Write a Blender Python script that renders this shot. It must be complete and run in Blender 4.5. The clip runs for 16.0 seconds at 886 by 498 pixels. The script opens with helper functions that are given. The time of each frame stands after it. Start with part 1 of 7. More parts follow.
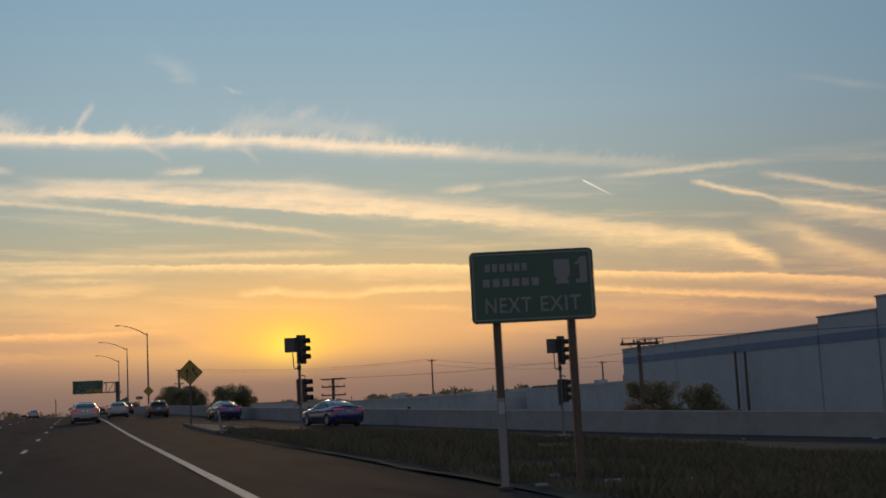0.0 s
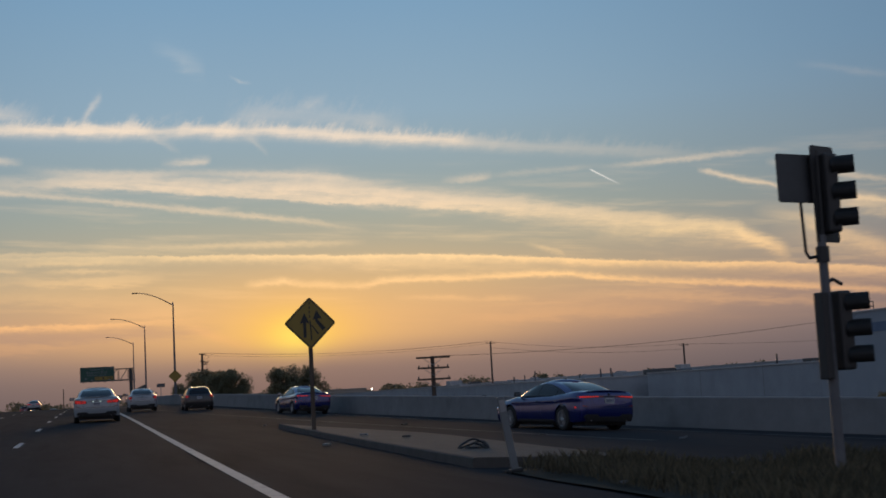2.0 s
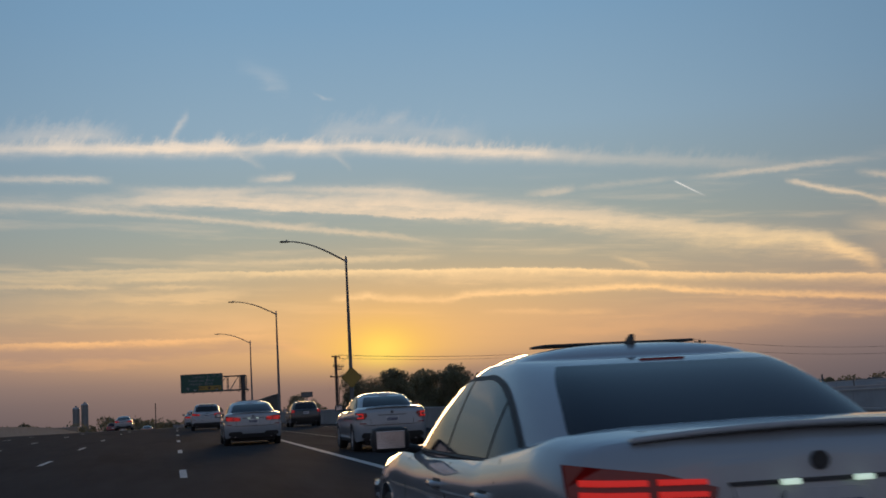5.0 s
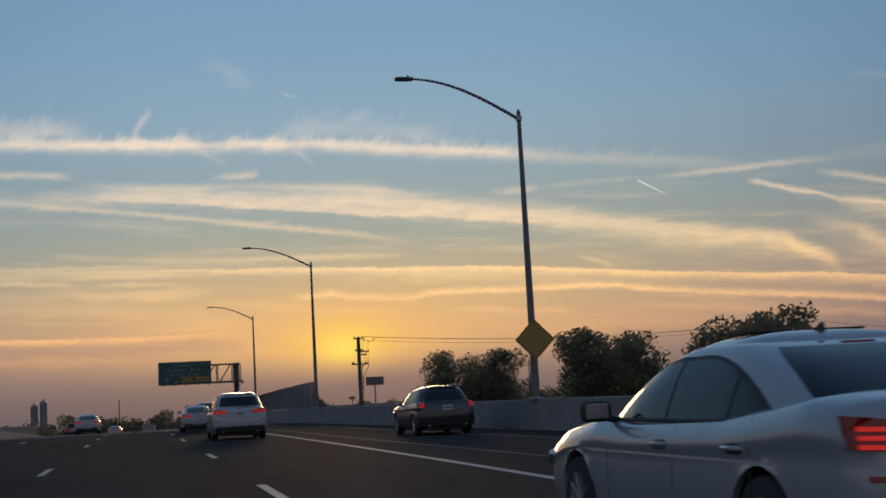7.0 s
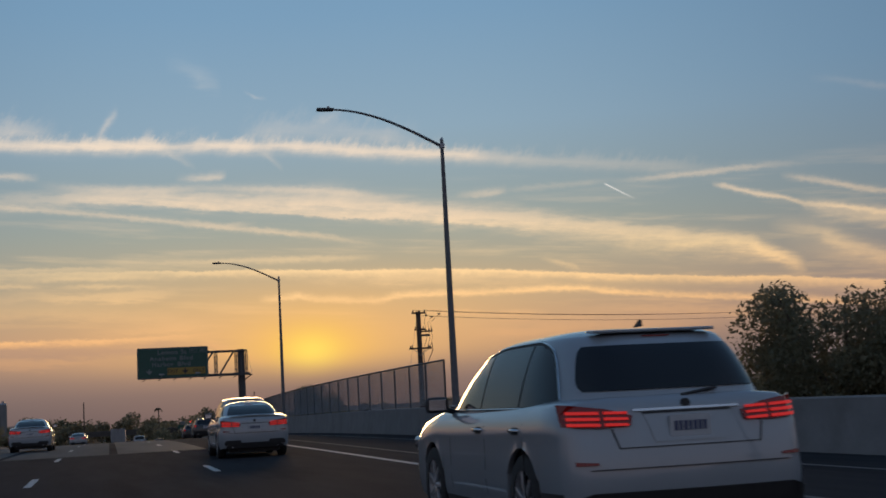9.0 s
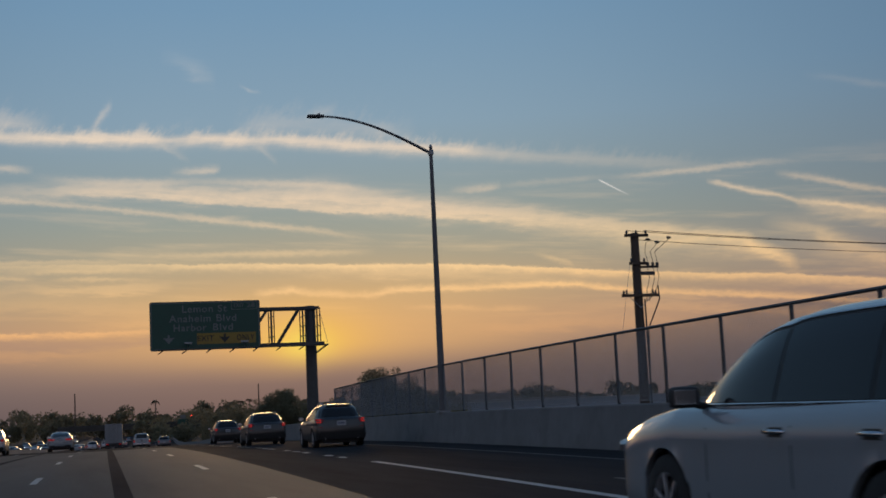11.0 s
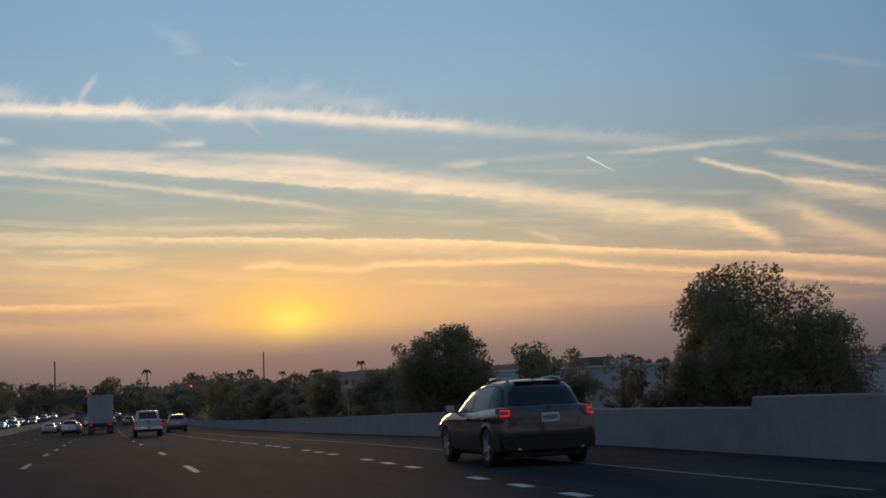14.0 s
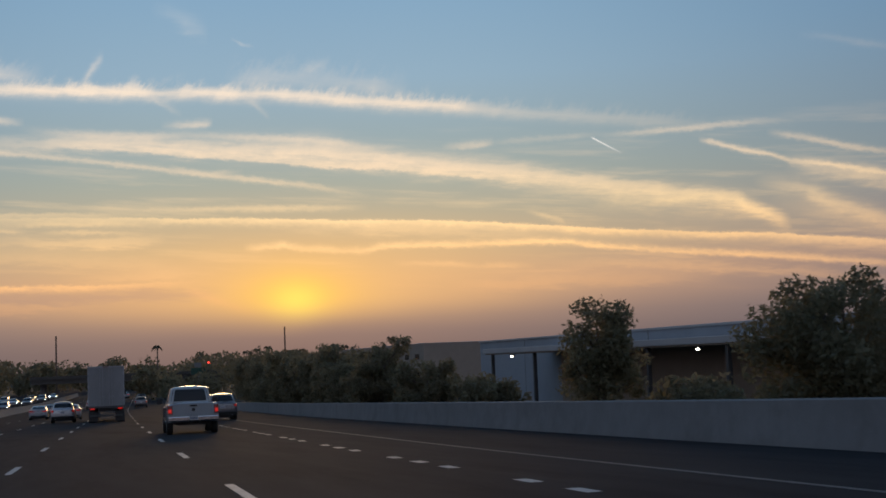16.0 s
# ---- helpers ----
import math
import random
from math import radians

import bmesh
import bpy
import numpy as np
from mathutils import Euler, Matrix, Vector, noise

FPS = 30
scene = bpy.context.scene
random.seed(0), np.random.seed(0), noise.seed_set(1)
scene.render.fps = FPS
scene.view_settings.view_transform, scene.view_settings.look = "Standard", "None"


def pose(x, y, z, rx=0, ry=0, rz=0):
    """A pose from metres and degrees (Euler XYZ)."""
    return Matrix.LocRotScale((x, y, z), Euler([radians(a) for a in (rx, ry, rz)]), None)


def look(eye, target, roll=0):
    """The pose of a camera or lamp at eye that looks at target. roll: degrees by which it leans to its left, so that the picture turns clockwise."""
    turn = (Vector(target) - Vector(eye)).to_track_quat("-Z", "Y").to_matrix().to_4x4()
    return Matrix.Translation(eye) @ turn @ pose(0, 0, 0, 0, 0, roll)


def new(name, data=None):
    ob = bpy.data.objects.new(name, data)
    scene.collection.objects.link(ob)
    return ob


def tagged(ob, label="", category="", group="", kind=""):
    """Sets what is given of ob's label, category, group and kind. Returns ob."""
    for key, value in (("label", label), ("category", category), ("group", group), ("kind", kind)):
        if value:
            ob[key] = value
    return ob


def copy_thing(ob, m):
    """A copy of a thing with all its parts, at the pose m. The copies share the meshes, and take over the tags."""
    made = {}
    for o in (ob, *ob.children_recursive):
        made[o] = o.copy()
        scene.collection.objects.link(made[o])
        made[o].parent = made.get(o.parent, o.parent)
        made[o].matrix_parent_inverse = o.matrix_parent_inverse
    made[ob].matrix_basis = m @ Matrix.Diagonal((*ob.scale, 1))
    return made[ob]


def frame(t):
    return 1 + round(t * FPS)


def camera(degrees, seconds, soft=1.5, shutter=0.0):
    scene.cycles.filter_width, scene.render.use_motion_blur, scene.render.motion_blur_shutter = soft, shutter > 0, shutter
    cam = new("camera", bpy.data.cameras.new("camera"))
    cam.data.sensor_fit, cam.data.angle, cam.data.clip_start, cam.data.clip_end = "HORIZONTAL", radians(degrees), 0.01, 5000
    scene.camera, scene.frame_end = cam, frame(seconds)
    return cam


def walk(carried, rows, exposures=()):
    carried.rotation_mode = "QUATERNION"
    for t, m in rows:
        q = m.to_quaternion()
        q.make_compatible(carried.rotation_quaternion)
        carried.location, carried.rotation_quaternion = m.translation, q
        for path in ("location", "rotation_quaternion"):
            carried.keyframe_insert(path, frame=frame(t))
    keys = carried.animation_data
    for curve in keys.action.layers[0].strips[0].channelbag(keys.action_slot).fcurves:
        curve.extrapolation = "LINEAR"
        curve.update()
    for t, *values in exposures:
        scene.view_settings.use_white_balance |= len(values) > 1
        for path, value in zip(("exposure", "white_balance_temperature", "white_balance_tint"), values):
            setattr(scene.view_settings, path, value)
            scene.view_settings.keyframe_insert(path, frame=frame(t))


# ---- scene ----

# ---------------------------------------------------------------- camera
cam = camera(37.65, 16.0, soft=1.7, shutter=0.08)
PATH = [
    (0.0, -0.00, 0.00, -0.00, 96.75, 2.95, -16.50),
    (0.5, 0.17, 8.92, 0.07, 96.63, 3.00, -16.25),
    (1.0, 0.34, 17.85, 0.13, 96.55, 3.01, -16.20),
    (1.5, 0.49, 26.74, 0.20, 96.46, 3.00, -16.19),
    (2.0, 0.67, 35.51, 0.28, 96.32, 3.08, -16.15),
    (2.5, 0.85, 44.24, 0.38, 96.32, 3.11, -15.86),
    (3.0, 0.96, 52.87, 0.50, 96.39, 3.10, -15.31),
    (3.5, 0.87, 61.45, 0.62, 96.56, 3.07, -14.37),
    (4.0, 0.55, 70.10, 0.75, 96.74, 3.05, -13.37),
    (4.5, 0.11, 78.84, 0.88, 96.87, 3.05, -12.62),
    (4.7, -0.07, 82.36, 0.94, 97.12, 3.09, -12.41),
    (6.8, -1.31, 121.89, 1.32, 96.99, 3.14, -13.78),
    (7.0, -1.36, 125.68, 1.38, 96.96, 3.12, -14.05),
    (7.5, -1.38, 135.22, 1.51, 96.99, 3.09, -14.60),
    (8.0, -1.35, 144.86, 1.60, 96.80, 3.05, -15.02),
    (8.5, -1.32, 154.64, 1.70, 96.82, 3.18, -15.20),
    (8.7, -1.31, 158.58, 1.73, 96.99, 3.22, -15.37),
    (10.8, -0.61, 202.07, 2.04, 96.84, 2.76, -15.75),
    (11.0, -0.57, 206.35, 2.06, 96.77, 2.74, -15.81),
    (11.5, -0.47, 217.08, 2.11, 96.58, 2.68, -15.96),
    (12.0, -0.29, 227.94, 2.08, 96.39, 2.66, -16.10),
    (12.5, -0.01, 238.86, 2.06, 96.25, 2.52, -16.28),
    (13.0, 0.23, 249.78, 1.97, 95.99, 2.45, -16.44),
    (13.5, 0.72, 260.62, 1.87, 95.57, 2.38, -16.52),
    (14.0, 1.15, 271.48, 1.70, 95.65, 2.34, -16.46),
    (14.5, 1.53, 282.35, 1.50, 95.24, 2.39, -16.36),
    (15.0, 1.88, 293.23, 1.34, 94.82, 2.48, -16.12),
    (15.5, 2.21, 304.11, 1.17, 94.94, 2.42, -16.28),
    (16.0, 2.52, 315.00, 0.90, 94.83, 2.26, -16.23),
]

walk(cam, [(t, pose(x, y, z, rx, ry, rz)) for t, x, y, z, rx, ry, rz in PATH],
     exposures=[(0.0, 0.16, 7650, 10), (0.3, 0.10, 7600, 10), (0.5, -0.02, 7500, 10), (0.8, 0.02, 7200, 10), (1.2, 0.05, 6900, 10), (1.6, 0.06, 6750, 10), (2.1, 0.0, 6550, 10), (8.7, -0.02, 6500, 10), (10.8, -0.19, 6500, 10), (11.05, -0.18, 6500, 10), (11.4, -0.02, 6500, 10), (12.0, -0.05, 6500, 10), (13.0, 0.07, 6500, 10), (14.5, 0.14, 6500, 10), (16.0, 0.11, 6500, 10)])


# ---------------------------------------------------------------- world
def lin(r, g, b):
    return tuple(((c / 255) / 12.92 if c <= 10 else ((c / 255 + 0.055) / 1.055) ** 2.4) for c in (r, g, b))


world = bpy.data.worlds.new("dusk_sky")
scene.world = world
world.use_nodes = True
wt = world.node_tree
wt.nodes.clear()


def wnode(kind, **kw):
    n = wt.nodes.new(kind)
    for k, v in kw.items():
        if k == "op":
            n.operation = v
    return n


def put(sock, v):
    if isinstance(v, (int, float)):
        sock.default_value = v
    elif isinstance(v, tuple):
        sock.default_value = (*v, 1.0) if len(sock.default_value) == 4 else v
    else:
        wt.links.new(v, sock)


def wm(op, a, b=0.0, c=None):
    n = wnode("ShaderNodeMath", op=op)
    put(n.inputs[0], a)
    put(n.inputs[1], b)
    if c is not None:
        put(n.inputs[2], c)
    return n.outputs[0]


def wstep(v, a, b):
    n = wnode("ShaderNodeMapRange")
    n.interpolation_type = "SMOOTHSTEP"
    put(n.inputs["Value"], v)
    n.inputs["From Min"].default_value = a
    n.inputs["From Max"].default_value = b
    return n.outputs["Result"]


def wmix(f, a, b, mode="MIX"):
    n = wnode("ShaderNodeMix")
    n.data_type = "RGBA"
    n.blend_type = mode
    put(n.inputs[0], f)
    put(n.inputs[6], a)
    put(n.inputs[7], b)
    return n.outputs[2]


def wramp(v, stops, interp="LINEAR"):
    n = wnode("ShaderNodeValToRGB")
    n.color_ramp.interpolation = interp
    e = n.color_ramp.elements
    while len(e) < len(stops):
        e.new(0.5)
    for el, (p, col) in zip(e, stops):
        el.position = p
    for el, (p, col) in zip(e, stops):
        el.color = (*col, 1.0) if len(col) == 3 else col
    put(n.inputs[0], v)
    return n


def wnoise(vec, scale, detail=3.0, rough=0.55, lac=2.0):
    n = wnode("ShaderNodeTexNoise")
    put(n.inputs["Vector"], vec)
    n.inputs["Scale"].default_value = scale
    n.inputs["Detail"].default_value = detail
    n.inputs["Roughness"].default_value = rough
    return n.outputs["Fac"]


def wvec(x, y, z=0.0):
    n = wnode("ShaderNodeCombineXYZ")
    put(n.inputs[0], x)
    put(n.inputs[1], y)
    put(n.inputs[2], z)
    return n.outputs[0]


tc = wnode("ShaderNodeTexCoord")
sp = wnode("ShaderNodeSeparateXYZ")
wt.links.new(tc.outputs["Generated"], sp.inputs[0])
AZ = wm("MULTIPLY", wm("ARCTAN2", sp.outputs[0], sp.outputs[1]), 57.2958)
EL = wm("MULTIPLY", wm("ARCSINE", sp.outputs[2]), 57.2958)

SUN_AZ, SUN_EL = 9.9, 2.7
SKY_STOPS = [(-1.0, (88, 83, 87)), (0.0, (103, 95, 98)), (1.0, (119, 106, 105)), (1.9, (144, 122, 113)), (2.7, (176, 142, 120)), (3.6, (197, 158, 126)),
             (5.0, (192, 168, 134)), (6.5, (174, 167, 145)), (8.0, (158, 166, 157)), (10.0, (146, 165, 171)), (12.5, (140, 168, 187)),
             (17.5, (121, 158, 188)), (30.0, (99, 136, 171)), (60.0, (78, 110, 150)), (88.0, (74, 104, 144))]
base = wramp(wm("DIVIDE", wm("ADD", EL, 2.0), 90.0), [((e + 2) / 90, lin(*c)) for e, c in SKY_STOPS]).outputs[0]
# away from the sunset the low sky turns to cool grey violet
dsun = wm("ABSOLUTE", wm("SUBTRACT", AZ, SUN_AZ))
cool = wramp(wm("DIVIDE", wm("ADD", EL, 2.0), 90.0), [((e + 2) / 90, lin(*c)) for e, c in
             [(-1, (66, 65, 74)), (1.5, (102, 95, 102)), (4, (130, 117, 119)), (8, (117, 131, 142)), (14, (101, 132, 160)), (40, (86, 116, 152)), (88, (74, 104, 144))]]).outputs[0]
base = wmix(wstep(dsun, 4.0, 36.0), base, cool)
# opposite the sunset the sky is still lit: a pale rosy belt over the horizon
east = wramp(wm("DIVIDE", wm("ADD", EL, 2.0), 90.0), [((e + 2) / 90, lin(*c)) for e, c in
             [(-1, (96, 93, 102)), (4, (156, 144, 152)), (10, (166, 162, 174)), (25, (140, 156, 182)), (55, (92, 122, 158)), (88, (74, 104, 144))]]).outputs[0]
base = wmix(wstep(dsun, 60.0, 120.0), base, east)


def bell(az0, el0, sa, se):
    a = wm("DIVIDE", wm("SUBTRACT", AZ, az0), sa)
    e = wm("DIVIDE", wm("SUBTRACT", EL, el0), se)
    return wm("EXPONENT", wm("MULTIPLY", wm("ADD", wm("MULTIPLY", a, a), wm("MULTIPLY", e, e)), -1.0))


# warped coordinates give the wisps their ragged edges, their fibres and their upright tufts
vec = wvec(wm("MULTIPLY", AZ, 0.22), EL)
n_big = wnoise(vec, 0.55, 2.0)
n_mid = wnoise(vec, 2.2, 4.0, 0.6)
vfine = wvec(wm("MULTIPLY", AZ, 0.55), wm("ADD", EL, wm("MULTIPLY", AZ, 0.1)))
n_fine = wnoise(vfine, 4.5, 4.0, 0.65)
n_tuft = wnoise(wvec(wm("SUBTRACT", AZ, wm("MULTIPLY", EL, 0.55)), wm("MULTIPLY", EL, 0.6)), 1.15, 6.0, 0.68)
n_fibre = wnoise(wvec(wm("MULTIPLY", AZ, 0.14), wm("ADD", EL, wm("MULTIPLY", AZ, 0.11))), 5.5, 5.0, 0.65)
EW = wm("ADD", EL, wm("ADD", wm("MULTIPLY", wm("SUBTRACT", n_mid, 0.5), 0.8), wm("MULTIPLY", wm("SUBTRACT", n_fibre, 0.5), 0.45)))
EWS = wm("ADD", EL, wm("ADD", wm("MULTIPLY", wm("SUBTRACT", n_mid, 0.5), 0.16), wm("MULTIPLY", wm("SUBTRACT", n_fine, 0.5), 0.24)))
EWT = wm("ADD", EL, wm("ADD", wm("MULTIPLY", wm("SUBTRACT", n_tuft, 0.5), 0.22), wm("MULTIPLY", wm("SUBTRACT", n_mid, 0.5), 0.3)))
TUFT = wm("ADD", 0.5, wm("MULTIPLY", wstep(n_tuft, 0.38, 0.68), 0.85))
GRAIN = wm("ADD", 0.10, wm("MULTIPLY", wm("ADD", wm("ADD", n_tuft, n_fibre), n_mid), 0.62))


def streak(points, up, down, warp=1):
    """One band of cloud: (azimuth, elevation, strength) along it, and how far it fades upwards and downwards, in degrees.
    Each band is a node group of its own, fed with azimuth, elevation and tufts."""
    global wt
    sky_tree = wt
    wt = bpy.data.node_groups.new("cloud_band", "ShaderNodeTree")
    for k in ("azimuth", "elevation", "tuft"):
        wt.interface.new_socket(k, in_out="INPUT", socket_type="NodeSocketFloat")
    wt.interface.new_socket("cover", in_out="OUTPUT", socket_type="NodeSocketFloat")
    given = wnode("NodeGroupInput").outputs
    a0, a1 = points[0][0], points[-1][0]
    t = wm("DIVIDE", wm("SUBTRACT", given[0], a0), a1 - a0)
    r = wramp(t, [((a - a0) / (a1 - a0), (e / 20, s, 0.0)) for a, e, s in points])
    s2 = wnode("ShaderNodeSeparateColor")
    wt.links.new(r.outputs[0], s2.inputs[0])
    d = wm("SUBTRACT", given[1], wm("MULTIPLY", s2.outputs[0], 20.0))
    if warp == 3:
        up = wm("MULTIPLY", given[2], up)
    d = wm("SUBTRACT", wm("DIVIDE", wm("MAXIMUM", d, 0.0), up), wm("DIVIDE", wm("MINIMUM", d, 0.0), down))
    m = wm("MULTIPLY", wm("EXPONENT", wm("MULTIPLY", wm("MULTIPLY", d, d), -1.0)), s2.outputs[1])
    put(wnode("NodeGroupOutput").inputs[0], m)
    band, wt = wt, sky_tree
    g = wnode("ShaderNodeGroup")
    g.node_tree = band
    put(g.inputs[0], AZ)
    put(g.inputs[1], (EL, EW, EWS, EWT)[warp])
    put(g.inputs[2], TUFT)
    return g.outputs[0]


STREAKS = [
    ([(-11.9, 11.70, 0), (-3.3, 11.97, .7), (-1.0, 11.94, .85), (1.3, 11.94, 1), (3.5, 11.92, .92), (4.1, 11.86, .6), (6.2, 11.92, .85), (7.4, 11.84, .88), (8.1, 11.80, .62), (9.2, 11.84, .8), (11.2, 11.62, .82), (13.2, 11.39, .78), (15.2, 11.24, .85), (17.2, 11.07, .72), (18.2, 10.91, .36), (21.2, 10.51, .24), (26.2, 9.96, .16), (28.6, 9.60, 0)], 0.335, 0.279, 3),
    ([(-9.9, 12.15, 0), (-4.4, 12.47, .3), (-2.4, 12.55, .38), (-1.5, 12.51, .2), (-0.5, 12.32, 0)], 0.558, 0.279, 3),
    ([(0.8, 12.09, 0), (1.1, 12.42, .3), (1.4, 12.90, .36), (1.7, 13.23, .26), (1.9, 13.38, 0)], 0.224, 0.224, 2),
    ([(3.3, 11.78, 0), (4.0, 11.58, .2), (4.8, 11.12, .1), (5.2, 10.92, 0)], 0.199, 0.125, 2),
    ([(7.6, 11.69, 0), (8.3, 11.38, .2), (8.8, 10.92, .08), (9.0, 10.76, 0)], 0.199, 0.125, 2),
    ([(7.0, 12.25, 0), (8.0, 12.42, .2), (9.2, 12.53, .22), (11.2, 12.36, .16), (13.7, 12.10, .22), (15.3, 11.73, 0)], 0.614, 0.391, 3),
    ([(3.9, 15.43, 0), (4.7, 15.26, .12), (5.4, 14.85, .2), (6.1, 14.55, .1), (6.4, 14.45, 0)], 0.391, 0.335, 1),
    ([(7.3, 14.24, 0), (7.8, 13.98, .22), (8.4, 13.83, 0)], 0.075, 0.075, 2),
    ([(10.2, 12.64, 0), (10.7, 12.87, .2), (11.3, 13.05, .16), (11.8, 13.28, 0)], 0.224, 0.224, 2),
    ([(4.2, 10.45, 0), (4.9, 10.49, .28), (5.7, 10.49, .5), (6.2, 10.55, .4), (6.5, 10.62, 0)], 0.174, 0.125, 2),
    ([(-9.0, 10.60, 0), (-4.7, 10.65, .35), (-3.3, 10.63, .4), (-2.4, 10.61, .45), (-1.4, 10.54, 0)], 0.149, 0.125, 2),
    ([(-1.7, 10.28, 0), (1.3, 10.06, .36), (3.7, 10.00, .42), (5.2, 10.09, .2), (7.4, 9.98, .36), (10.1, 9.84, .5), (12.1, 9.63, .45), (14.1, 9.21, 0)], 0.174, 0.149, 2),
    ([(-11.9, 9.64, 0), (-3.4, 9.57, .22), (-1.1, 9.71, .36), (1.3, 9.78, .5), (3.7, 9.68, .55), (6.1, 9.50, .55), (8.6, 9.40, .65), (11.1, 9.23, .7), (13.6, 8.89, .7), (15.7, 8.58, .7), (18.6, 8.20, .65), (21.1, 7.87, .6), (23.5, 7.49, .52), (25.5, 7.05, .45), (27.1, 6.74, .5), (28.3, 6.57, .62), (29.5, 6.23, .74), (30.4, 5.75, .8), (31.1, 5.37, .6), (31.6, 5.17, 0)], 0.307, 0.363, 1),
    ([(6.6, 9.76, 0), (11.1, 9.42, .4), (13.6, 8.93, .42), (18.6, 8.30, .35), (21.0, 7.59, .32), (24.7, 6.84, .42), (27.1, 6.45, .42), (29.0, 6.15, .3), (30.4, 5.75, 0)], 0.502, 0.558, 1),
    ([(-0.8, 9.68, 0), (0.8, 9.57, .45), (3.7, 9.37, .55), (7.3, 9.05, .7), (11.1, 8.66, .8), (13.6, 8.49, .85), (15.7, 8.25, .75), (18.6, 7.88, .45), (21.0, 7.59, 0)], 0.374, 0.075, 2),
    ([(-9.9, 9.80, 0), (-3.4, 9.41, .3), (-1.1, 9.20, .42), (1.3, 8.98, .42), (3.7, 8.69, .46), (6.1, 8.37, .46), (8.5, 8.09, .5), (10.5, 7.81, .46), (12.0, 7.52, .2), (13.5, 7.20, 0)], 0.125, 0.125, 2),
    ([(4.4, 8.84, 0), (5.8, 8.41, .3), (6.8, 8.45, .28), (7.8, 8.51, 0)], 0.100, 0.100, 2),
    ([(0.7, 6.80, 0), (3.6, 6.88, .3), (6.0, 6.88, .35), (8.0, 6.87, .46), (10.0, 6.86, .42), (11.7, 6.81, .3), (13.2, 6.81, 0)], 0.125, 0.149, 2),
    ([(-9.8, 6.42, 0), (-3.4, 6.51, .25), (0.0, 6.53, .42), (3.6, 6.49, .55), (8.0, 6.38, .75), (10.9, 6.27, .86), (15.5, 6.09, .92), (18.4, 5.89, .92), (20.9, 5.66, .86), (23.4, 5.37, .86), (25.8, 5.18, .7), (28.2, 4.95, .72), (30.5, 4.81, .76), (32.8, 4.51, .7), (34.4, 4.33, .7), (41.4, 3.30, 0)], 0.065, 0.224, 2),
    ([(8.0, 6.21, 0), (13.4, 5.95, .4), (18.4, 5.62, .36), (20.9, 5.42, .16), (23.4, 5.15, .08), (28.2, 4.76, .06), (31.0, 4.54, .2), (34.3, 4.17, .36), (41.4, 3.15, 0)], 0.167, 0.391, 1),
    ([(-9.8, 6.64, 0), (-3.4, 6.68, .32), (-1.1, 6.70, .36), (1.2, 6.69, .3), (3.4, 6.62, 0)], 0.100, 0.149, 2),
    ([(-2.9, 6.26, 0), (-0.4, 6.32, .36), (2.4, 6.29, .3), (4.5, 6.14, 0)], 0.100, 0.125, 2),
    ([(-9.8, 6.24, 0), (-3.4, 6.09, .38), (-2.0, 6.01, .3), (-1.2, 5.96, 0)], 0.125, 0.100, 2),
    ([(-1.2, 5.96, 0), (0.5, 5.96, .42), (1.4, 5.96, .4), (3.8, 5.85, 0)], 0.100, 0.100, 2),
    ([(-7.8, 5.48, 0), (-2.1, 5.56, .2), (-0.4, 5.46, .42), (1.7, 5.42, .46), (3.6, 5.54, .3), (4.5, 5.61, 0)], 0.251, 0.223, 1),
    ([(-9.8, 4.84, 0), (-3.4, 4.96, .2), (-0.0, 4.75, .25), (3.5, 4.42, .22), (6.4, 4.11, 0)], 0.391, 0.279, 1),
    ([(7.6, 5.09, 0), (8.2, 5.11, .7), (8.9, 5.15, .8), (9.4, 5.20, .95), (9.9, 5.08, .7), (10.5, 5.00, .6), (11.1, 5.00, .75), (11.9, 4.89, .6), (13.1, 4.85, .72), (13.7, 5.02, .9), (15.5, 5.02, .86), (17.1, 4.98, .8), (18.9, 4.95, .82), (20.4, 4.98, .92), (21.9, 4.88, .9), (23.3, 4.66, .8), (25.7, 4.35, .62), (28.1, 4.10, .7), (30.5, 3.86, .72), (34.3, 3.37, .55), (41.3, 2.39, 0)], 0.174, 0.112, 2),
    ([(20.0, 6.42, 0), (20.9, 6.11, .34), (21.7, 5.84, .36), (22.0, 5.66, 0)], 0.149, 0.125, 2),
    ([(14.1, 4.30, 0), (15.6, 4.22, .36), (16.8, 4.15, .42), (17.8, 4.01, .2), (19.1, 4.01, .36), (20.6, 3.90, 0)], 0.125, 0.125, 2),
    ([(16.3, 3.01, 0), (18.3, 3.07, .25), (19.8, 3.10, .28), (22.0, 3.21, .24), (25.6, 3.08, .22), (28.8, 3.01, 0)], 0.363, 0.279, 1),
    ([(20.8, 4.03, 0), (24.5, 3.84, .25), (28.1, 3.50, .28), (32.7, 2.92, .25), (37.1, 2.40, 0)], 0.223, 0.223, 1),
    ([(-11.9, 3.73, 0), (-3.4, 3.69, .8), (-1.6, 3.64, .8), (-0.0, 3.65, .7), (2.6, 3.64, .62), (4.2, 3.71, .4), (6.2, 3.77, 0)], 0.075, 0.174, 2),
    ([(-0.2, 3.99, 0), (2.3, 3.99, .25), (4.2, 4.05, .28), (6.9, 4.08, 0)], 0.195, 0.195, 1),
    ([(4.9, 3.44, 0), (5.7, 3.21, .42), (6.4, 2.91, .46), (7.3, 2.56, .4), (8.3, 2.25, 0)], 0.224, 0.199, 2),
    ([(-11.8, 3.01, 0), (-3.4, 2.79, .3), (-0.7, 2.73, .28), (1.8, 2.71, 0)], 0.223, 0.223, 1),
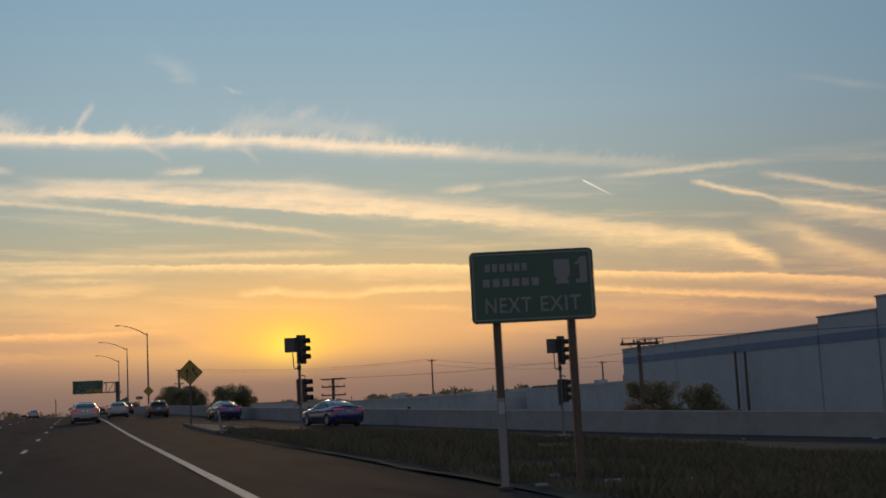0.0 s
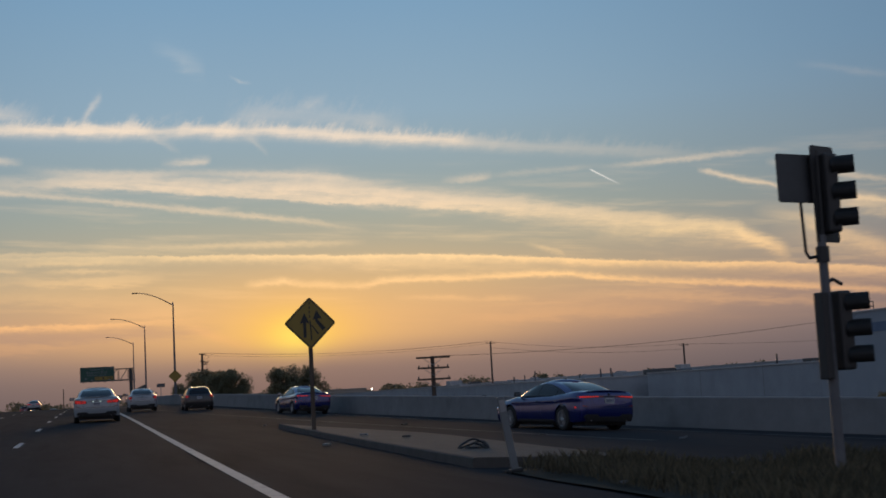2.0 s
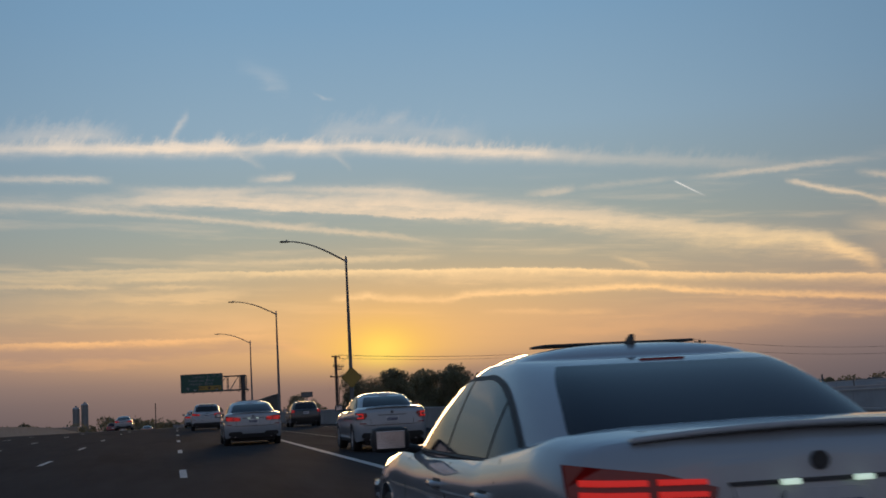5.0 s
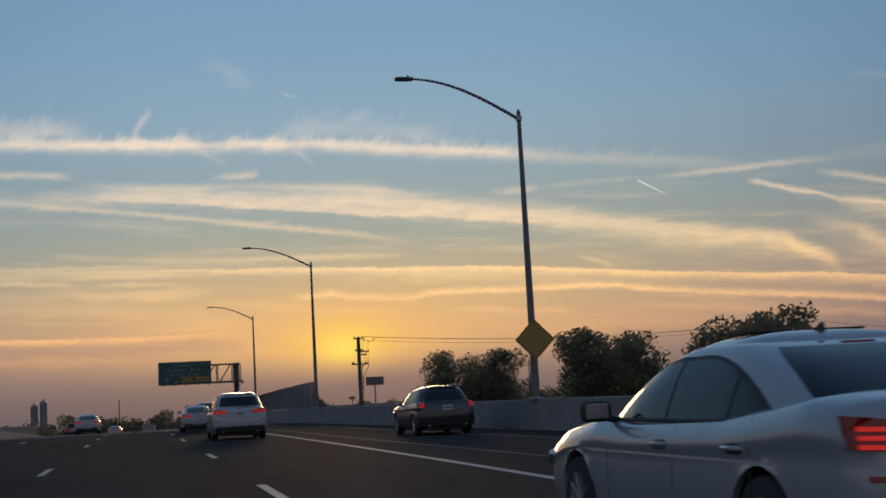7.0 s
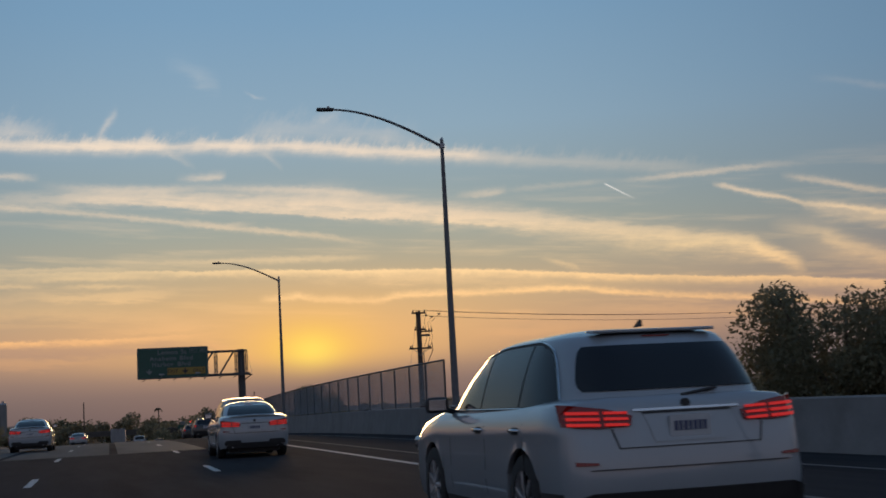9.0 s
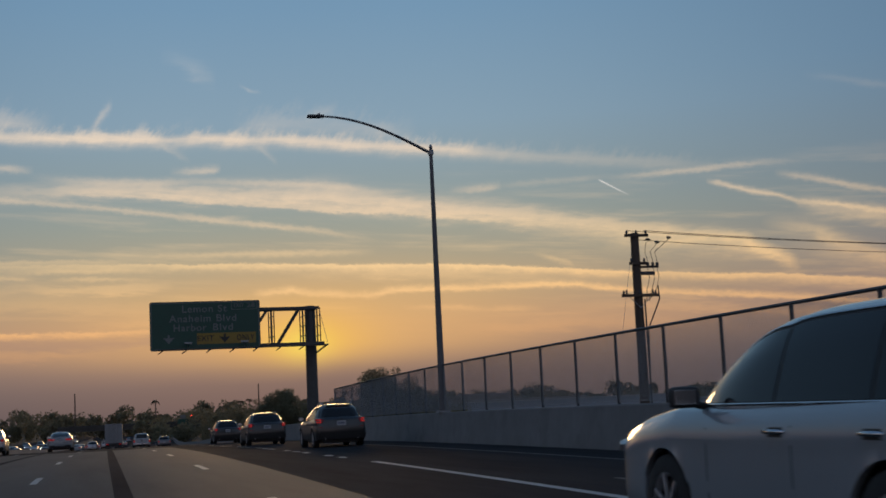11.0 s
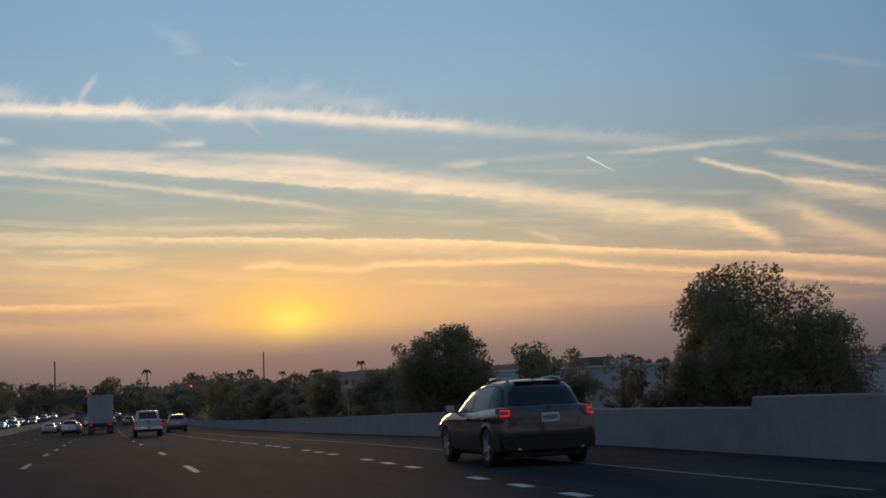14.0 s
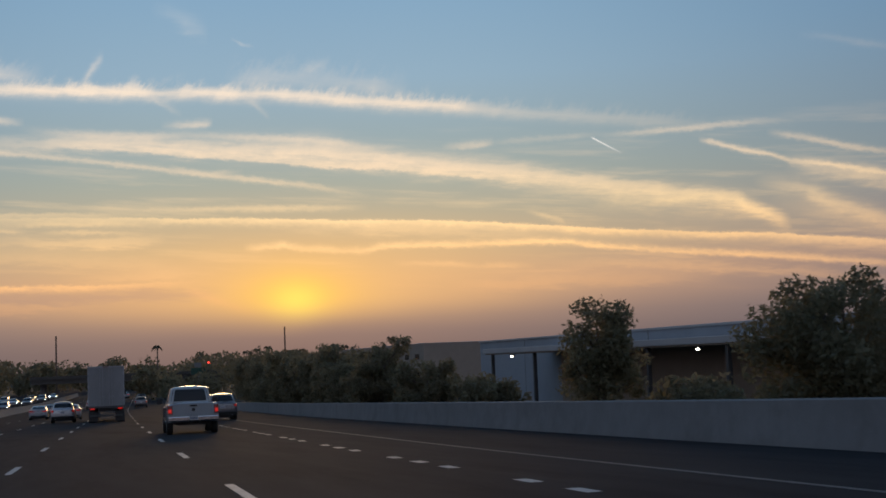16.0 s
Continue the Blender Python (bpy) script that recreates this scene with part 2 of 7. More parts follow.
    ([(27.8, 9.02, 0), (28.3, 8.89, .58), (29.4, 8.54, .64), (30.8, 8.17, .64), (31.7, 7.79, .5), (33.1, 7.61, .66), (34.6, 7.22, .62), (39.6, 6.18, 0)], 0.125, 0.112, 2),
    ([(30.7, 9.13, 0), (31.6, 8.91, .36), (32.7, 8.65, .44), (34.1, 8.20, .48), (34.7, 8.09, .4), (37.6, 7.35, 0)], 0.149, 0.125, 2),
    ([(31.3, 7.93, 0), (32.6, 7.42, .36), (34.6, 6.99, .46), (39.5, 5.64, 0)], 0.446, 0.391, 1),
    ([(30.0, 7.08, 0), (31.9, 6.68, .36), (33.0, 6.05, .48), (34.3, 5.45, .42), (38.3, 4.15, 0)], 0.391, 0.391, 1),
    ([(30.7, 6.25, 0), (32.9, 5.53, .22), (35.1, 4.86, .24), (38.3, 4.03, 0)], 0.502, 0.446, 1),
    ([(23.4, 9.43, 0), (24.9, 9.48, .26), (26.1, 9.52, .36), (27.6, 9.54, .42), (29.1, 9.60, .36), (30.5, 9.60, .2), (32.4, 9.53, 0)], 0.125, 0.125, 2),
    ([(18.4, 9.41, 0), (19.9, 9.46, .15), (22.4, 9.50, .16), (23.9, 9.56, 0)], 0.125, 0.125, 2),
    ([(16.5, 9.30, 0), (17.4, 9.30, .35), (18.4, 9.34, .42), (18.9, 9.43, 0)], 0.174, 0.125, 2),
    ([(32.2, 13.10, 0), (33.4, 12.91, .06), (34.9, 12.47, .09), (37.1, 11.94, 0)], 0.149, 0.149, 2),
]
glow_w = bell(SUN_AZ, 3.3, 9.5, 2.5)
glow_n = bell(SUN_AZ, 2.95, 2.7, 1.35)
glow_c = bell(SUN_AZ, 2.75, 1.1, 0.78)
bank = wstep(wm("ADD", EL, wm("MULTIPLY", wm("SUBTRACT", n_big, 0.5), 0.6)), 1.1, 3.0)
sky = wmix(wm("MULTIPLY", wm("MULTIPLY", glow_w, bank), 0.6), base, lin(250, 194, 118))
clear = 1.0
for pts, up, down, warp in STREAKS:
    clear = wm("MULTIPLY", clear, wm("SUBTRACT", 1.0, streak(pts, up, down, warp)))
cover = wm("MINIMUM", wm("MULTIPLY", wm("SUBTRACT", 1.0, clear), GRAIN), 1.0)
# thin veils everywhere
veil = wm("MULTIPLY", wstep(wnoise(wvec(wm("MULTIPLY", AZ, 0.09), wm("ADD", EL, wm("MULTIPLY", AZ, 0.06))), 1.1, 5.0, 0.6), 0.48, 0.78), wm("MULTIPLY", wstep(EL, 2.0, 4.0), wm("SUBTRACT", 1.0, wstep(EL, 7.5, 11.0))))
cover = wm("MAXIMUM", cover, wm("MULTIPLY", veil, 0.42))
cloud = wramp(wm("DIVIDE", EL, 20.0), [(e / 20, lin(*c)) for e, c in [(1.5, (160, 126, 110)), (3.2, (248, 186, 126)), (5.0, (255, 206, 146)), (6.5, (255, 218, 164)), (8.5, (236, 211, 180)), (11.8, (240, 221, 200)), (16, (186, 198, 206))]]).outputs[0]
far_side = wstep(dsun, 14.0, 34.0)
cloud = wmix(wm("MULTIPLY", far_side, 0.45), cloud, lin(208, 176, 150))
sky = wmix(cover, sky, cloud)
# grey shelves of cloud below the sunlit edges
shade = streak([(-12, 3.55, 0), (-3, 3.2, .5), (2, 3.15, .6), (5, 3.2, .5), (7, 3.3, 0)], .24, .24)
sky = wmix(wm("MULTIPLY", shade, 0.6), sky, lin(168, 136, 124))
sky = wmix(wm("MULTIPLY", wm("MULTIPLY", glow_n, bank), 0.78), sky, lin(255, 198, 88))
sky = wmix(wm("MULTIPLY", wm("MULTIPLY", glow_c, bank), 0.85), sky, lin(255, 226, 104))
# an aeroplane's short bright trail
trail = streak([(23.15, 9.42, 0), (23.3, 9.35, .9), (24.0, 8.93, .6), (24.5, 8.65, 0)], .035, .035, 0)
sky = wmix(trail, sky, lin(236, 232, 226))
below = wstep(EL, -1.2, -0.1)
sky = wmix(below, lin(52, 48, 52), sky)
nishita = wnode("ShaderNodeTexSky")
nishita.sky_type = "NISHITA"
nishita.sun_disc = False
nishita.sun_elevation = radians(2.0)
nishita.sun_rotation = radians(SUN_AZ)
sky = wmix(0.002, sky, nishita.outputs[0], "ADD")
bg = wnode("ShaderNodeBackground")
put(bg.inputs[0], sky)
bg.inputs[1].default_value = 1.0
out = wnode("ShaderNodeOutputWorld")
wt.links.new(bg.outputs[0], out.inputs[0])

# the veiled sun itself, broad and weak
sun = new("sun", bpy.data.lights.new("sun", "SUN"))
sun.data.energy = 0.65
sun.data.angle = radians(12)
sun.data.color = (1.0, 0.62, 0.3)
sun.matrix_world = look((0, 0, 0), (-math.sin(radians(SUN_AZ)), -math.cos(radians(SUN_AZ)), -math.tan(radians(3.5))))


# ---------------------------------------------------------------- materials
def material(name, color, rough=0.6, metal=0.0, color2=None, scale=8.0, detail=6.0, amount=0.5, bump=0.0, bump_scale=60.0, stains=None,
             emit=None, strength=0.0, coat=0.0, spec=0.5, alpha=1.0, vary=0.0, island=False, transmission=0.0, stretch=None, wear=None, thin=None):
    m = bpy.data.materials.new(name)
    m.use_nodes = True
    t = m.node_tree
    b = t.nodes["Principled BSDF"]
    L = t.links.new
    b.inputs["Base Color"].default_value = (*color, 1)
    b.inputs["Roughness"].default_value = rough
    b.inputs["Metallic"].default_value = metal
    b.inputs["Coat Weight"].default_value = coat
    b.inputs["Coat Roughness"].default_value = 0.02
    b.inputs["Specular IOR Level"].default_value = spec
    b.inputs["Transmission Weight"].default_value = transmission
    co = t.nodes.new("ShaderNodeTexCoord")
    vec = co.outputs["Object"]
    if stretch:
        mp = t.nodes.new("ShaderNodeMapping")
        mp.inputs["Scale"].default_value = stretch
        L(vec, mp.inputs["Vector"])
        vec = mp.outputs["Vector"]
    last = None

    def nz(sc, det=detail, ro=0.6):
        n = t.nodes.new("ShaderNodeTexNoise")
        n.inputs["Scale"].default_value = sc
        n.inputs["Detail"].default_value = det
        n.inputs["Roughness"].default_value = ro
        L(vec, n.inputs["Vector"])
        return n.outputs["Fac"]

    def rg(v, a, bb):
        n = t.nodes.new("ShaderNodeMapRange")
        n.inputs["From Min"].default_value = a
        n.inputs["From Max"].default_value = bb
        L(v, n.inputs["Value"])
        return n.outputs["Result"]

    def mx(f, a, bb):
        n = t.nodes.new("ShaderNodeMix")
        n.data_type = "RGBA"
        if isinstance(f, float):
            n.inputs[0].default_value = f
        else:
            L(f, n.inputs[0])
        for s, v in ((n.inputs[6], a), (n.inputs[7], bb)):
            if isinstance(v, tuple):
                s.default_value = (*v, 1)
            else:
                L(v, s)
        return n.outputs[2]

    if color2:
        last = mx(rg(nz(scale), 0.5 - 0.5 * amount, 0.5 + 0.5 * amount), color, color2)
        big = rg(nz(scale * 0.13, 3.0), 0.35, 0.7)
        last = mx(big, last, mx(0.45, last, color2))
    if stains:
        s = t.nodes.new("ShaderNodeMath")
        s.operation = "MULTIPLY"
        L(rg(nz(stains[1], 5.0, 0.65), 0.52, 0.72), s.inputs[0])
        s.inputs[1].default_value = stains[2]
        last = mx(s.outputs[0], last if last else color, stains[0])
    if vary:
        if island:
            g = t.nodes.new("ShaderNodeNewGeometry")
            rnd = g.outputs["Random Per Island"]
        else:
            g = t.nodes.new("ShaderNodeObjectInfo")
            rnd = g.outputs["Random"]
        h = t.nodes.new("ShaderNodeHueSaturation")
        if last:
            L(last, h.inputs["Color"])
        else:
            h.inputs["Color"].default_value = (*color, 1)
        L(rg(rnd, 0.0, 1.0), h.inputs["Value"])
        v = t.nodes.new("ShaderNodeMapRange")
        L(rnd, v.inputs["Value"])
        v.inputs["To Min"].default_value = 1 - vary
        v.inputs["To Max"].default_value = 1 + vary
        L(v.outputs["Result"], h.inputs["Value"])
        last = h.outputs[0]
    if last:
        L(last, b.inputs["Base Color"])
    if wear or color2:
        r = t.nodes.new("ShaderNodeMapRange")
        L(nz(scale * 0.6, 4.0), r.inputs["Value"])
        r.inputs["To Min"].default_value = max(0.02, rough - (wear or 0.1))
        r.inputs["To Max"].default_value = min(1.0, rough + (wear or 0.1))
        L(r.outputs["Result"], b.inputs["Roughness"])
    if bump:
        bn = t.nodes.new("ShaderNodeBump")
        bn.inputs["Strength"].default_value = bump
        bn.inputs["Distance"].default_value = 0.02
        L(nz(bump_scale, 4.0), bn.inputs["Height"])
        L(bn.outputs["Normal"], b.inputs["Normal"])
    if thin:
        # leaves let light through
        tr = t.nodes.new("ShaderNodeBsdfTranslucent")
        tr.inputs["Color"].default_value = (*thin, 1)
        ms = t.nodes.new("ShaderNodeMixShader")
        ms.inputs[0].default_value = 0.5
        L(b.outputs[0], ms.inputs[1])
        L(tr.outputs[0], ms.inputs[2])
        L(ms.outputs[0], t.nodes["Material Output"].inputs["Surface"])
    if emit:
        b.inputs["Emission Color"].default_value = (*emit, 1)
        b.inputs["Emission Strength"].default_value = strength
    return m


M = {}
M["asphalt"] = material("asphalt", (0.024, 0.026, 0.029), 0.95, spec=0.01, color2=(0.042, 0.042, 0.044), scale=1.6, bump=0.25, bump_scale=55, stains=((0.016, 0.016, 0.018), 0.45, 0.8), stretch=(1, 0.12, 1))
M["deck"] = material("bridge_concrete", (0.066, 0.066, 0.066), 0.7, spec=0.12, color2=(0.052, 0.050, 0.048), scale=0.9, amount=0.7, bump=0.2, bump_scale=40, stains=((0.030, 0.030, 0.030), 0.5, 0.85), stretch=(1, 0.09, 1))
M["line"] = material("road_paint", (0.48, 0.475, 0.46), 0.7, color2=(0.30, 0.295, 0.285), scale=9, amount=0.7, stains=((0.10, 0.10, 0.10), 6.0, 0.7))
M["old_line"] = material("worn_road_paint", (0.19, 0.19, 0.185), 0.8, spec=0.1, color2=(0.075, 0.075, 0.075), scale=7, amount=0.8)
M["concrete"] = material("weathered_concrete", (0.23, 0.232, 0.23), 0.9, spec=0.15, color2=(0.155, 0.155, 0.152), scale=1.5, amount=0.7, bump=0.25, bump_scale=18, stains=((0.13, 0.125, 0.12), 0.8, 0.6))
M["kerb"] = material("kerb_concrete", (0.105, 0.097, 0.088), 0.9, spec=0.15, color2=(0.066, 0.061, 0.056), scale=4, bump=0.3, bump_scale=30, stains=((0.10, 0.10, 0.10), 2.0, 0.6))
M["dirt"] = material("dry_ground", (0.056, 0.049, 0.038), 0.95, spec=0.1, color2=(0.034, 0.033, 0.026), scale=0.9, bump=0.4, bump_scale=9)
M["grass"] = material("dry_grass_blades", (0.085, 0.072, 0.042), 0.95, vary=0.5, island=True)
M["galv"] = material("galvanised_steel", (0.34, 0.35, 0.36), 0.5, 0.6, color2=(0.25, 0.26, 0.27), scale=6)
# galvanised steel darkened in colour, standing in for its backlit look against the sky
M["lamp_steel"] = material("backlit_lamp_steel", (0.15, 0.15, 0.155), 0.65, 0.2, color2=(0.10, 0.10, 0.105), scale=4)
M["dark_steel"] = material("dark_painted_steel", (0.075, 0.078, 0.08), 0.55, 0.3, color2=(0.055, 0.056, 0.058), scale=5)
M["black_paint"] = material("signal_black", (0.018, 0.018, 0.019), 0.5, color2=(0.028, 0.027, 0.026), scale=7)
M["wood"] = material("creosoted_wood", (0.10, 0.072, 0.052), 0.85, color2=(0.065, 0.047, 0.036), scale=9, stretch=(1, 1, 0.1), bump=0.3, bump_scale=40)
M["sign_green"] = material("sign_green", (0.010, 0.072, 0.050), 0.42, color2=(0.012, 0.058, 0.043), scale=2.0)
M["sign_white"] = material("sign_white", (0.17, 0.185, 0.19), 0.5, color2=(0.13, 0.14, 0.145), scale=5)
M["sign_yellow"] = material("sign_yellow", (0.30, 0.20, 0.03), 0.45, color2=(0.24, 0.155, 0.025), scale=4)
M["sign_black"] = material("sign_black", (0.02, 0.02, 0.02), 0.5)
M["alu"] = material("sign_back_aluminium", (0.30, 0.30, 0.30), 0.5, 0.5, color2=(0.22, 0.22, 0.22), scale=3)
M["bark"] = material("eucalyptus_bark", (0.15, 0.115, 0.085), 0.9, color2=(0.09, 0.07, 0.052), scale=5, stretch=(1, 1, 0.25), bump=0.4, bump_scale=18)
# both leaf colours are raised to imitate haze and glare over the trees
M["leaf"] = material("grey_green_leaves", (0.115, 0.115, 0.070), 0.7, vary=0.5, island=True, thin=(0.30, 0.25, 0.14))
M["leaf_dark"] = material("haze_lifted_leaves", (0.118, 0.106, 0.066), 0.7, vary=0.5, island=True, thin=(0.30, 0.25, 0.14))
M["stucco"] = material("pale_blue_grey_stucco", (0.30, 0.33, 0.355), 0.85, color2=(0.245, 0.272, 0.30), scale=0.6, stains=((0.24, 0.27, 0.29), 0.25, 0.6))
M["blue_band"] = material("blue_stripe_paint", (0.13, 0.18, 0.26), 0.7, color2=(0.10, 0.14, 0.21), scale=0.8)
M["roof"] = material("pale_roofing", (0.42, 0.41, 0.40), 0.8, color2=(0.32, 0.31, 0.30), scale=0.5)
M["white_wall"] = material("white_warehouse_paint", (0.31, 0.335, 0.36), 0.8, color2=(0.24, 0.26, 0.28), scale=0.5, stains=((0.20, 0.215, 0.23), 0.3, 0.6))
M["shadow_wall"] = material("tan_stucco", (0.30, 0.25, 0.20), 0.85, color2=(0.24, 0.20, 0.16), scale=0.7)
M["window_far"] = material("dark_window_glass", (0.02, 0.025, 0.03), 0.1, spec=0.6)
M["lamp_glow"] = material("lit_lamp", (0.9, 0.9, 0.85), 0.4, emit=(1.0, 0.92, 0.75), strength=9.0)


# ---------------------------------------------------------------- building blocks
def link_mesh(name, bm, mat, parent=None, label="", smooth=None):
    me = bpy.data.meshes.new(name)
    bm.to_mesh(me)
    bm.free()
    me.materials.append(mat)
    if smooth:
        for p in me.polygons:
            p.use_smooth = True
        me.set_sharp_from_angle(angle=radians(smooth))
    ob = new(name, me)
    if parent:
        ob.parent = parent
    if label:
        ob["label"] = label
    return ob


def part(name, bm, mat, parent, label="", smooth=None):
    return link_mesh(name, bm, mat, parent, label, smooth)


def empty(name, m, label, category, group="", kind=""):
    e = new(name)
    e.empty_display_size = 0.2
    e.matrix_world = m
    return tagged(e, label, category, group, kind)


def raw(verts, faces):
    bm = bmesh.new()
    vs = [bm.verts.new(v) for v in verts]
    for f in faces:
        try:
            bm.faces.new([vs[i] for i in f])
        except ValueError:
            pass
    return bm


def add_box(bm, c, s, rz=0.0, rx=0.0, ry=0.0, bevel=0.0):
    r = bmesh.ops.create_cube(bm, size=1.0)
    vs = r["verts"]
    bmesh.ops.transform(bm, matrix=Matrix.Translation(c) @ Euler((rx, ry, rz)).to_matrix().to_4x4() @ Matrix.Diagonal((*s, 1)), verts=vs)
    if bevel:
        es = list({e for v in vs for e in v.link_edges})
        bmesh.ops.bevel(bm, geom=es, offset=bevel, segments=2, affect="EDGES", profile=0.6)
    return bm


def box(c, s, rz=0.0, rx=0.0, ry=0.0, bevel=0.0):
    return add_box(bmesh.new(), c, s, rz, rx, ry, bevel)


def add_tube(bm, pts, radii, n=10, caps=True):
    """A round bar through points, with a radius at each."""
    pts = [Vector(p) for p in pts]
    rings = []
    for i, p in enumerate(pts):
        d = (pts[min(i + 1, len(pts) - 1)] - pts[max(i - 1, 0)]).normalized()
        up = Vector((0, 0, 1)) if abs(d.z) < 0.9 else Vector((1, 0, 0))
        a = d.cross(up).normalized()
        b = d.cross(a).normalized()
        r = radii[i] if isinstance(radii, (list, tuple)) else radii
        rings.append([bm.verts.new(p + (a * math.cos(k * math.tau / n) + b * math.sin(k * math.tau / n)) * r) for k in range(n)])
    for r0, r1 in zip(rings, rings[1:]):
        for k in range(n):
            bm.faces.new((r0[k], r0[(k + 1) % n], r1[(k + 1) % n], r1[k]))
    if caps:
        bm.faces.new(rings[0])
        bm.faces.new(rings[-1][::-1])
    return bm


def tube(pts, radii, n=10, caps=True):
    return add_tube(bmesh.new(), pts, radii, n, caps)


def smooth_table(xs, ys):
    """A gentle curve through a table of values."""
    fx = np.arange(xs[0], xs[-1] + 0.5, 1.0)
    fy = np.interp(fx, xs, ys)
    k = np.ones(15) / 15
    pad = np.concatenate([fy[0] + (np.arange(-15, 0)) * (fy[1] - fy[0]), fy, fy[-1] + np.arange(1, 16) * (fy[-1] - fy[-2])])
    fy = np.convolve(np.convolve(pad, k, "same"), k, "same")[15:-15]
    return lambda y: float(np.interp(y, fx, fy))


# ---------------------------------------------------------------- plan of the road
road_z = smooth_table([-120, 0, 53, 100, 154, 206, 228, 250, 270, 282, 293, 304, 315, 340, 400, 470, 550, 700, 1400], [-2.2, -1.2, -0.70, -0.07, 0.50, 0.86, 0.88, 0.77, 0.51, 0.30, 0.14, -0.04, -0.30, -0.97, -2.45, -4.0, -5.0, -5.5, -5.5])
edge_x = smooth_table([-120, 0, 50, 100, 150, 200, 250, 300, 350, 400, 500, 700, 1400], [0.0, 2.05, 2.85, 3.6, 4.35, 5.15, 6.2, 7.4, 8.9, 10.6, 14.5, 26.0, 75.0])
wall_x = smooth_table([-60, 0, 20, 39, 56, 70, 86, 105, 130, 163, 206, 249, 280, 306, 340, 400, 500, 700, 1400], [75, 46, 36, 28, 21.5, 18.6, 16.6, 15.0, 12.6, 10.72, 10.5, 11.2, 12.4, 13.2, 14.6, 17.2, 22, 34, 84])
ramp_l = smooth_table([-60, 0, 20, 39, 56, 70, 86, 105, 130, 163, 206, 400], [68, 40, 28, 20.2, 14.0, 11.6, 9.6, 7.6, 6.2, 5.75, 6.4, 12])
shoulder_x = smooth_table([-60, 0, 20, 39, 56, 70, 86, 105, 130, 163, 206, 250, 300, 340, 384, 500, 700], [72, 43.5, 33.5, 25.5, 19.2, 16.4, 14.5, 12.9, 10.4, 8.7, 9.0, 9.5, 9.8, 10.7, 12.1, 17, 28.5])


def fall(y):
    return 0.05 * min(1.0, max(0.0, (160 - y) / 55.0))


def surf(x, y):
    """Height of the paving."""
    return road_z(y) - fall(y) * max(0.0, x - edge_x(y) - 1.5)


LOW = -5.0


def strip(y0, y1, step, xl, xr, nx, dz=0.0, thick=0.0):
    """A sheet of paving between two lines."""
    ys = np.arange(y0, y1 + step * 0.5, step)
    verts, faces = [], []
    for y in ys:
        a, b = xl(y), xr(y)
        for k in range(nx + 1):
            x = a + (b - a) * k / nx
            verts.append((x, y, surf(x, y) + dz))
    w = nx + 1
    for i in range(len(ys) - 1):
        for k in range(nx):
            q = i * w + k
            faces.append((q, q + 1, q + w + 1, q + w))
    return verts, faces


# the land: one sheet to the horizon, low beside the raised road
def land_z(x, y):
    e, w = edge_x(min(max(y, -110), 1390)), wall_x(min(max(y, -55), 1390))
    zr = road_z(min(max(y, -110), 1390))
    right = min(max((x - w - 0.6) / 9.0, 0), 1)
    left = min(max((e - 46 - x) / 14.0, 0), 1)
    k = max(right, left)
    k = k * k * (3 - 2 * k)
    far = min(max((y - 420) / 200, 0), 1)
    low = LOW - 2.0 * far
    if y < -55:
        low = LOW
    return (zr - fall(y) * max(0, x - e - 1.5) - 0.25) * (1 - k) + low * k


xs = sorted({*np.linspace(-60, 90, 76).round(2), *[-4600, -2500, -1200, -600, -300, -180, -110, -80, 110, 140, 200, 300, 450, 700, 1200, 2500, 4600]})
ys = sorted({*np.linspace(-110, 700, 136).round(2), *[-4600, -2000, -800, -400, -200, 760, 850, 1000, 1200, 1400, 1800, 2500, 3500, 4700]})
verts = [(x, y, land_z(x, y)) for y in ys for x in xs]
nxs = len(xs)
faces = [(j * nxs + i, j * nxs + i + 1, (j + 1) * nxs + i + 1, (j + 1) * nxs + i) for j in range(len(ys) - 1) for i in range(nxs - 1)]
ground = tagged(link_mesh("ground", raw(verts, faces), M["dirt"], smooth=60), "dry bare ground beside the raised freeway", "ground", kind="structure")

v, f = strip(-100, 1395, 5.0, lambda y: edge_x(y) - 44, lambda y: max(wall_x(max(y, -58)), edge_x(y) + 4) + 0.2, 16)
road = tagged(link_mesh("road", raw(v, f), M["asphalt"], smooth=60), "dark worn asphalt freeway with many lanes", "road", kind="structure")


def ribbon(name, y0, y1, xf, w, mat, dz=0.006, step=2.0):
    v, f = strip(y0, y1, min(step, y1 - y0), lambda y: xf(y) - w / 2, lambda y: xf(y) + w / 2, 1, dz)
    return link_mesh(name, raw(v, f), mat, road)


ribbon("edge_line", -95, 236, edge_x, 0.17, M["line"])
ribbon("ramp_line", 62, 225, lambda y: ramp_l(y) + 0.05, 0.12, M["old_line"])
ribbon("shoulder_line", 60, 690, shoulder_x, 0.12, M["old_line"])
RUNS = {1: [(-95, 166, 145.0, 14.6), (167, 280, 180.0, 14.9), (281, 322, 300.7, 12.6), (323, 640, 334.5, 13.6)],
        2: [(-95, 166, 155.9, 14.6), (167, 280, 178.6, 14.6), (281, 322, 308.0, 12.6), (323, 640, 345.2, 13.6)]}
for k in (1, 2, 3, 4):
    for y0, y1, far_end, gap in RUNS[1 + (k + 1) % 2]:
        n0 = math.ceil((y0 - far_end) / gap)
        while far_end + n0 * gap < y1:
            ye = far_end + n0 * gap
            ribbon("lane_dash", ye - 3.4, ye, lambda y, k=k: edge_x(y) - 3.6 * k, 0.14, M["line"], step=3.4)
            n0 += 1
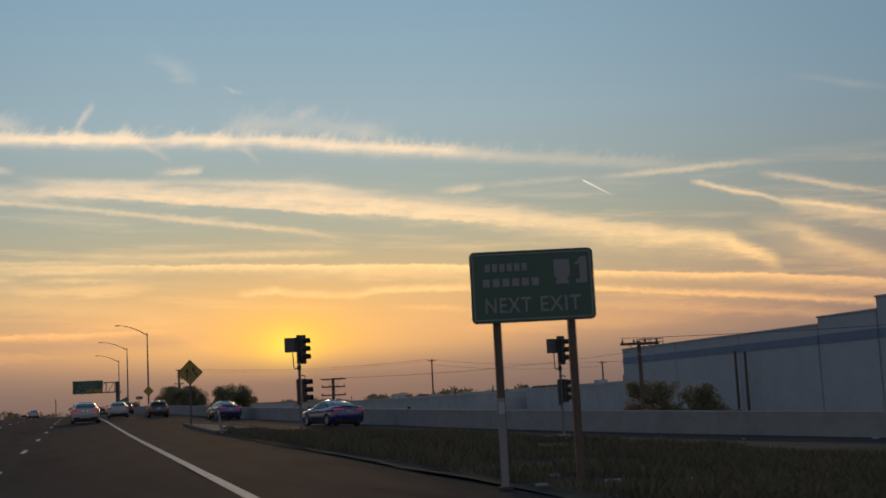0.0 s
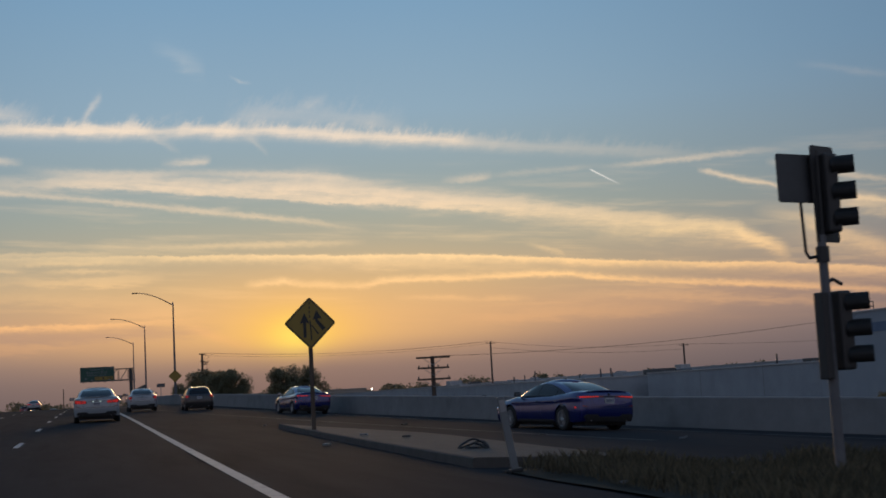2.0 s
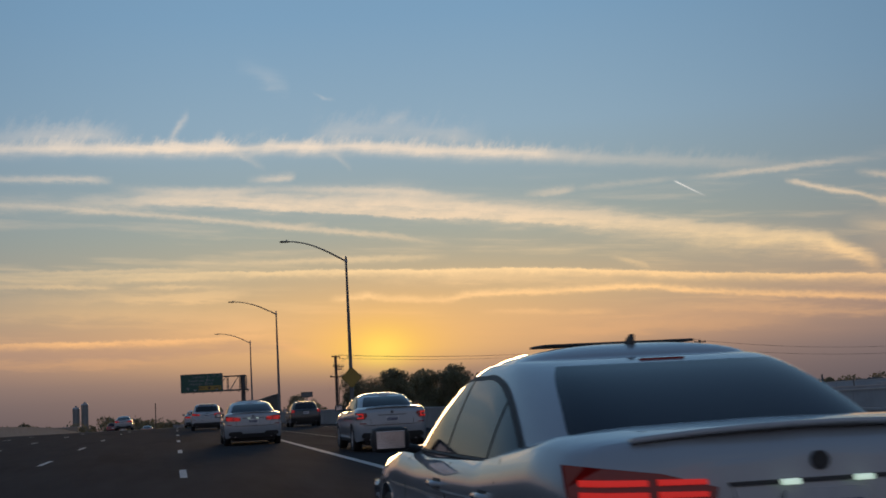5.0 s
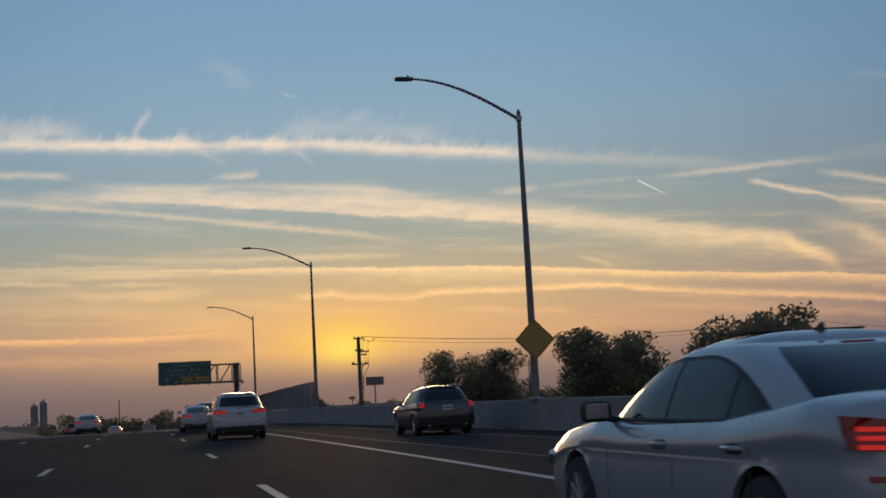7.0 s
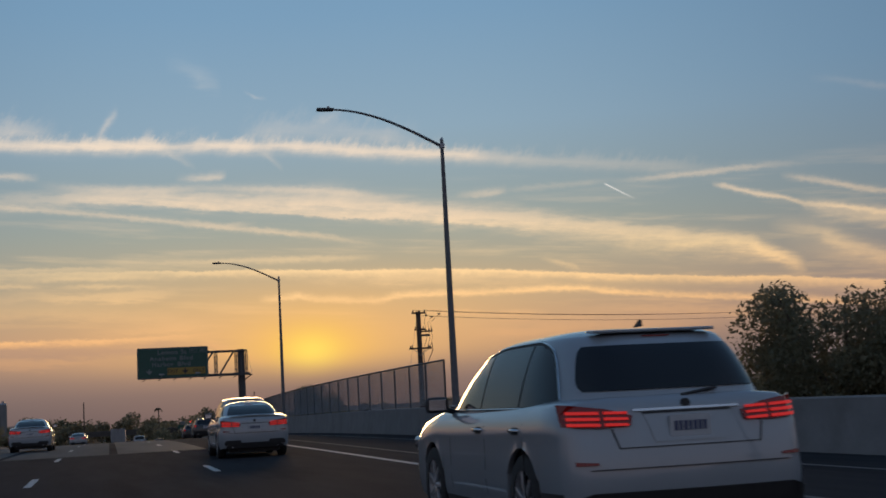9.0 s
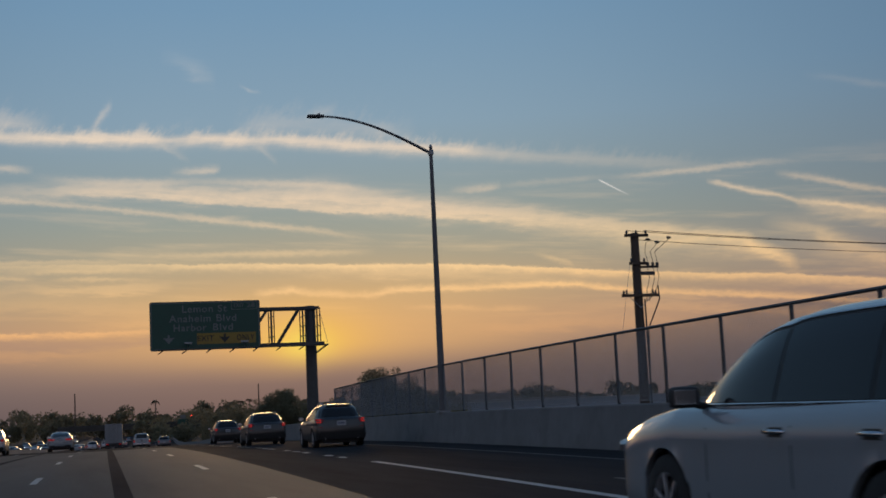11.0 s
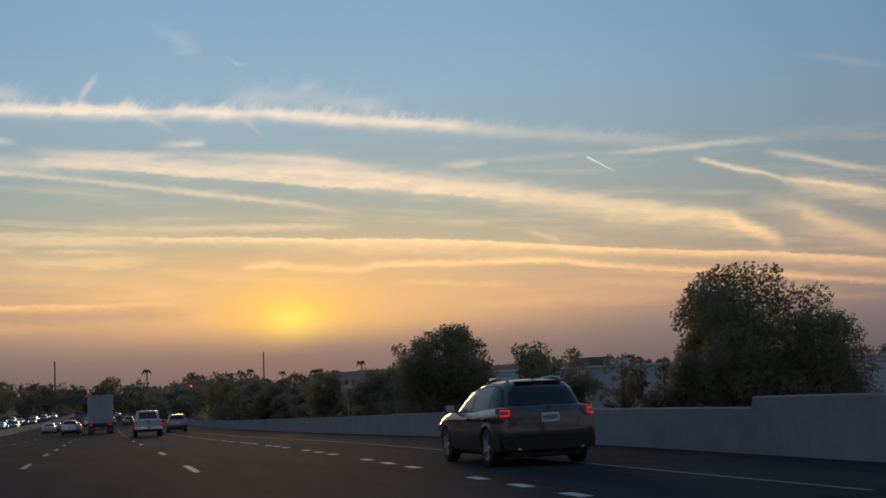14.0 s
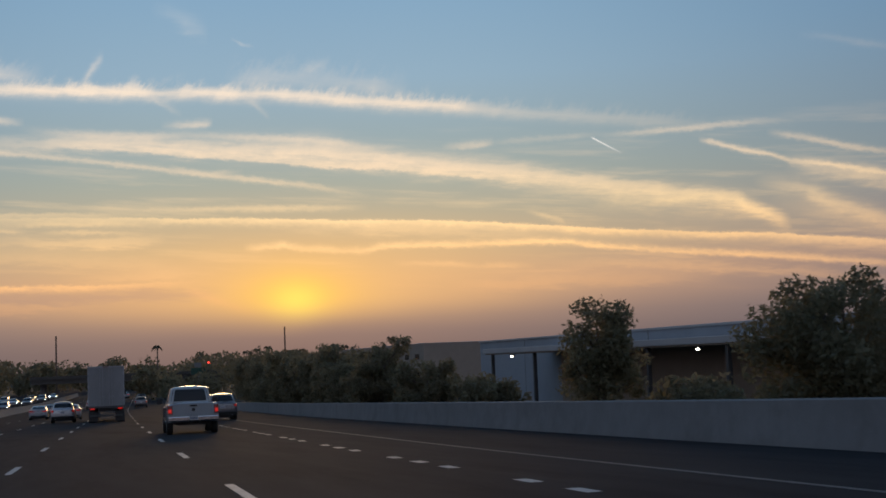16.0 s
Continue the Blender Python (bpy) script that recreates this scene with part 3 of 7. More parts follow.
for i in range(110):
    y0 = 238.6 + i * 2.05
    if i % 4 != 2:
        ribbon("lane_drop_dash", y0, y0 + 0.75, edge_x, 0.2, M["line"], step=0.75)


def wall_run(name, y0, y1, xf, zf, height, prof, mat, label, step=3.0):
    """A low concrete wall along the road; prof gives (offset, part of the height) round its section."""
    ys = np.linspace(y0, y1, max(2, int((y1 - y0) / step)))
    verts, faces = [], []
    n = len(prof)
    for y in ys:
        dx = xf(y + 0.5) - xf(y - 0.5)
        nrm = Vector((1.0, -dx, 0)).normalized()
        z = zf(xf(y), y)
        for o, h in prof:
            verts.append((xf(y) + nrm.x * o, y + nrm.y * o, z + h * height))
    for i in range(len(ys) - 1):
        for k in range(n - 1):
            q = i * n + k
            faces.append((q, q + n, q + n + 1, q + 1))
    faces.append(tuple(range(n)))
    faces.append(tuple((len(ys) - 1) * n + k for k in range(n - 1, -1, -1)))
    return tagged(link_mesh(name, raw(verts, faces), mat, smooth=35), label, "barrier wall", kind="structure")


PROF = [(0.0, -0.3), (0.0, 0.08), (0.05, 0.3), (0.09, 0.97), (0.12, 1.0), (0.38, 1.0), (0.41, 0.97), (0.41, -0.3)]
for i, (a, b) in enumerate([(5, 160), (160.02, 206), (206.02, 292), (292.02, 690)]):
    wall_run("wall_right_%d" % (i + 1), a, b, wall_x, surf, (0.92, 0.92, 1.0, 0.81)[i], PROF, M["concrete"], "long low pale concrete barrier wall beside the road")
MED = [(-0.3, 0), (-0.28, 0.1), (-0.12, 0.4), (-0.08, 1.0), (0.08, 1.0), (0.12, 0.4), (0.28, 0.1), (0.3, 0)]
wall_run("median_barrier", -90, 690, lambda y: edge_x(y) - 3.6 * 5 - 1.2, surf, 0.9, MED, M["concrete"], "grey concrete median barrier between the carriageways", 6.0)

M["signal_red"] = material("lit_red_signal", (0.4, 0.02, 0.02), 0.4, emit=(1.0, 0.05, 0.03), strength=5.0)

# ---------------------------------------------------------------- roadside: deck, island, verge
v, f = strip(209, 284, 2.5, lambda y: edge_x(y) - 43, lambda y: edge_x(y) - 2.2 - 0.004 * (284 - y), 12, 0.004)
deck = tagged(link_mesh("bridge_deck", raw(v, f), M["deck"], smooth=60), "pale worn concrete bridge deck in the road", "bridge deck", kind="structure")
for k in (0, 1.02, 2.0, 3.0, 4.0):
    v, f = strip(209, 284, 2.5, lambda y, k=k: edge_x(y) - 5.55 - 3.6 * k - 0.14, lambda y, k=k: edge_x(y) - 5.55 - 3.6 * k + 0.14, 1, 0.008)
    link_mesh("joint_strip", raw(v, f), M["asphalt"], deck, "dark tar strip along the slab joint")
for y0 in (209, 283.6):
    v, f = strip(y0, y0 + 0.4, 0.4, lambda y: edge_x(y) - 43, lambda y: wall_x(y), 8, 0.008)
    link_mesh("expansion_joint", raw(v, f), M["asphalt"], deck)


def slab(name, left, right, y0, y1, h, mat, label, category, step=2.0):
    """A raised slab with upright kerb faces and a slightly rounded top edge."""
    ys = np.arange(y0, y1 + 0.01, step)
    verts, faces = [], []
    for y in ys:
        a, b = left(y), right(y)
        for x, z in ((a, -0.05), (a + 0.02, h - 0.02), (a + 0.05, h), (b - 0.05, h), (b - 0.02, h - 0.02), (b, -0.05)):
            verts.append((x, y, surf(x, y) + z))
    for i in range(len(ys) - 1):
        for k in range(5):
            q = i * 6 + k
            faces.append((q, q + 1, q + 7, q + 6))
    faces += [tuple(range(5, -1, -1)), tuple((len(ys) - 1) * 6 + k for k in range(6))]
    return tagged(link_mesh(name, raw(verts, faces), mat, smooth=30), label, category, kind="structure")


isl_l = smooth_table([30, 40, 53, 66, 74, 80, 90], [5.6, 5.75, 6.1, 6.45, 6.75, 7.1, 8.0])
isl_r = lambda y: max(isl_l(y) + 0.12, ramp_l(y) - 0.7)
slab("traffic_island", isl_l, lambda y: max(isl_l(y) + 0.12, min(isl_r(y), isl_l(y) + 2.4, isl_l(y) + max(0.12, (74.5 - y) * 0.24))), 53, 76, 0.14, M["kerb"], "worn concrete gore island with a low kerb", "traffic island")

# the verge between road and ramp
verge_r = lambda y: ramp_l(y) - 0.6
v, f = strip(-60, 53, 2.0, lambda y: max(edge_x(y) + 3.3, 5.3), lambda y: max(verge_r(y), edge_x(y) + 4.5), 10, 0.0)
v = [(x, y, z + 0.05 * noise.noise(Vector((x * 0.7, y * 0.7, 0))) + 0.025) for x, y, z in v]
verge = tagged(link_mesh("verge", raw(v, f), M["dirt"], smooth=60), "dark earth verge with dry weeds beside the ramp", "verge", kind="structure")


def blades(name, n, area, hmin, hmax, seed, label):
    rnd = random.Random(seed)
    verts, faces = [], []
    while len(faces) < n:
        x, y = area(rnd)
        z = surf(x, y) + 0.05
        h = rnd.uniform(hmin, hmax) * (0.5 + 0.9 * max(0, noise.noise(Vector((x * 0.5, y * 0.5, 3))) + 0.4))
        a = rnd.uniform(0, math.tau)
        dx, dy = math.cos(a) * 0.007, math.sin(a) * 0.007
        lx, ly = rnd.uniform(-.5, .5) * h, rnd.uniform(-.5, .5) * h
        q = len(verts)
        verts += [(x - dx, y - dy, z), (x + dx, y + dy, z), (x + dx * .7 + lx * .4, y + dy * .7 + ly * .4, z + h * .6), (x + lx, y + ly, z + h)]
        faces.append((q, q + 1, q + 2, q + 3))
    me = bpy.data.meshes.new(name)
    me.from_pydata(verts, [], faces)
    me.materials.append(M["grass"])
    return tagged(new(name, me), label, "grass", kind="stuff")


def verge_spot(rnd):
    while True:
        y = rnd.uniform(8, 52)
        a, b = edge_x(y) + 3.6, verge_r(y)
        if y > 40:
            a = isl_l(y) + 0.3
        x = rnd.uniform(a, max(a + 0.3, min(b, a + 9)))
        if noise.noise(Vector((x * 0.35, y * 0.25, 1))) > -0.25:
            return x, y


blades("grass", 110000, verge_spot, 0.06, 0.26, 3, "dry weedy grass on the verge")


def delineator(x, y, z, h, lean):
    e = empty("delineator_post", pose(x, y, z, 0, lean, 0), "white plastic delineator post in the verge", "post", "delineators")
    part("post", box((0, 0, h / 2), (0.10, 0.03, h), bevel=0.008), M["sign_white"], e)
    part("reflector", box((0, -0.018, h - 0.12), (0.08, 0.008, 0.15), bevel=0.002), M["galv"], e, "silver reflector")
    part("foot", box((0, 0, 0.015), (0.16, 0.16, 0.05), bevel=0.01), M["black_paint"], e)


delineator(5.45, 15.8, surf(5.45, 15.8), 1.15, 0)
delineator(6.25, 51.6, surf(6.25, 51.6) + 0.02, 0.98, -9)

scrap = empty("tyre_scrap", pose(7.05, 55.96, surf(7.05, 55.96) + 0.14), "torn black strip of tyre tread on the island", "tyre scrap")
bm = bmesh.new()
for k, (half, high, lean, off) in enumerate(((0.27, 0.24, 0.10, 0.0), (0.24, 0.18, -0.12, 0.07), (0.20, 0.21, 0.22, -0.08), (0.26, 0.12, -0.05, 0.14), (0.16, 0.15, 0.3, 0.02))):
    pts = [(math.cos(a) * half + lean * math.sin(a) * .4 + 0.03 * k, off + lean * math.sin(a), -0.10 + high * math.sin(a) ** 0.8 + 0.01 * math.sin(5 * a + k)) for a in np.linspace(0.02, 3.12, 16)]
    add_tube(bm, pts, 0.019, 6)
add_tube(bm, [(-0.34, 0.05, -0.10), (-0.1, -0.06, -0.105), (0.2, 0.0, -0.1), (0.38, 0.1, -0.105)], 0.026, 6)
part("tread", bm, M["black_paint"], scrap)
rnd = random.Random(9)
for k in range(26):
    y = rnd.uniform(14, 96)
    x = rnd.uniform(isl_l(max(y, 31)) - 0.9, ramp_l(y) + 3.5) if y > 30 else rnd.uniform(5.5, 9)
    s = rnd.uniform(0.05, 0.14)
    e = tagged(link_mesh("litter", box((0, 0, 0), (s * 1.6, s, s * 0.35), rz=rnd.uniform(0, 3), bevel=s * 0.1), M["sign_white"] if k % 3 else M["kerb"]), "pale scrap of litter on the paving", "litter", "litter scraps")
    e.location = (x, y, surf(x, y) + (0.06 if y < 53 else 0.155 if isl_l(y) < x < isl_r(y) and y < 76 else 0.02) + s * 0.16)


# ---------------------------------------------------------------- lettering and signs
def text_mesh(body, size, width=None):
    cu = bpy.data.curves.new("letters", "FONT")
    cu.body = body
    cu.size = size
    cu.extrude = 0.004
    cu.align_x = "CENTER"
    cu.align_y = "CENTER"
    cu.space_character = 1.12
    cu.offset = size * 0.012
    ob = bpy.data.objects.new("letters", cu)
    scene.collection.objects.link(ob)
    dg = bpy.context.evaluated_depsgraph_get()
    me = bpy.data.meshes.new_from_object(ob.evaluated_get(dg))
    bpy.data.objects.remove(ob)
    bm = bmesh.new()
    bm.from_mesh(me)
    bpy.data.meshes.remove(me)
    if width:
        xs = [q.co.x for q in bm.verts]
        k = width / (max(xs) - min(xs))
        c = (max(xs) + min(xs)) / 2
        for q in bm.verts:
            q.co.x = (q.co.x - c) * k
    bmesh.ops.rotate(bm, verts=bm.verts, cent=(0, 0, 0), matrix=Matrix.Rotation(radians(90), 3, "X"))
    return bm


def letters(name, body, size, c, mat, parent, width=None):
    bm = text_mesh(body, size, width)
    bmesh.ops.translate(bm, verts=bm.verts, vec=c)
    return part(name, bm, mat, parent)


def plate(w, h, t, corner=0.06, seg=5):
    """An upright plate with rounded corners, facing -y."""
    bm = bmesh.new()
    ring = []
    for cx, cz, a0 in ((w / 2 - corner, h / 2 - corner, 0), (-w / 2 + corner, h / 2 - corner, 90), (-w / 2 + corner, -h / 2 + corner, 180), (w / 2 - corner, -h / 2 + corner, 270)):
        for k in range(seg + 1):
            a = radians(a0 + 90 * k / seg)
            ring.append((cx + corner * math.cos(a), cz + corner * math.sin(a)))
    fr = [bm.verts.new((x, -t / 2, z)) for x, z in ring]
    bk = [bm.verts.new((x, t / 2, z)) for x, z in ring]
    bm.faces.new(fr)
    bm.faces.new(bk[::-1])
    n = len(ring)
    for k in range(n):
        bm.faces.new((fr[k], bk[k], bk[(k + 1) % n], fr[(k + 1) % n]))
    return bm


def moved(bm, m):
    bmesh.ops.transform(bm, matrix=m, verts=bm.verts)
    return bm


def frame_plate(w, h, bw, t, corner):
    """A border line standing just proud of a plate."""
    bm = bmesh.new()
    for c, s in (((0, 0, h / 2 - bw / 2), (w, t, bw)), ((0, 0, -h / 2 + bw / 2), (w, t, bw)), ((w / 2 - bw / 2, 0, 0), (bw, t, h - 2 * bw)), ((-w / 2 + bw / 2, 0, 0), (bw, t, h - 2 * bw))):
        add_box(bm, c, s, bevel=0.002)
    return bm


def flat_shape(pts, t=0.008):
    """A thin plate with the outline given as (x, z), facing -y."""
    bm = bmesh.new()
    fr = [bm.verts.new((x, -t / 2, z)) for x, z in pts]
    bk = [bm.verts.new((x, t / 2, z)) for x, z in pts]
    bm.faces.new(fr)
    bm.faces.new(bk[::-1])
    n = len(pts)
    for k in range(n):
        bm.faces.new((fr[k], bk[k], bk[(k + 1) % n], fr[(k + 1) % n]))
    bmesh.ops.recalc_face_normals(bm, faces=bm.faces)
    return bm


# guide sign in the gore
zb = surf(6.4, 17)
gs = empty("guide_sign", pose(6.40, 16.93, zb, 0, 0, -15), "green guide sign with white letters on two wooden posts", "road sign")
part("panel", moved(plate(1.73, 1.0, 0.03, 0.07), pose(0, 0, 1.555 - zb)), M["sign_green"], gs)
part("border", moved(frame_plate(1.66, 0.93, 0.018, 0.006, 0.05), pose(0, -0.018, 1.555 - zb)), M["sign_white"], gs, "thin white border")
letters("lettering", "NEXT", 0.30, (-0.35, -0.019, 1.555 - zb - 0.27), M["sign_white"], gs, 0.64)
letters("lettering", "EXIT", 0.30, (0.38, -0.019, 1.555 - zb - 0.27), M["sign_white"], gs, 0.56)
for w, z, x in ((0.62, 0.27, -0.36), (0.82, 0.06, -0.30)):
    for i in range(6):
        part("word_bar", box((x + (i - 2.5) * w / 6, -0.019, 1.555 - zb + z), (w / 8.5, 0.007, 0.11)), M["sign_white"], gs, "faded white bar")
part("pictogram", moved(flat_shape([(-.10, -.17), (.10, -.17), (.07, -.09), (.11, -.06), (.11, .17), (-.11, .17), (-.11, -.06), (-.07, -.09)]), pose(0.42, -0.019, 1.555 - zb + 0.18)), M["sign_white"], gs, "white rail pictogram")
part("numeral_plate", moved(flat_shape([(-.05, -.17), (.11, -.17), (.11, .2), (.03, .2), (-.06, .1), (-.02, .09), (.01, .11), (.01, -.11), (-.05, -.11)]), pose(0.66, -0.019, 1.555 - zb + 0.18)), M["sign_white"], gs, "white figure one")
for x in (-0.52, 0.52):
    part("post", box((x, 0.07, (1.9 - zb) / 2 - 0.1), (0.11, 0.10, 1.9 - zb + 0.2), bevel=0.012), M["wood"], gs, "weathered timber post")


def arrow(x, z, s, lean=0.0):
    pts = [(-.06, -.5), (.06, -.5), (.06, .12), (.2, .05), (0, .5), (-.2, .05), (-.06, .12)]
    c, sn = math.cos(lean), math.sin(lean)
    return [((px * c - pz * sn) * s + x, (px * sn + pz * c) * s + z) for px, pz in pts]


def diamond_sign(x, y, z, diag, base, symbol, label, rz=0.0, post=True):
    e = empty("warning_sign", pose(x, y, base, 0, 0, rz), label, "road sign", "warning signs")
    s = diag / math.sqrt(2)
    zc = z - base
    part("panel", moved(plate(s, s, 0.012, 0.06), pose(0, 0, zc, 0, 45, 0)), M["sign_yellow"], e, "yellow diamond plate")
    part("border", moved(frame_plate(s * .94, s * .94, 0.018, 0.005, 0.05), pose(0, -0.009, zc, 0, 45, 0)), M["sign_black"], e, "thin black border")
    part("backing", moved(plate(s * .985, s * .985, 0.008, 0.05), pose(0, 0.012, zc, 0, 45, 0)), M["alu"], e, "bare metal back")
    if symbol:
        part("arrow", flat_shape(arrow(-0.14, zc - 0.05, 0.62)), M["sign_black"], e).location = (0, -0.01, 0)
        part("arrow", flat_shape([(.31, zc - .20), (.39, zc - .13), (.20, zc + .08), (.20, zc + .12), (.31, zc + .10), (.17, zc + .33), (.07, zc + .08), (.13, zc + .10), (.14, zc + .04)]), M["sign_black"], e).location = (0, -0.01, 0)
        part("lane_stripe", flat_shape([(-.012 + .02, zc - .43), (.018 + .02, zc - .43), (.018, zc + .02), (.012, zc + .07), (-.012, zc + .07)]), M["sign_black"], e).location = (0, -0.01, 0)
        part("lane_stripe", flat_shape([(.02, zc - .05), (.05, zc - .05), (.22, zc - .27), (.19, zc - .29)]), M["sign_black"], e).location = (0, -0.01, 0)
        for k in range(4):
            part("lane_stripe", box((-0.005, -0.01, zc + 0.17 + 0.11 * k), (0.025, 0.007, 0.06)), M["sign_black"], e)
    if post:
        part("post", box((0, 0.06, (zc + diag * 0.3) / 2), (0.10, 0.09, zc + diag * 0.3), bevel=0.01), M["wood"], e, "square timber post")
    else:
        part("bracket", box((0, 0.10, zc), (0.30, 0.14, 0.06), bevel=0.01), M["galv"], e, "steel strap bracket")
    return e


diamond_sign(6.67, 67.95, 2.21, 1.33, surf(6.67, 68) + 0.13, True, "yellow diamond merge sign with black arrows on a timber post")

# ---------------------------------------------------------------- ramp signals
def ramp_signal(x, y, rz):
    z0 = surf(x, y)
    e = empty("ramp_signal", pose(x, y, z0, 0, 0, rz), "black ramp meter signal with two heads on a steel pole", "traffic signal", "ramp signals")
    part("pole", tube([(0, 0, 0), (0, 0, 2.75)], [0.058, 0.05], 14), M["lamp_steel"], e, "dark grey steel pole", 40)
    part("base_plate", box((0, 0, 0.02), (0.34, 0.34, 0.05), bevel=0.008), M["galv"], e)
    part("collar", tube([(0, 0, 2.45), (0, 0, 2.62)], 0.075, 12), M["black_paint"], e, "", 40)

    def head(xc, zc, n, r, back, vis):
        h = n * r * 2.45
        hd = part("signal_head", box((xc, -0.02, zc), (0.17, 0.2, h), bevel=0.03), M["black_paint"], e, "black signal housing")
        if back:
            part("backplate", moved(plate(0.42, h + 0.2, 0.012, 0.04), Matrix.Translation((xc - 0.02, 0.02, zc)) @ pose(0, 0, 0, 0, 0, 18)), M["black_paint"], hd)
        for k in range(n):
            zz = zc + (k - (n - 1) / 2) * r * 2.45
            a = radians(52)
            bm = bmesh.new()
            rings = []
            for j in range(2):
                d = 0.06 + j * vis
                rings.append([bm.verts.new((r * math.cos(q), -d, r * math.sin(q))) for q in np.linspace(radians(-35), radians(215), 15)])
            for q0, q1 in zip(range(14), range(1, 15)):
                bm.faces.new((rings[0][q0], rings[0][q1], rings[1][q1], rings[1][q0]))
            bmesh.ops.solidify(bm, geom=bm.faces[:], thickness=0.006)
            part("visor", moved(bm, Matrix.Translation((xc, -0.02, zz)) @ Matrix.Rotation(a, 4, "Z")), M["black_paint"], hd, "", 40)
            part("lens", moved(tube([(0, -0.055, 0), (0, -0.07, 0)], r * 0.92, 16), Matrix.Translation((xc, -0.02, zz)) @ Matrix.Rotation(a, 4, "Z")), M["window_far"], hd, "unlit dark lens", 30)

    head(0.13, 3.21, 3, 0.12, True, 0.24)
    head(0.16, 1.69, 3, 0.118, False, 0.25)
    part("mount_arm", tube([(0, 0, 2.62), (0.02, 0, 2.7), (0.03, 0, 3.70)], 0.028, 8), M["black_paint"], e, "", 40)
    part("mount_arm", tube([(0, 0, 2.2), (0.1, 0, 2.26), (0.22, 0, 2.2)], 0.022, 8), M["black_paint"], e, "", 40)
    part("sign_plate", moved(plate(0.54, 0.54, 0.012, 0.03), pose(-0.27, 0, 3.38, 0, 0, 8)), M["dark_steel"], e, "dark back of a small square sign")
    part("sign_arm", tube([(-0.22, 0.02, 3.14), (-0.2, 0.02, 2.56), (-0.16, 0.02, 2.5), (0, 0.02, 2.52)], 0.018, 8), M["black_paint"], e, "", 40)
    part("control_box", box((-0.07, 0, 1.64), (0.09, 0.16, 0.95), bevel=0.015), M["black_paint"], e)
    return e


ramp_signal(8.72, 48.0, 4)
ramp_signal(18.3, 46.0, 8)


# ---------------------------------------------------------------- street lamps on the wall
def street_lamp(x, y, zb, top, arm):
    e = empty("street_lamp", pose(x, y, zb), "tall grey steel street lamp with curved arm on the wall", "street lamp", "freeway lamps")
    h = top - zb
    part("pole", tube([(0, 0, 0), (0, 0, h * 0.5), (0, 0, h)], [0.125, 0.095, 0.06], 16), M["lamp_steel"], e, "", 40)
    part("base_plate", box((0, 0, 0.03), (0.42, 0.42, 0.06), bevel=0.01), M["galv"], e)
    part("cap", tube([(0, 0, h), (0, 0, h + 0.09)], [0.07, 0.03], 12), M["galv"], e, "", 40)
    pts = []
    for k in range(15):
        u = k / 14
        pts.append((-arm * u, 0.05 * u, h - 0.22 + 1.28 * math.sin(u * math.pi / 2 * 0.98) * (1 - 0.02 * u)))
    part("arm", tube(pts, [0.055 - 0.022 * k / 14 for k in range(15)], 12), M["lamp_steel"], e, "", 40)
    zt = pts[-1][2]
    hd = part("luminaire", box((-arm - 0.22, 0.05, zt + 0.0), (0.56, 0.27, 0.085), bevel=0.03), M["dark_steel"], e, "flat unlit lamp head")
    part("lens", box((-arm - 0.27, 0.05, zt - 0.045), (0.36, 0.2, 0.015), bevel=0.004), M["window_far"], hd, "unlit glass")
    part("photocell", tube([(-arm - 0.1, 0.05, zt + 0.04), (-arm - 0.1, 0.05, zt + 0.11)], 0.04, 10), M["galv"], hd, "", 40)
    part("collar", box((0.0, 0, h - 0.2), (0.16, 0.16, 0.16), bevel=0.02), M["galv"], e)
    return e


street_lamp(10.97, 163.3, surf(10.9, 163.3) + 0.915, 10.33, 3.35)
street_lamp(10.77, 206.3, surf(10.7, 206.3) + 0.96, 10.83, 3.75)
street_lamp(11.44, 248.8, surf(11.4, 248.8) + 0.995, 10.85, 3.75)
diamond_sign(10.96, 163.05, 3.27, 1.26, 1.37, False, "plain yellow diamond warning sign strapped to a lamp post", post=False)

sm = empty("marker_sign", pose(11.55, 191.3, surf(11, 191) + 0.62, 0, 0, 0), "small blank rectangular sign on a thin post above the wall", "road sign")
part("panel", moved(plate(0.92, 0.42, 0.02, 0.03), pose(0, 0, 1.55)), M["lamp_steel"], sm)
part("border", moved(frame_plate(0.92, 0.42, 0.03, 0.01, 0.03), pose(0, -0.014, 1.55)), M["black_paint"], sm, "dark edge frame")
part("post", box((0, 0.04, 0.85), (0.08, 0.05, 1.7), bevel=0.008), M["galv"], sm)

# ---------------------------------------------------------------- overhead sign on its cantilever
gz = surf(12.4, 279.5)
gn = empty("overhead_sign", pose(12.42, 278.95, gz - 0.17), "green overhead exit sign on a dark steel cantilever", "overhead sign")
G0 = -gz
part("column", tube([(0, 0, 0), (0, 0, 8.05 + G0)], [0.34, 0.30], 20), M["dark_steel"], gn, "thick round steel column", 40)
part("base_plate", box((0, 0, 0.06), (1.0, 1.0, 0.12), bevel=0.02), M["dark_steel"], gn)
# the concrete foot takes a dark steel colour in place of its shade
part("plinth", tube([(0, 0, -0.3), (0, 0, 0.15), (0, 0, 0.55), (0, 0, 0.95), (0, 0, 1.5)], [0.80, 0.74, 0.58, 0.44, 0.35], 24), M["lamp_steel"], gn, "flared column foot", 60)
ZT, ZB = 7.92 + G0, 5.92 + G0
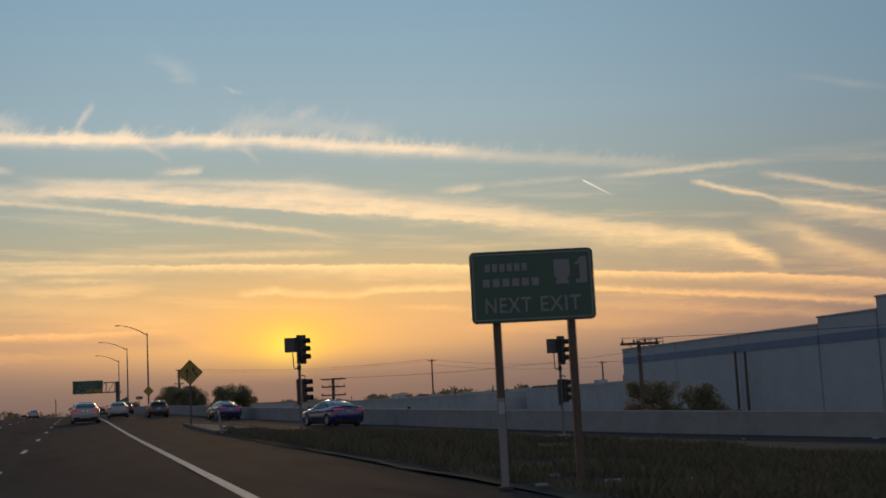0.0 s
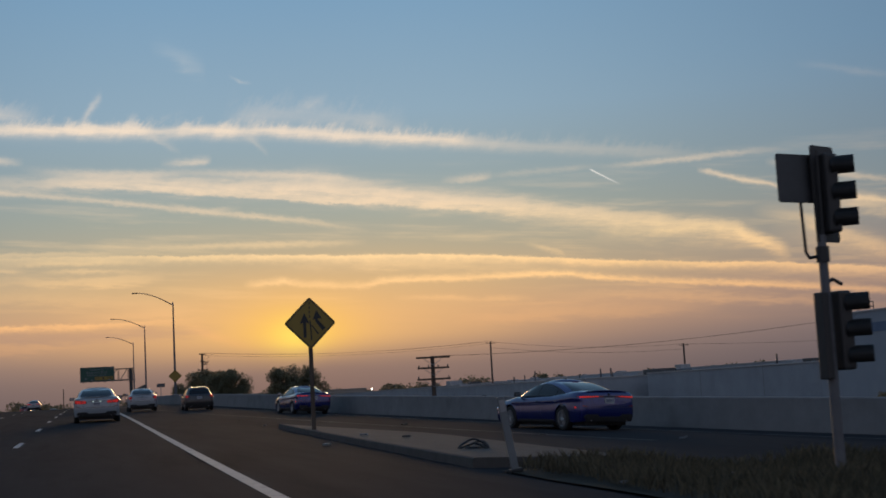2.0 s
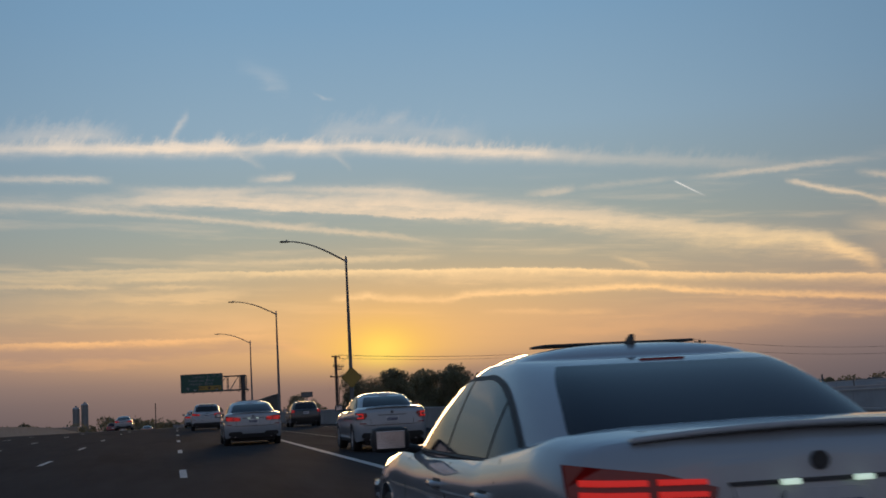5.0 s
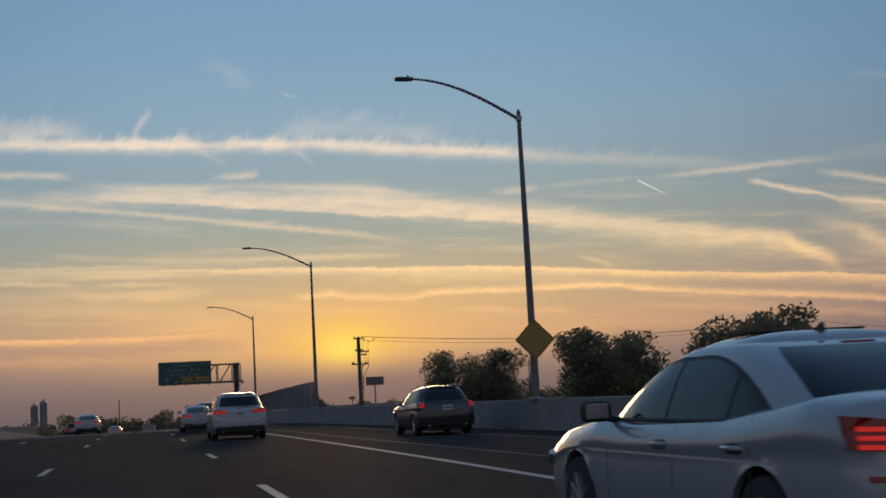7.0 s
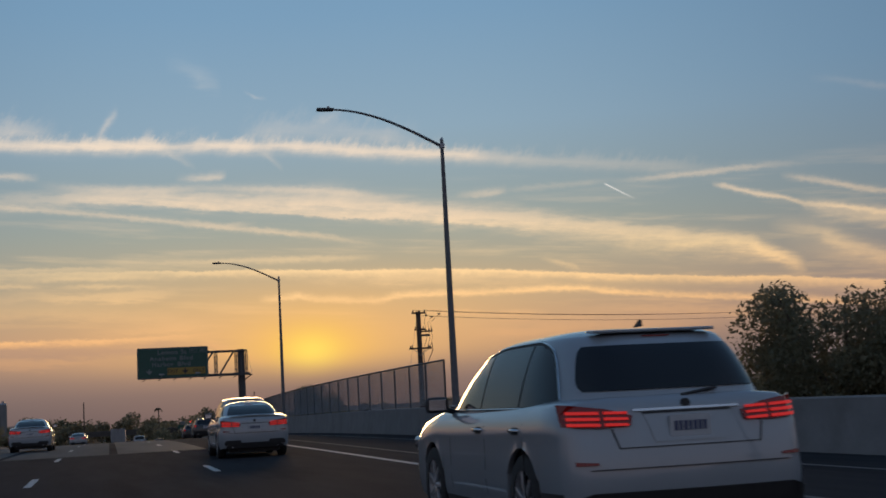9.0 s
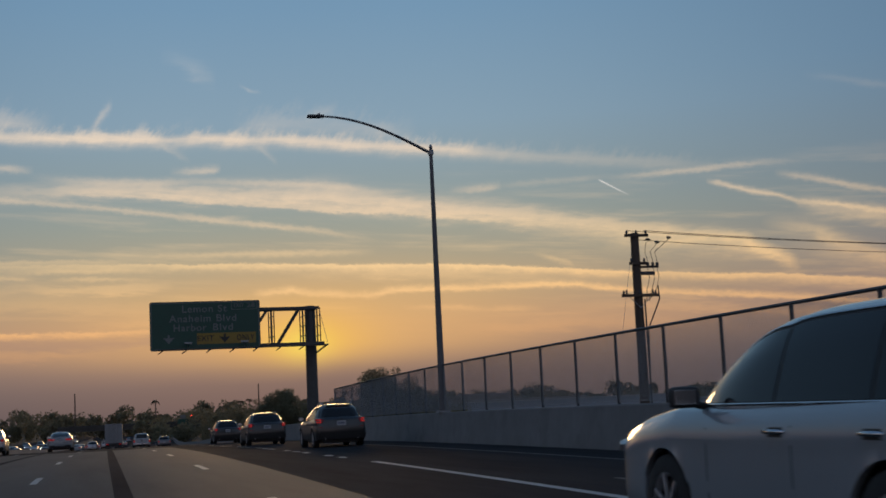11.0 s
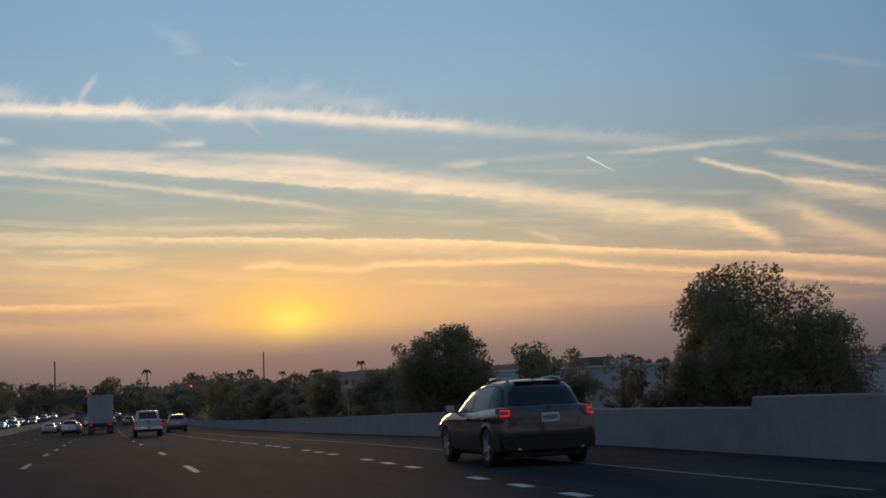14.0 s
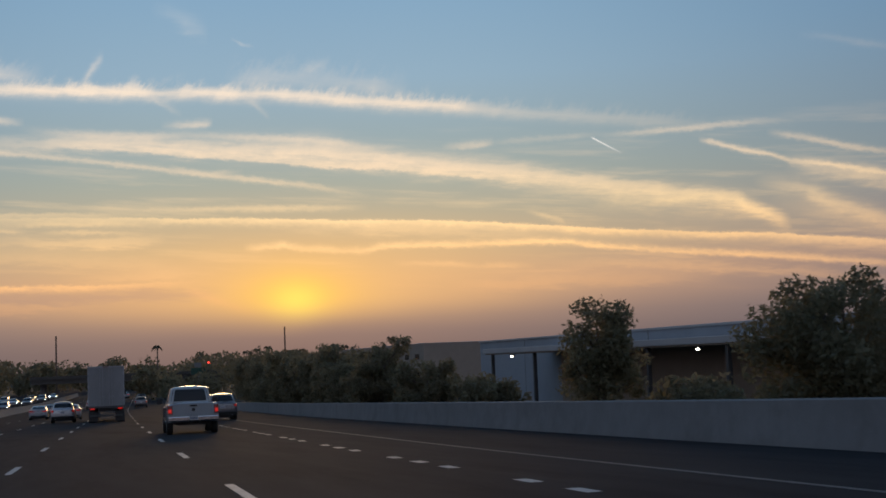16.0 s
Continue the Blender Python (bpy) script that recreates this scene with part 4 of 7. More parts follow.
for yy in (-0.42, 0.42):
    part("top_chord", box((-3.93, yy, ZT), (8.74, 0.13, 0.16), bevel=0.015), M["dark_steel"], gn)
    part("bottom_chord", box((-3.8, yy, ZB), (9.0, 0.13, 0.16), bevel=0.015), M["dark_steel"], gn)
    for xv in (0.40, -0.42, -2.2, -4.0, -5.8, -7.6):
        for o in (-0.09, 0.09):
            part("upright", box((xv + o, yy, (ZT + ZB) / 2), (0.055, 0.055, ZT - ZB)), M["dark_steel"], gn)
        part("lattice", box((xv, yy, (ZT + ZB) / 2), (0.2, 0.04, 0.045), ry=0.5), M["dark_steel"], gn)
        part("lattice", box((xv, yy, (ZT + ZB) / 2 + 0.55), (0.2, 0.04, 0.045), ry=-0.5), M["dark_steel"], gn)
        part("lattice", box((xv, yy, (ZT + ZB) / 2 - 0.55), (0.2, 0.04, 0.045), ry=0.5), M["dark_steel"], gn)
    for x0, x1 in ((-1.9, -0.62), (-3.8, -2.4), (-5.6, -4.2), (-7.4, -6.0)):
        part("diagonal", tube([(x0, yy, ZB), (x1, yy, ZT)], 0.05, 8), M["dark_steel"], gn)
for xv in (0.40, -2.2, -5.8, -8.2):
    part("cross_tie", box((xv, 0, ZT), (0.1, 0.9, 0.1)), M["dark_steel"], gn)
    part("cross_tie", box((xv, 0, ZB), (0.1, 0.9, 0.1)), M["dark_steel"], gn)
part("walkway", box((-3.85, -0.85, ZB - 0.13), (9.3, 0.55, 0.06), bevel=0.01), M["dark_steel"], gn, "steel maintenance walkway")
for k in range(8):
    part("walkway_bracket", moved(flat_shape([(0, 0), (-0.22, -0.18), (-0.16, -0.2), (0.12, 0)], 0.05), pose(-8.3 + k * 1.28, -0.8, ZB - 0.16)), M["dark_steel"], gn)
part("knee_brace", tube([(0.2, -0.3, ZB - 0.55), (0.80, -0.85, ZB - 0.1)], 0.05, 8), M["dark_steel"], gn)
part("stay_rod", tube([(0.44, -0.4, ZT), (0.8, -0.9, ZB)], 0.012, 6), M["galv"], gn)
SW, SH = 5.98, 2.66
scx, scz, syy = -5.9, 7.08 + G0, -0.62
sb = part("panel", moved(plate(SW, SH, 0.06, 0.10), pose(scx, syy, scz)), M["sign_green"], gn, "large green panel")
part("border", moved(frame_plate(SW - 0.10, SH - 0.10, 0.045, 0.012, 0.1), pose(scx, syy - 0.034, scz)), M["sign_white"], sb, "white border line")
yl = syy - 0.036
letters("lettering", "Lemon", 0.54, (scx - 0.42, yl, scz + 0.90), M["sign_white"], sb, 1.66)
letters("lettering", "St", 0.54, (scx + 0.93, yl, scz + 0.90), M["sign_white"], sb, 0.50)
letters("lettering", "Anaheim", 0.54, (scx - 0.84, yl, scz + 0.38), M["sign_white"], sb, 2.24)
letters("lettering", "Blvd", 0.54, (scx + 1.14, yl, scz + 0.38), M["sign_white"], sb, 1.08)
letters("lettering", "Harbor", 0.54, (scx - 0.84, yl, scz - 0.12), M["sign_white"], sb, 1.78)
letters("lettering", "Blvd", 0.54, (scx + 0.94, yl, scz - 0.12), M["sign_white"], sb, 1.08)
part("exit_tab", moved(frame_plate(1.42, 0.46, 0.03, 0.012, 0.05), pose(scx + 2.13, yl, scz + 1.06)), M["sign_white"], sb)
letters("lettering", "EXIT", 0.27, (scx + 1.83, yl, scz + 1.06), M["sign_white"], sb, 0.55)
letters("lettering", "28", 0.34, (scx + 2.50, yl, scz + 1.06), M["sign_white"], sb, 0.42)
yp = part("exit_only_panel", moved(plate(3.22, 0.60, 0.02, 0.03), pose(scx + 1.12, yl + 0.006, scz - 0.72)), M["sign_yellow"], sb, "yellow panel")
letters("lettering", "EXIT", 0.42, (scx - 0.02, yl - 0.012, scz - 0.72), M["sign_black"], yp, 0.88)
letters("lettering", "ONLY", 0.42, (scx + 2.16, yl - 0.012, scz - 0.72), M["sign_black"], yp, 0.96)
DOWN = [(-.06, .24), (.06, .24), (.06, .06), (.31, .10), (0, -.24), (-.31, .10), (-.06, .06)]
part("down_arrow", moved(flat_shape(DOWN, 0.012), pose(scx + 1.02, yl - 0.012, scz - 0.72)), M["sign_black"], yp)
part("down_arrow", moved(flat_shape(DOWN, 0.012), pose(scx - 2.0, yl, scz - 0.72)), M["sign_white"], sb, "white arrow")
for x in (scx - 1.0, scx + 2.05):
    part("sign_light", box((x, syy - 0.45, scz - SH / 2 + 0.36), (0.42, 0.22, 0.12), bevel=0.03), M["galv"], gn, "small grey sign light")
    part("light_arm", tube([(x, syy - 0.45, scz - SH / 2 + 0.3), (x, syy - 0.3, ZB - 0.1)], 0.02, 6), M["galv"], gn)
for k in range(4):
    part("stiffener", box((scx - 2.2 + k * 1.45, syy + 0.1, scz), (0.1, 0.14, SH - 0.1)), M["galv"], gn)

# ---------------------------------------------------------------- fence on the wall
FY0, FY1 = 207.68, 272.1
NP = 25
posts_y = [FY0 + (FY1 - FY0) * k / NP for k in range(NP + 1)]
fence = empty("fence", pose(0, 0, 0), "tall chain-link fence with steel posts on the barrier wall", "fence")
fx = lambda y: wall_x(y) + 0.25
fz = lambda y: surf(wall_x(y), y) + 1.0
HF = 1.58
pm = None
for y in posts_y:
    if pm is None:
        ob = part("post", tube([(0, 0, -0.02), (0, 0, HF)], 0.037, 8), M["dark_steel"], fence, "", 40)
        pm = ob.data
    else:
        ob = new("post", pm)
        ob.parent = fence
    ob.location = (fx(y), y, fz(y))
part("top_rail", tube([(fx(y), y, fz(y) + HF) for y in posts_y], 0.034, 8), M["dark_steel"], fence, "", 40)
part("bottom_wire", tube([(fx(y), y, fz(y) + 0.06) for y in posts_y], 0.008, 5), M["galv"], fence)
span = (FY1 - FY0) / NP
bm = bmesh.new()
H2 = HF - 0.06


def wire(bm, a, b, r=0.0036):
    a, b = Vector(a), Vector(b)
    vs = []
    for p in (a, b):
        for k in range(3):
            q = k * math.tau / 3
            vs.append(bm.verts.new(p + Vector((r * math.cos(q), 0, 0)) + Vector((0, r * math.sin(q), 0))))
    for k in range(3):
        bm.faces.new((vs[k], vs[(k + 1) % 3], vs[3 + (k + 1) % 3], vs[3 + k]))


PIT = 0.060
k = -H2
while k < span:
    for s in (1, -1):
        a0, a1 = (k, k + H2)
        lo, hi = max(a0, 0), min(a1, span)
        if hi > lo:
            z0, z1 = (lo - k), (hi - k)
            if s < 0:
                z0, z1 = H2 - z0, H2 - z1
            wire(bm, (0.002 * s, lo, z0), (0.002 * s, hi, z1))
    k += PIT
me = bpy.data.meshes.new("wire_mesh")
bm.to_mesh(me)
bm.free()
me.materials.append(M["galv"])
for y, y2 in zip(posts_y, posts_y[1:]):
    ob = new("wire_mesh", me)
    ob.parent = fence
    d = Vector((fx(y2) - fx(y), y2 - y, fz(y2) - fz(y)))
    ob.matrix_local = Matrix.Translation((fx(y), y, fz(y) + 0.05)) @ Matrix(((1, d.x / span, 0, 0), (0, d.y / span, 0, 0), (0, d.z / span, 1, 0), (0, 0, 0, 1)))


# ---------------------------------------------------------------- poles and wires
def utility_pole(x, y, top, arms, label, r=0.16, base=LOW, gear=False):
    e = empty("utility_pole", pose(x, y, base), label, "utility pole", "utility poles")
    h = top - base
    part("pole", tube([(0, 0, -0.3), (0, 0, h)], [r, r * 0.72], 12), M["wood"], e, "", 40)
    for dz, w, n in arms:
        arm = part("crossarm", box((0, -r * 0.8, h - dz), (w, 0.11, 0.13), bevel=0.012), M["wood"], e)
        for k in range(n):
            xx = (k / (n - 1) - 0.5) * (w - 0.2) if n > 1 else 0
            part("insulator", tube([(xx, -r * 0.8, h - dz + 0.06), (xx, -r * 0.8, h - dz + 0.12), (xx, -r * 0.8, h - dz + 0.22)], [0.03, 0.06, 0.03], 8), M["dark_steel"], arm, "", 40)
        if w > 1.5:
            for s in (-1, 1):
                part("brace", tube([(s * w * 0.3, -r * 0.8, h - dz - 0.04), (0, -r * 0.9, h - dz - 0.55)], 0.018, 6), M["galv"], arm)
    if gear:
        part("gear_arm", box((0.55, -0.1, h - 1.5), (0.9, 0.1, 0.10), bevel=0.012), M["wood"], e)
        part("gear_arm", box((0.45, -0.1, h - 1.78), (0.7, 0.12, 0.16), bevel=0.02), M["dark_steel"], e)
        for k, dx in enumerate((0.50, 0.74, 0.95)):
            part("cutout", box((dx, -0.1, h - 1.42), (0.10, 0.14, 0.24), bevel=0.03), M["dark_steel"], e)
            ix, iz = ((0.62, 0.30), (1.05, 0.42), (1.62, 0.22))[k]
            part("strain_insulator", tube([(ix - .14, -0.1, h - iz + .02), (ix - .05, -0.1, h - iz), (ix + .08, -0.1, h - iz)], [0.03, 0.075, 0.03], 8), M["dark_steel"], e, "", 50)
            part("jumper", tube([(ix, -0.12, h - iz), (ix - .16, -0.12, h - iz - .16), (dx - .10, -0.12, h - .85), (dx - .02, -0.12, h - 1.15), (dx, -0.1, h - 1.36)], 0.014, 5), M["black_paint"], e)
            part("jumper", tube([(dx, -0.1, h - 1.55), (dx + .04, -0.12, h - 2.0), (dx - .12, -0.12, h - 2.5), (0.34 + .05 * k, -0.12, h - 3.0)], 0.014, 5), M["black_paint"], e)
        part("riser_cable", tube([(0.92, -0.1, h - 2.3), (0.96, -0.1, h - 2.9), (0.78, -0.1, h - 3.3), (0.34, -0.12, h - 4.2), (0.28, -0.12, h - 6.0)], 0.03, 6), M["black_paint"], e)
        part("conduit", tube([(0.26, -0.1, h - 2.9), (0.28, -0.1, h - 8.5)], 0.035, 6), M["dark_steel"], e)
        for s in (-1, 1):
            part("arm_insulator", tube([(s * .62, -.2, h - 2.72), (s * .62, -.2, h - 2.5)], [.05, .03], 8), M["dark_steel"], e)
        part("guy_wire", tube([(-0.1, 0, h - 0.3), (-0.9, 0, h - 4.6)], 0.008, 5), M["galv"], e)
    return e


utility_pole(23.2, 258.3, 9.05, [(0.12, 1.1, 3), (1.35, 0.8, 2), (2.75, 1.7, 3)], "dark wooden utility pole with crossarms and hanging jumpers", 0.25, gear=True)
utility_pole(26.1, 125.6, 2.95, [(0.1, 2.5, 0), (0.85, 2.35, 4), (1.65, 2.45, 2)], "wooden utility pole with three wide crossarms", 0.2)
utility_pole(74.3, 257.5, 9.0, [(0.3, 1.8, 3)], "distant wooden utility pole with one crossarm", 0.2)
utility_pole(111.1, 255.0, 7.0, [(0.3, 1.8, 3)], "distant wooden utility pole with one crossarm", 0.22)
utility_pole(28.3, 60.2, 2.6, [(0.15, 2.1, 4)], "wooden utility pole with crossarm before the warehouse", 0.13)
utility_pole(54.6, 97.6, 3.06, [], "plain dark pole before the warehouse wall", 0.14)
utility_pole(54.6, 96.0, 2.9, [], "plain dark pole before the warehouse wall", 0.14)
utility_pole(0.5, 734.0, 12.5, [], "tall thin mast above the far trees", 0.3)
utility_pole(73.6, 747.0, 13.7, [], "tall thin mast above the far trees", 0.3)


def cable(a, b, sag, r=0.02, label="thin black overhead cable"):
    a, b = Vector(a), Vector(b)
    n = 24
    pts = [a.lerp(b, k / n) - Vector((0, 0, sag * 4 * (k / n) * (1 - k / n))) for k in range(n + 1)]
    return tagged(link_mesh("overhead_cable", tube(pts, r, 5), M["black_paint"]), label, "cable", "overhead cables")


for dx, dz in ((-0.4, 0.1), (0.4, 0.1), (0.0, -0.3)):
    cable((23.2 + dx, 258.2, 9.05 + dz), (74.3 + dx, 257.4, 9.0 + dz), 1.0, 0.014)
cable((74.3, 257.4, 8.95), (111.1, 254.9, 6.95), 0.8, 0.02)
cable((74.3, 257.4, 7.9), (111.1, 254.9, 6.0), 0.8, 0.02)
cable((111.1, 254.9, 6.95), (190, 245, 9.0), 1.5, 0.022)
cable((26.1, 125.5, 2.95), (60, 120, 4.6), 0.6, 0.014)
cable((27.3, 60.2, 2.75), (75, 44, 5.0), 0.8, 0.012)


# ---------------------------------------------------------------- trees
def leaf_quads(p, size, wide, rnd):
    """Small pointed leaves, one at each place, turned every way."""
    n = len(p)
    u = rnd.normal(size=(n, 3))
    u /= np.linalg.norm(u, axis=1)[:, None]
    w = np.cross(u, rnd.normal(size=(n, 3)))
    w /= np.linalg.norm(w, axis=1)[:, None]
    s = (size * rnd.uniform(0.6, 1.35, n))[:, None]
    V = np.stack([p - u * s, p + w * s * wide, p + u * s, p - w * s * wide], 1).reshape(-1, 3)
    return V.tolist(), np.arange(4 * n).reshape(-1, 4).tolist()


def leaf_cloud(name, clumps, per, size, seed, mat, parent):
    rnd = np.random.RandomState(seed)
    P = []
    for (cx, cy, cz, r) in clumps:
        n = max(4, int(per * r * r * 6))
        d = rnd.normal(size=(n, 3))
        d /= np.linalg.norm(d, axis=1)[:, None]
        rr = r * rnd.uniform(0.15, 1.0, n) ** 0.5
        P.append(np.array((cx, cy, cz)) + d * rr[:, None] * np.array((1, 1, 0.85)))
    V, F = leaf_quads(np.concatenate(P), size, 0.42, rnd)
    me = bpy.data.meshes.new(name)
    me.from_pydata(V, [], F)
    me.materials.append(mat)
    ob = new(name, me)
    ob.parent = parent
    return ob


def tree(x, y, top, width, base, seed, label="bushy grey-green tree behind the barrier wall", dense=1.0, lean=0.0, leaf=0.075, mat="leaf", kind="tree", low=0.25, fill=0):
    rnd = random.Random(seed)
    h = top - base
    e = empty("tree", pose(x, y, base, 0, 0, rnd.uniform(0, 360)), label, kind, "roadside trees")
    bm = bmesh.new()
    tips = []
    r0 = 0.035 * h + 0.03
    p = Vector((0, 0, -0.1))
    trunk = [p.copy()]
    for k in range(1, 6):
        trunk.append(Vector((rnd.uniform(-.05, .05) * h + lean * k / 5, rnd.uniform(-.05, .05) * h, h * 0.62 * k / 5)))
    add_tube(bm, trunk, [r0 * (1 - 0.14 * k) for k in range(6)], 9)
    nl = 11
    for k in range(nl):
        u = 0.25 + 0.75 * k / nl
        i = min(4, int(u * 5))
        s = trunk[i].lerp(trunk[i + 1], u * 5 - i)
        a = k * 2.4 + rnd.uniform(-.4, .4)
        reach = width * 0.5 * rnd.uniform(0.55, 0.98) * (1.1 - 0.35 * u)
        rise = h * rnd.uniform(0.12, 0.34)
        m_ = s + Vector((math.cos(a) * reach * .5, math.sin(a) * reach * .5, rise * .65))
        t_ = s + Vector((math.cos(a) * reach, math.sin(a) * reach, rise))
        t_.z = min(t_.z, h * 0.93)
        add_tube(bm, [s, m_, t_], [r0 * .4, r0 * .24, r0 * .08], 6)
        tips += [(t_, 1.0), (m_, 0.9)]
        for _ in range(2):
            b_ = a + rnd.uniform(-1, 1)
            t2 = m_ + Vector((math.cos(b_) * reach * .5, math.sin(b_) * reach * .5, rise * rnd.uniform(.1, .7)))
            t2.z = min(t2.z, h * 0.95)
            add_tube(bm, [m_, t2], [r0 * .18, r0 * .05], 5)
            tips.append((t2, 0.85))
    tips.append((trunk[-1] + Vector((0, 0, h * 0.25)), 0.8))
    add_tube(bm, [trunk[-1], trunk[-1] + Vector((0, 0, h * 0.3))], [r0 * .25, r0 * .06], 6)
    part("trunk", bm, M["bark"], e, "", 50)
    cl = []
    for t_, k in tips:
        r = width * rnd.uniform(0.13, 0.20) * k
        cl.append((t_.x, t_.y, min(t_.z, h - r * 0.8), r))
        for _ in range(2):
            cl.append((t_.x + rnd.uniform(-r, r) * .95, t_.y + rnd.uniform(-r, r) * .95, max(h * low, min(t_.z + rnd.uniform(-r, r), h - r * .4)), r * rnd.uniform(.35, .7)))
    for _ in range(int(14 * dense)):
        a = rnd.uniform(0, math.tau)
        q = rnd.uniform(0, width * 0.42)
        cl.append((math.cos(a) * q, math.sin(a) * q, rnd.uniform(h * low, h * 0.6), width * rnd.uniform(0.13, 0.22)))
    for k in range(fill):
        # twigs round the outside of the crown, with gaps between them
        a = k * 2.4 + rnd.uniform(-.5, .5)
        u = rnd.uniform(-0.75, 0.92)
        q = math.sqrt(1 - u * u) * rnd.uniform(0.72, 1.0)
        r = width * rnd.uniform(0.07, 0.13)
        cl.append((math.cos(a) * q * (width * 0.5 - r), math.sin(a) * q * (width * 0.5 - r), h * 0.70 + u * (h * 0.30 - r * 0.8), r))
    leaf_cloud("crown", cl, 95 * dense / (leaf / 0.075) ** 2, leaf, seed, M[mat], e)
    return e


G = LOW + 0.0
for i, (x, y, top, w) in enumerate([(17.0, 131.5, 3.15, 4.6), (15.2, 157.0, 3.5, 4.2), (15.2, 167.9, 3.85, 4.0), (17.2, 193.2, 4.4, 5.8), (24.6, 312.4, 5.6, 7.4),
                                    (18.2, 328.4, 4.15, 5.0), (19.7, 319.4, 3.4, 3.4), (21.6, 317.6, 2.6, 1.7), (21.7, 285.0, 3.5, 4.2), (16.3, 347.5, 2.55, 2.4), (17.6, 338.0, 2.45, 3.6), (20.6, 336.5, 1.7, 3.2)]):
    b = land_z(x, y)
    tree(x, y, top, w, b, 40 + i, dense=1.4 if top > 3.8 else 1.2, low=0.3, fill=46 if top > 3.8 else 26)


def cypress(x, y, top, seed):
    """A narrow, ragged column of a tree that thins to a long tip."""
    rnd = random.Random(seed)
    b = land_z(x, y)
    h = top - b
    e = empty("cypress_tree", pose(x, y, b), "thin dark cypress with a ragged pointed tip", "tree", "roadside trees")
    part("trunk", tube([(0, 0, -0.1), (0.02, 0, h * 0.5), (-0.03, 0.02, h * 0.97)], [0.09, 0.05, 0.012], 8), M["bark"], e, "", 50)
    cl = []
    for k in range(46):
        u = k / 45
        r = 0.30 * (1 - u) ** 0.75 + 0.05
        cl.append((rnd.uniform(-.35, .35) * r, rnd.uniform(-.35, .35) * r, h * (0.06 + 0.92 * u), r * rnd.uniform(.55, .95)))
    leaf_cloud("crown", cl, 260, 0.05, seed, M["leaf_dark"], e)


cypress(15.8, 178.7, 3.35, 71)
# scrub along the wall
for i, (x, y, top, w) in enumerate([(21.4, 313.3, 2.5, 3.0), (19.0, 374, 0.9, 3.2), (18.8, 383, 2.2, 3.6), (20.0, 394, 0.9, 4.0), (21.2, 404, 2.3, 4.6), (22.5, 416, 2.5, 5.5), (24, 432, 2.4, 6.0),
                                    (26, 452, 2.2, 6.5), (28.5, 472, 2.7, 8.0), (31, 495, 2.4, 8.5), (34, 520, 3.0, 9.0), (19.0, 347, 0.2, 3.0), (18.5, 364, 0.4, 3.0), (17.2, 333, 0.8, 2.6), (36, 548, 3.2, 10), (17.2, 320, 0.9, 2.6)]):
    tree(x, y, top, w, land_z(x, y), 90 + i, label="dense dark scrub tree along the barrier wall", dense=1.3, leaf=0.10 if y < 400 else 0.16, mat="leaf_dark", low=0.12)
# shrubs by the first warehouse and behind the ramp wall
for i, (x, y, top, w) in enumerate([(29.4, 62.0, -0.2, 1.7), (46.5, 101, -0.6, 1.6), (45, 94, 0.9, 5.2), (43, 82, 0.5, 4.2), (40, 150, -1.0, 4.0), (44, 178, -0.6, 3.5), (40, 205, -0.4, 4.0), (36, 235, 0.2, 3.6)]):
    tree(x, y, top, w, land_z(x, y), 140 + i, label="dark rounded shrub before the pale warehouse", dense=1.2, leaf=0.10, mat="leaf_dark", kind="shrub", low=0.1)


# ---------------------------------------------------------------- buildings
def building(x0, y0, x1, y1, z0, z1, mat, label, band=None, doors=(), windows=(), parapet=0.3, rz=0.0, units=0, seed=1):
    """A flat-roofed block, its long face towards the road at x0."""
    e = empty("warehouse", pose(0, 0, 0), label, "warehouse", "warehouses")
    w = part("wall", box(((x0 + x1) / 2, (y0 + y1) / 2, (z0 + z1) / 2), (x1 - x0, y1 - y0, z1 - z0)), mat, e)
    part("roof", box(((x0 + x1) / 2, (y0 + y1) / 2, z1 + 0.06), (x1 - x0 + 0.16, y1 - y0 + 0.16, 0.12), bevel=0.02), M["roof"], e, "pale flat roof edge")
    if band:
        part("stripe", box((x0 - 0.01, (y0 + y1) / 2, (band[0] + band[1]) / 2), (0.05, y1 - y0 + 0.04, band[1] - band[0])), M["blue_band"], e, "blue painted stripe")
        part("stripe", box(((x0 + x1) / 2, y1 + 0.01, (band[0] + band[1]) / 2), (x1 - x0, 0.05, band[1] - band[0])), M["blue_band"], e, "blue painted stripe")
    n = int((y1 - y0) / 9)
    for k in range(1, n):
        part("panel_joint", box((x0 - 0.004, y0 + (y1 - y0) * k / n, (z0 + z1) / 2), (0.02, 0.05, z1 - z0)), M["concrete"], w)
    for y, z, ww, hh in windows:
        part("window", box((x0 - 0.02, y, z), (0.08, ww, hh)), M["window_far"], e, "dark window opening")
    for y, ww, hh in doors:
        part("door", box((x0 - 0.02, y, z0 + hh / 2), (0.08, ww, hh)), M["galv"], e, "grey roller door")
    rnd = random.Random(seed)
    for k in range(units):
        ux, uy = rnd.uniform(x0 + 2, x1 - 2), rnd.uniform(y0 + 2, y1 - 2)
        s = rnd.uniform(0.3, 1.1)
        if k % 3 == 2:
            part("vent_pipe", tube([(ux, uy, z1 + 0.1), (ux, uy, z1 + 0.6 + s)], 0.09, 8), M["dark_steel"], e, "thin dark vent pipe")
        else:
            part("roof_unit", box((ux, uy, z1 + 0.12 + s * 0.4), (s * 2, s * 2.4, s * 0.8), bevel=0.04), M["galv"] if k % 2 else M["dark_steel"], e, "dull rooftop unit")
    return e


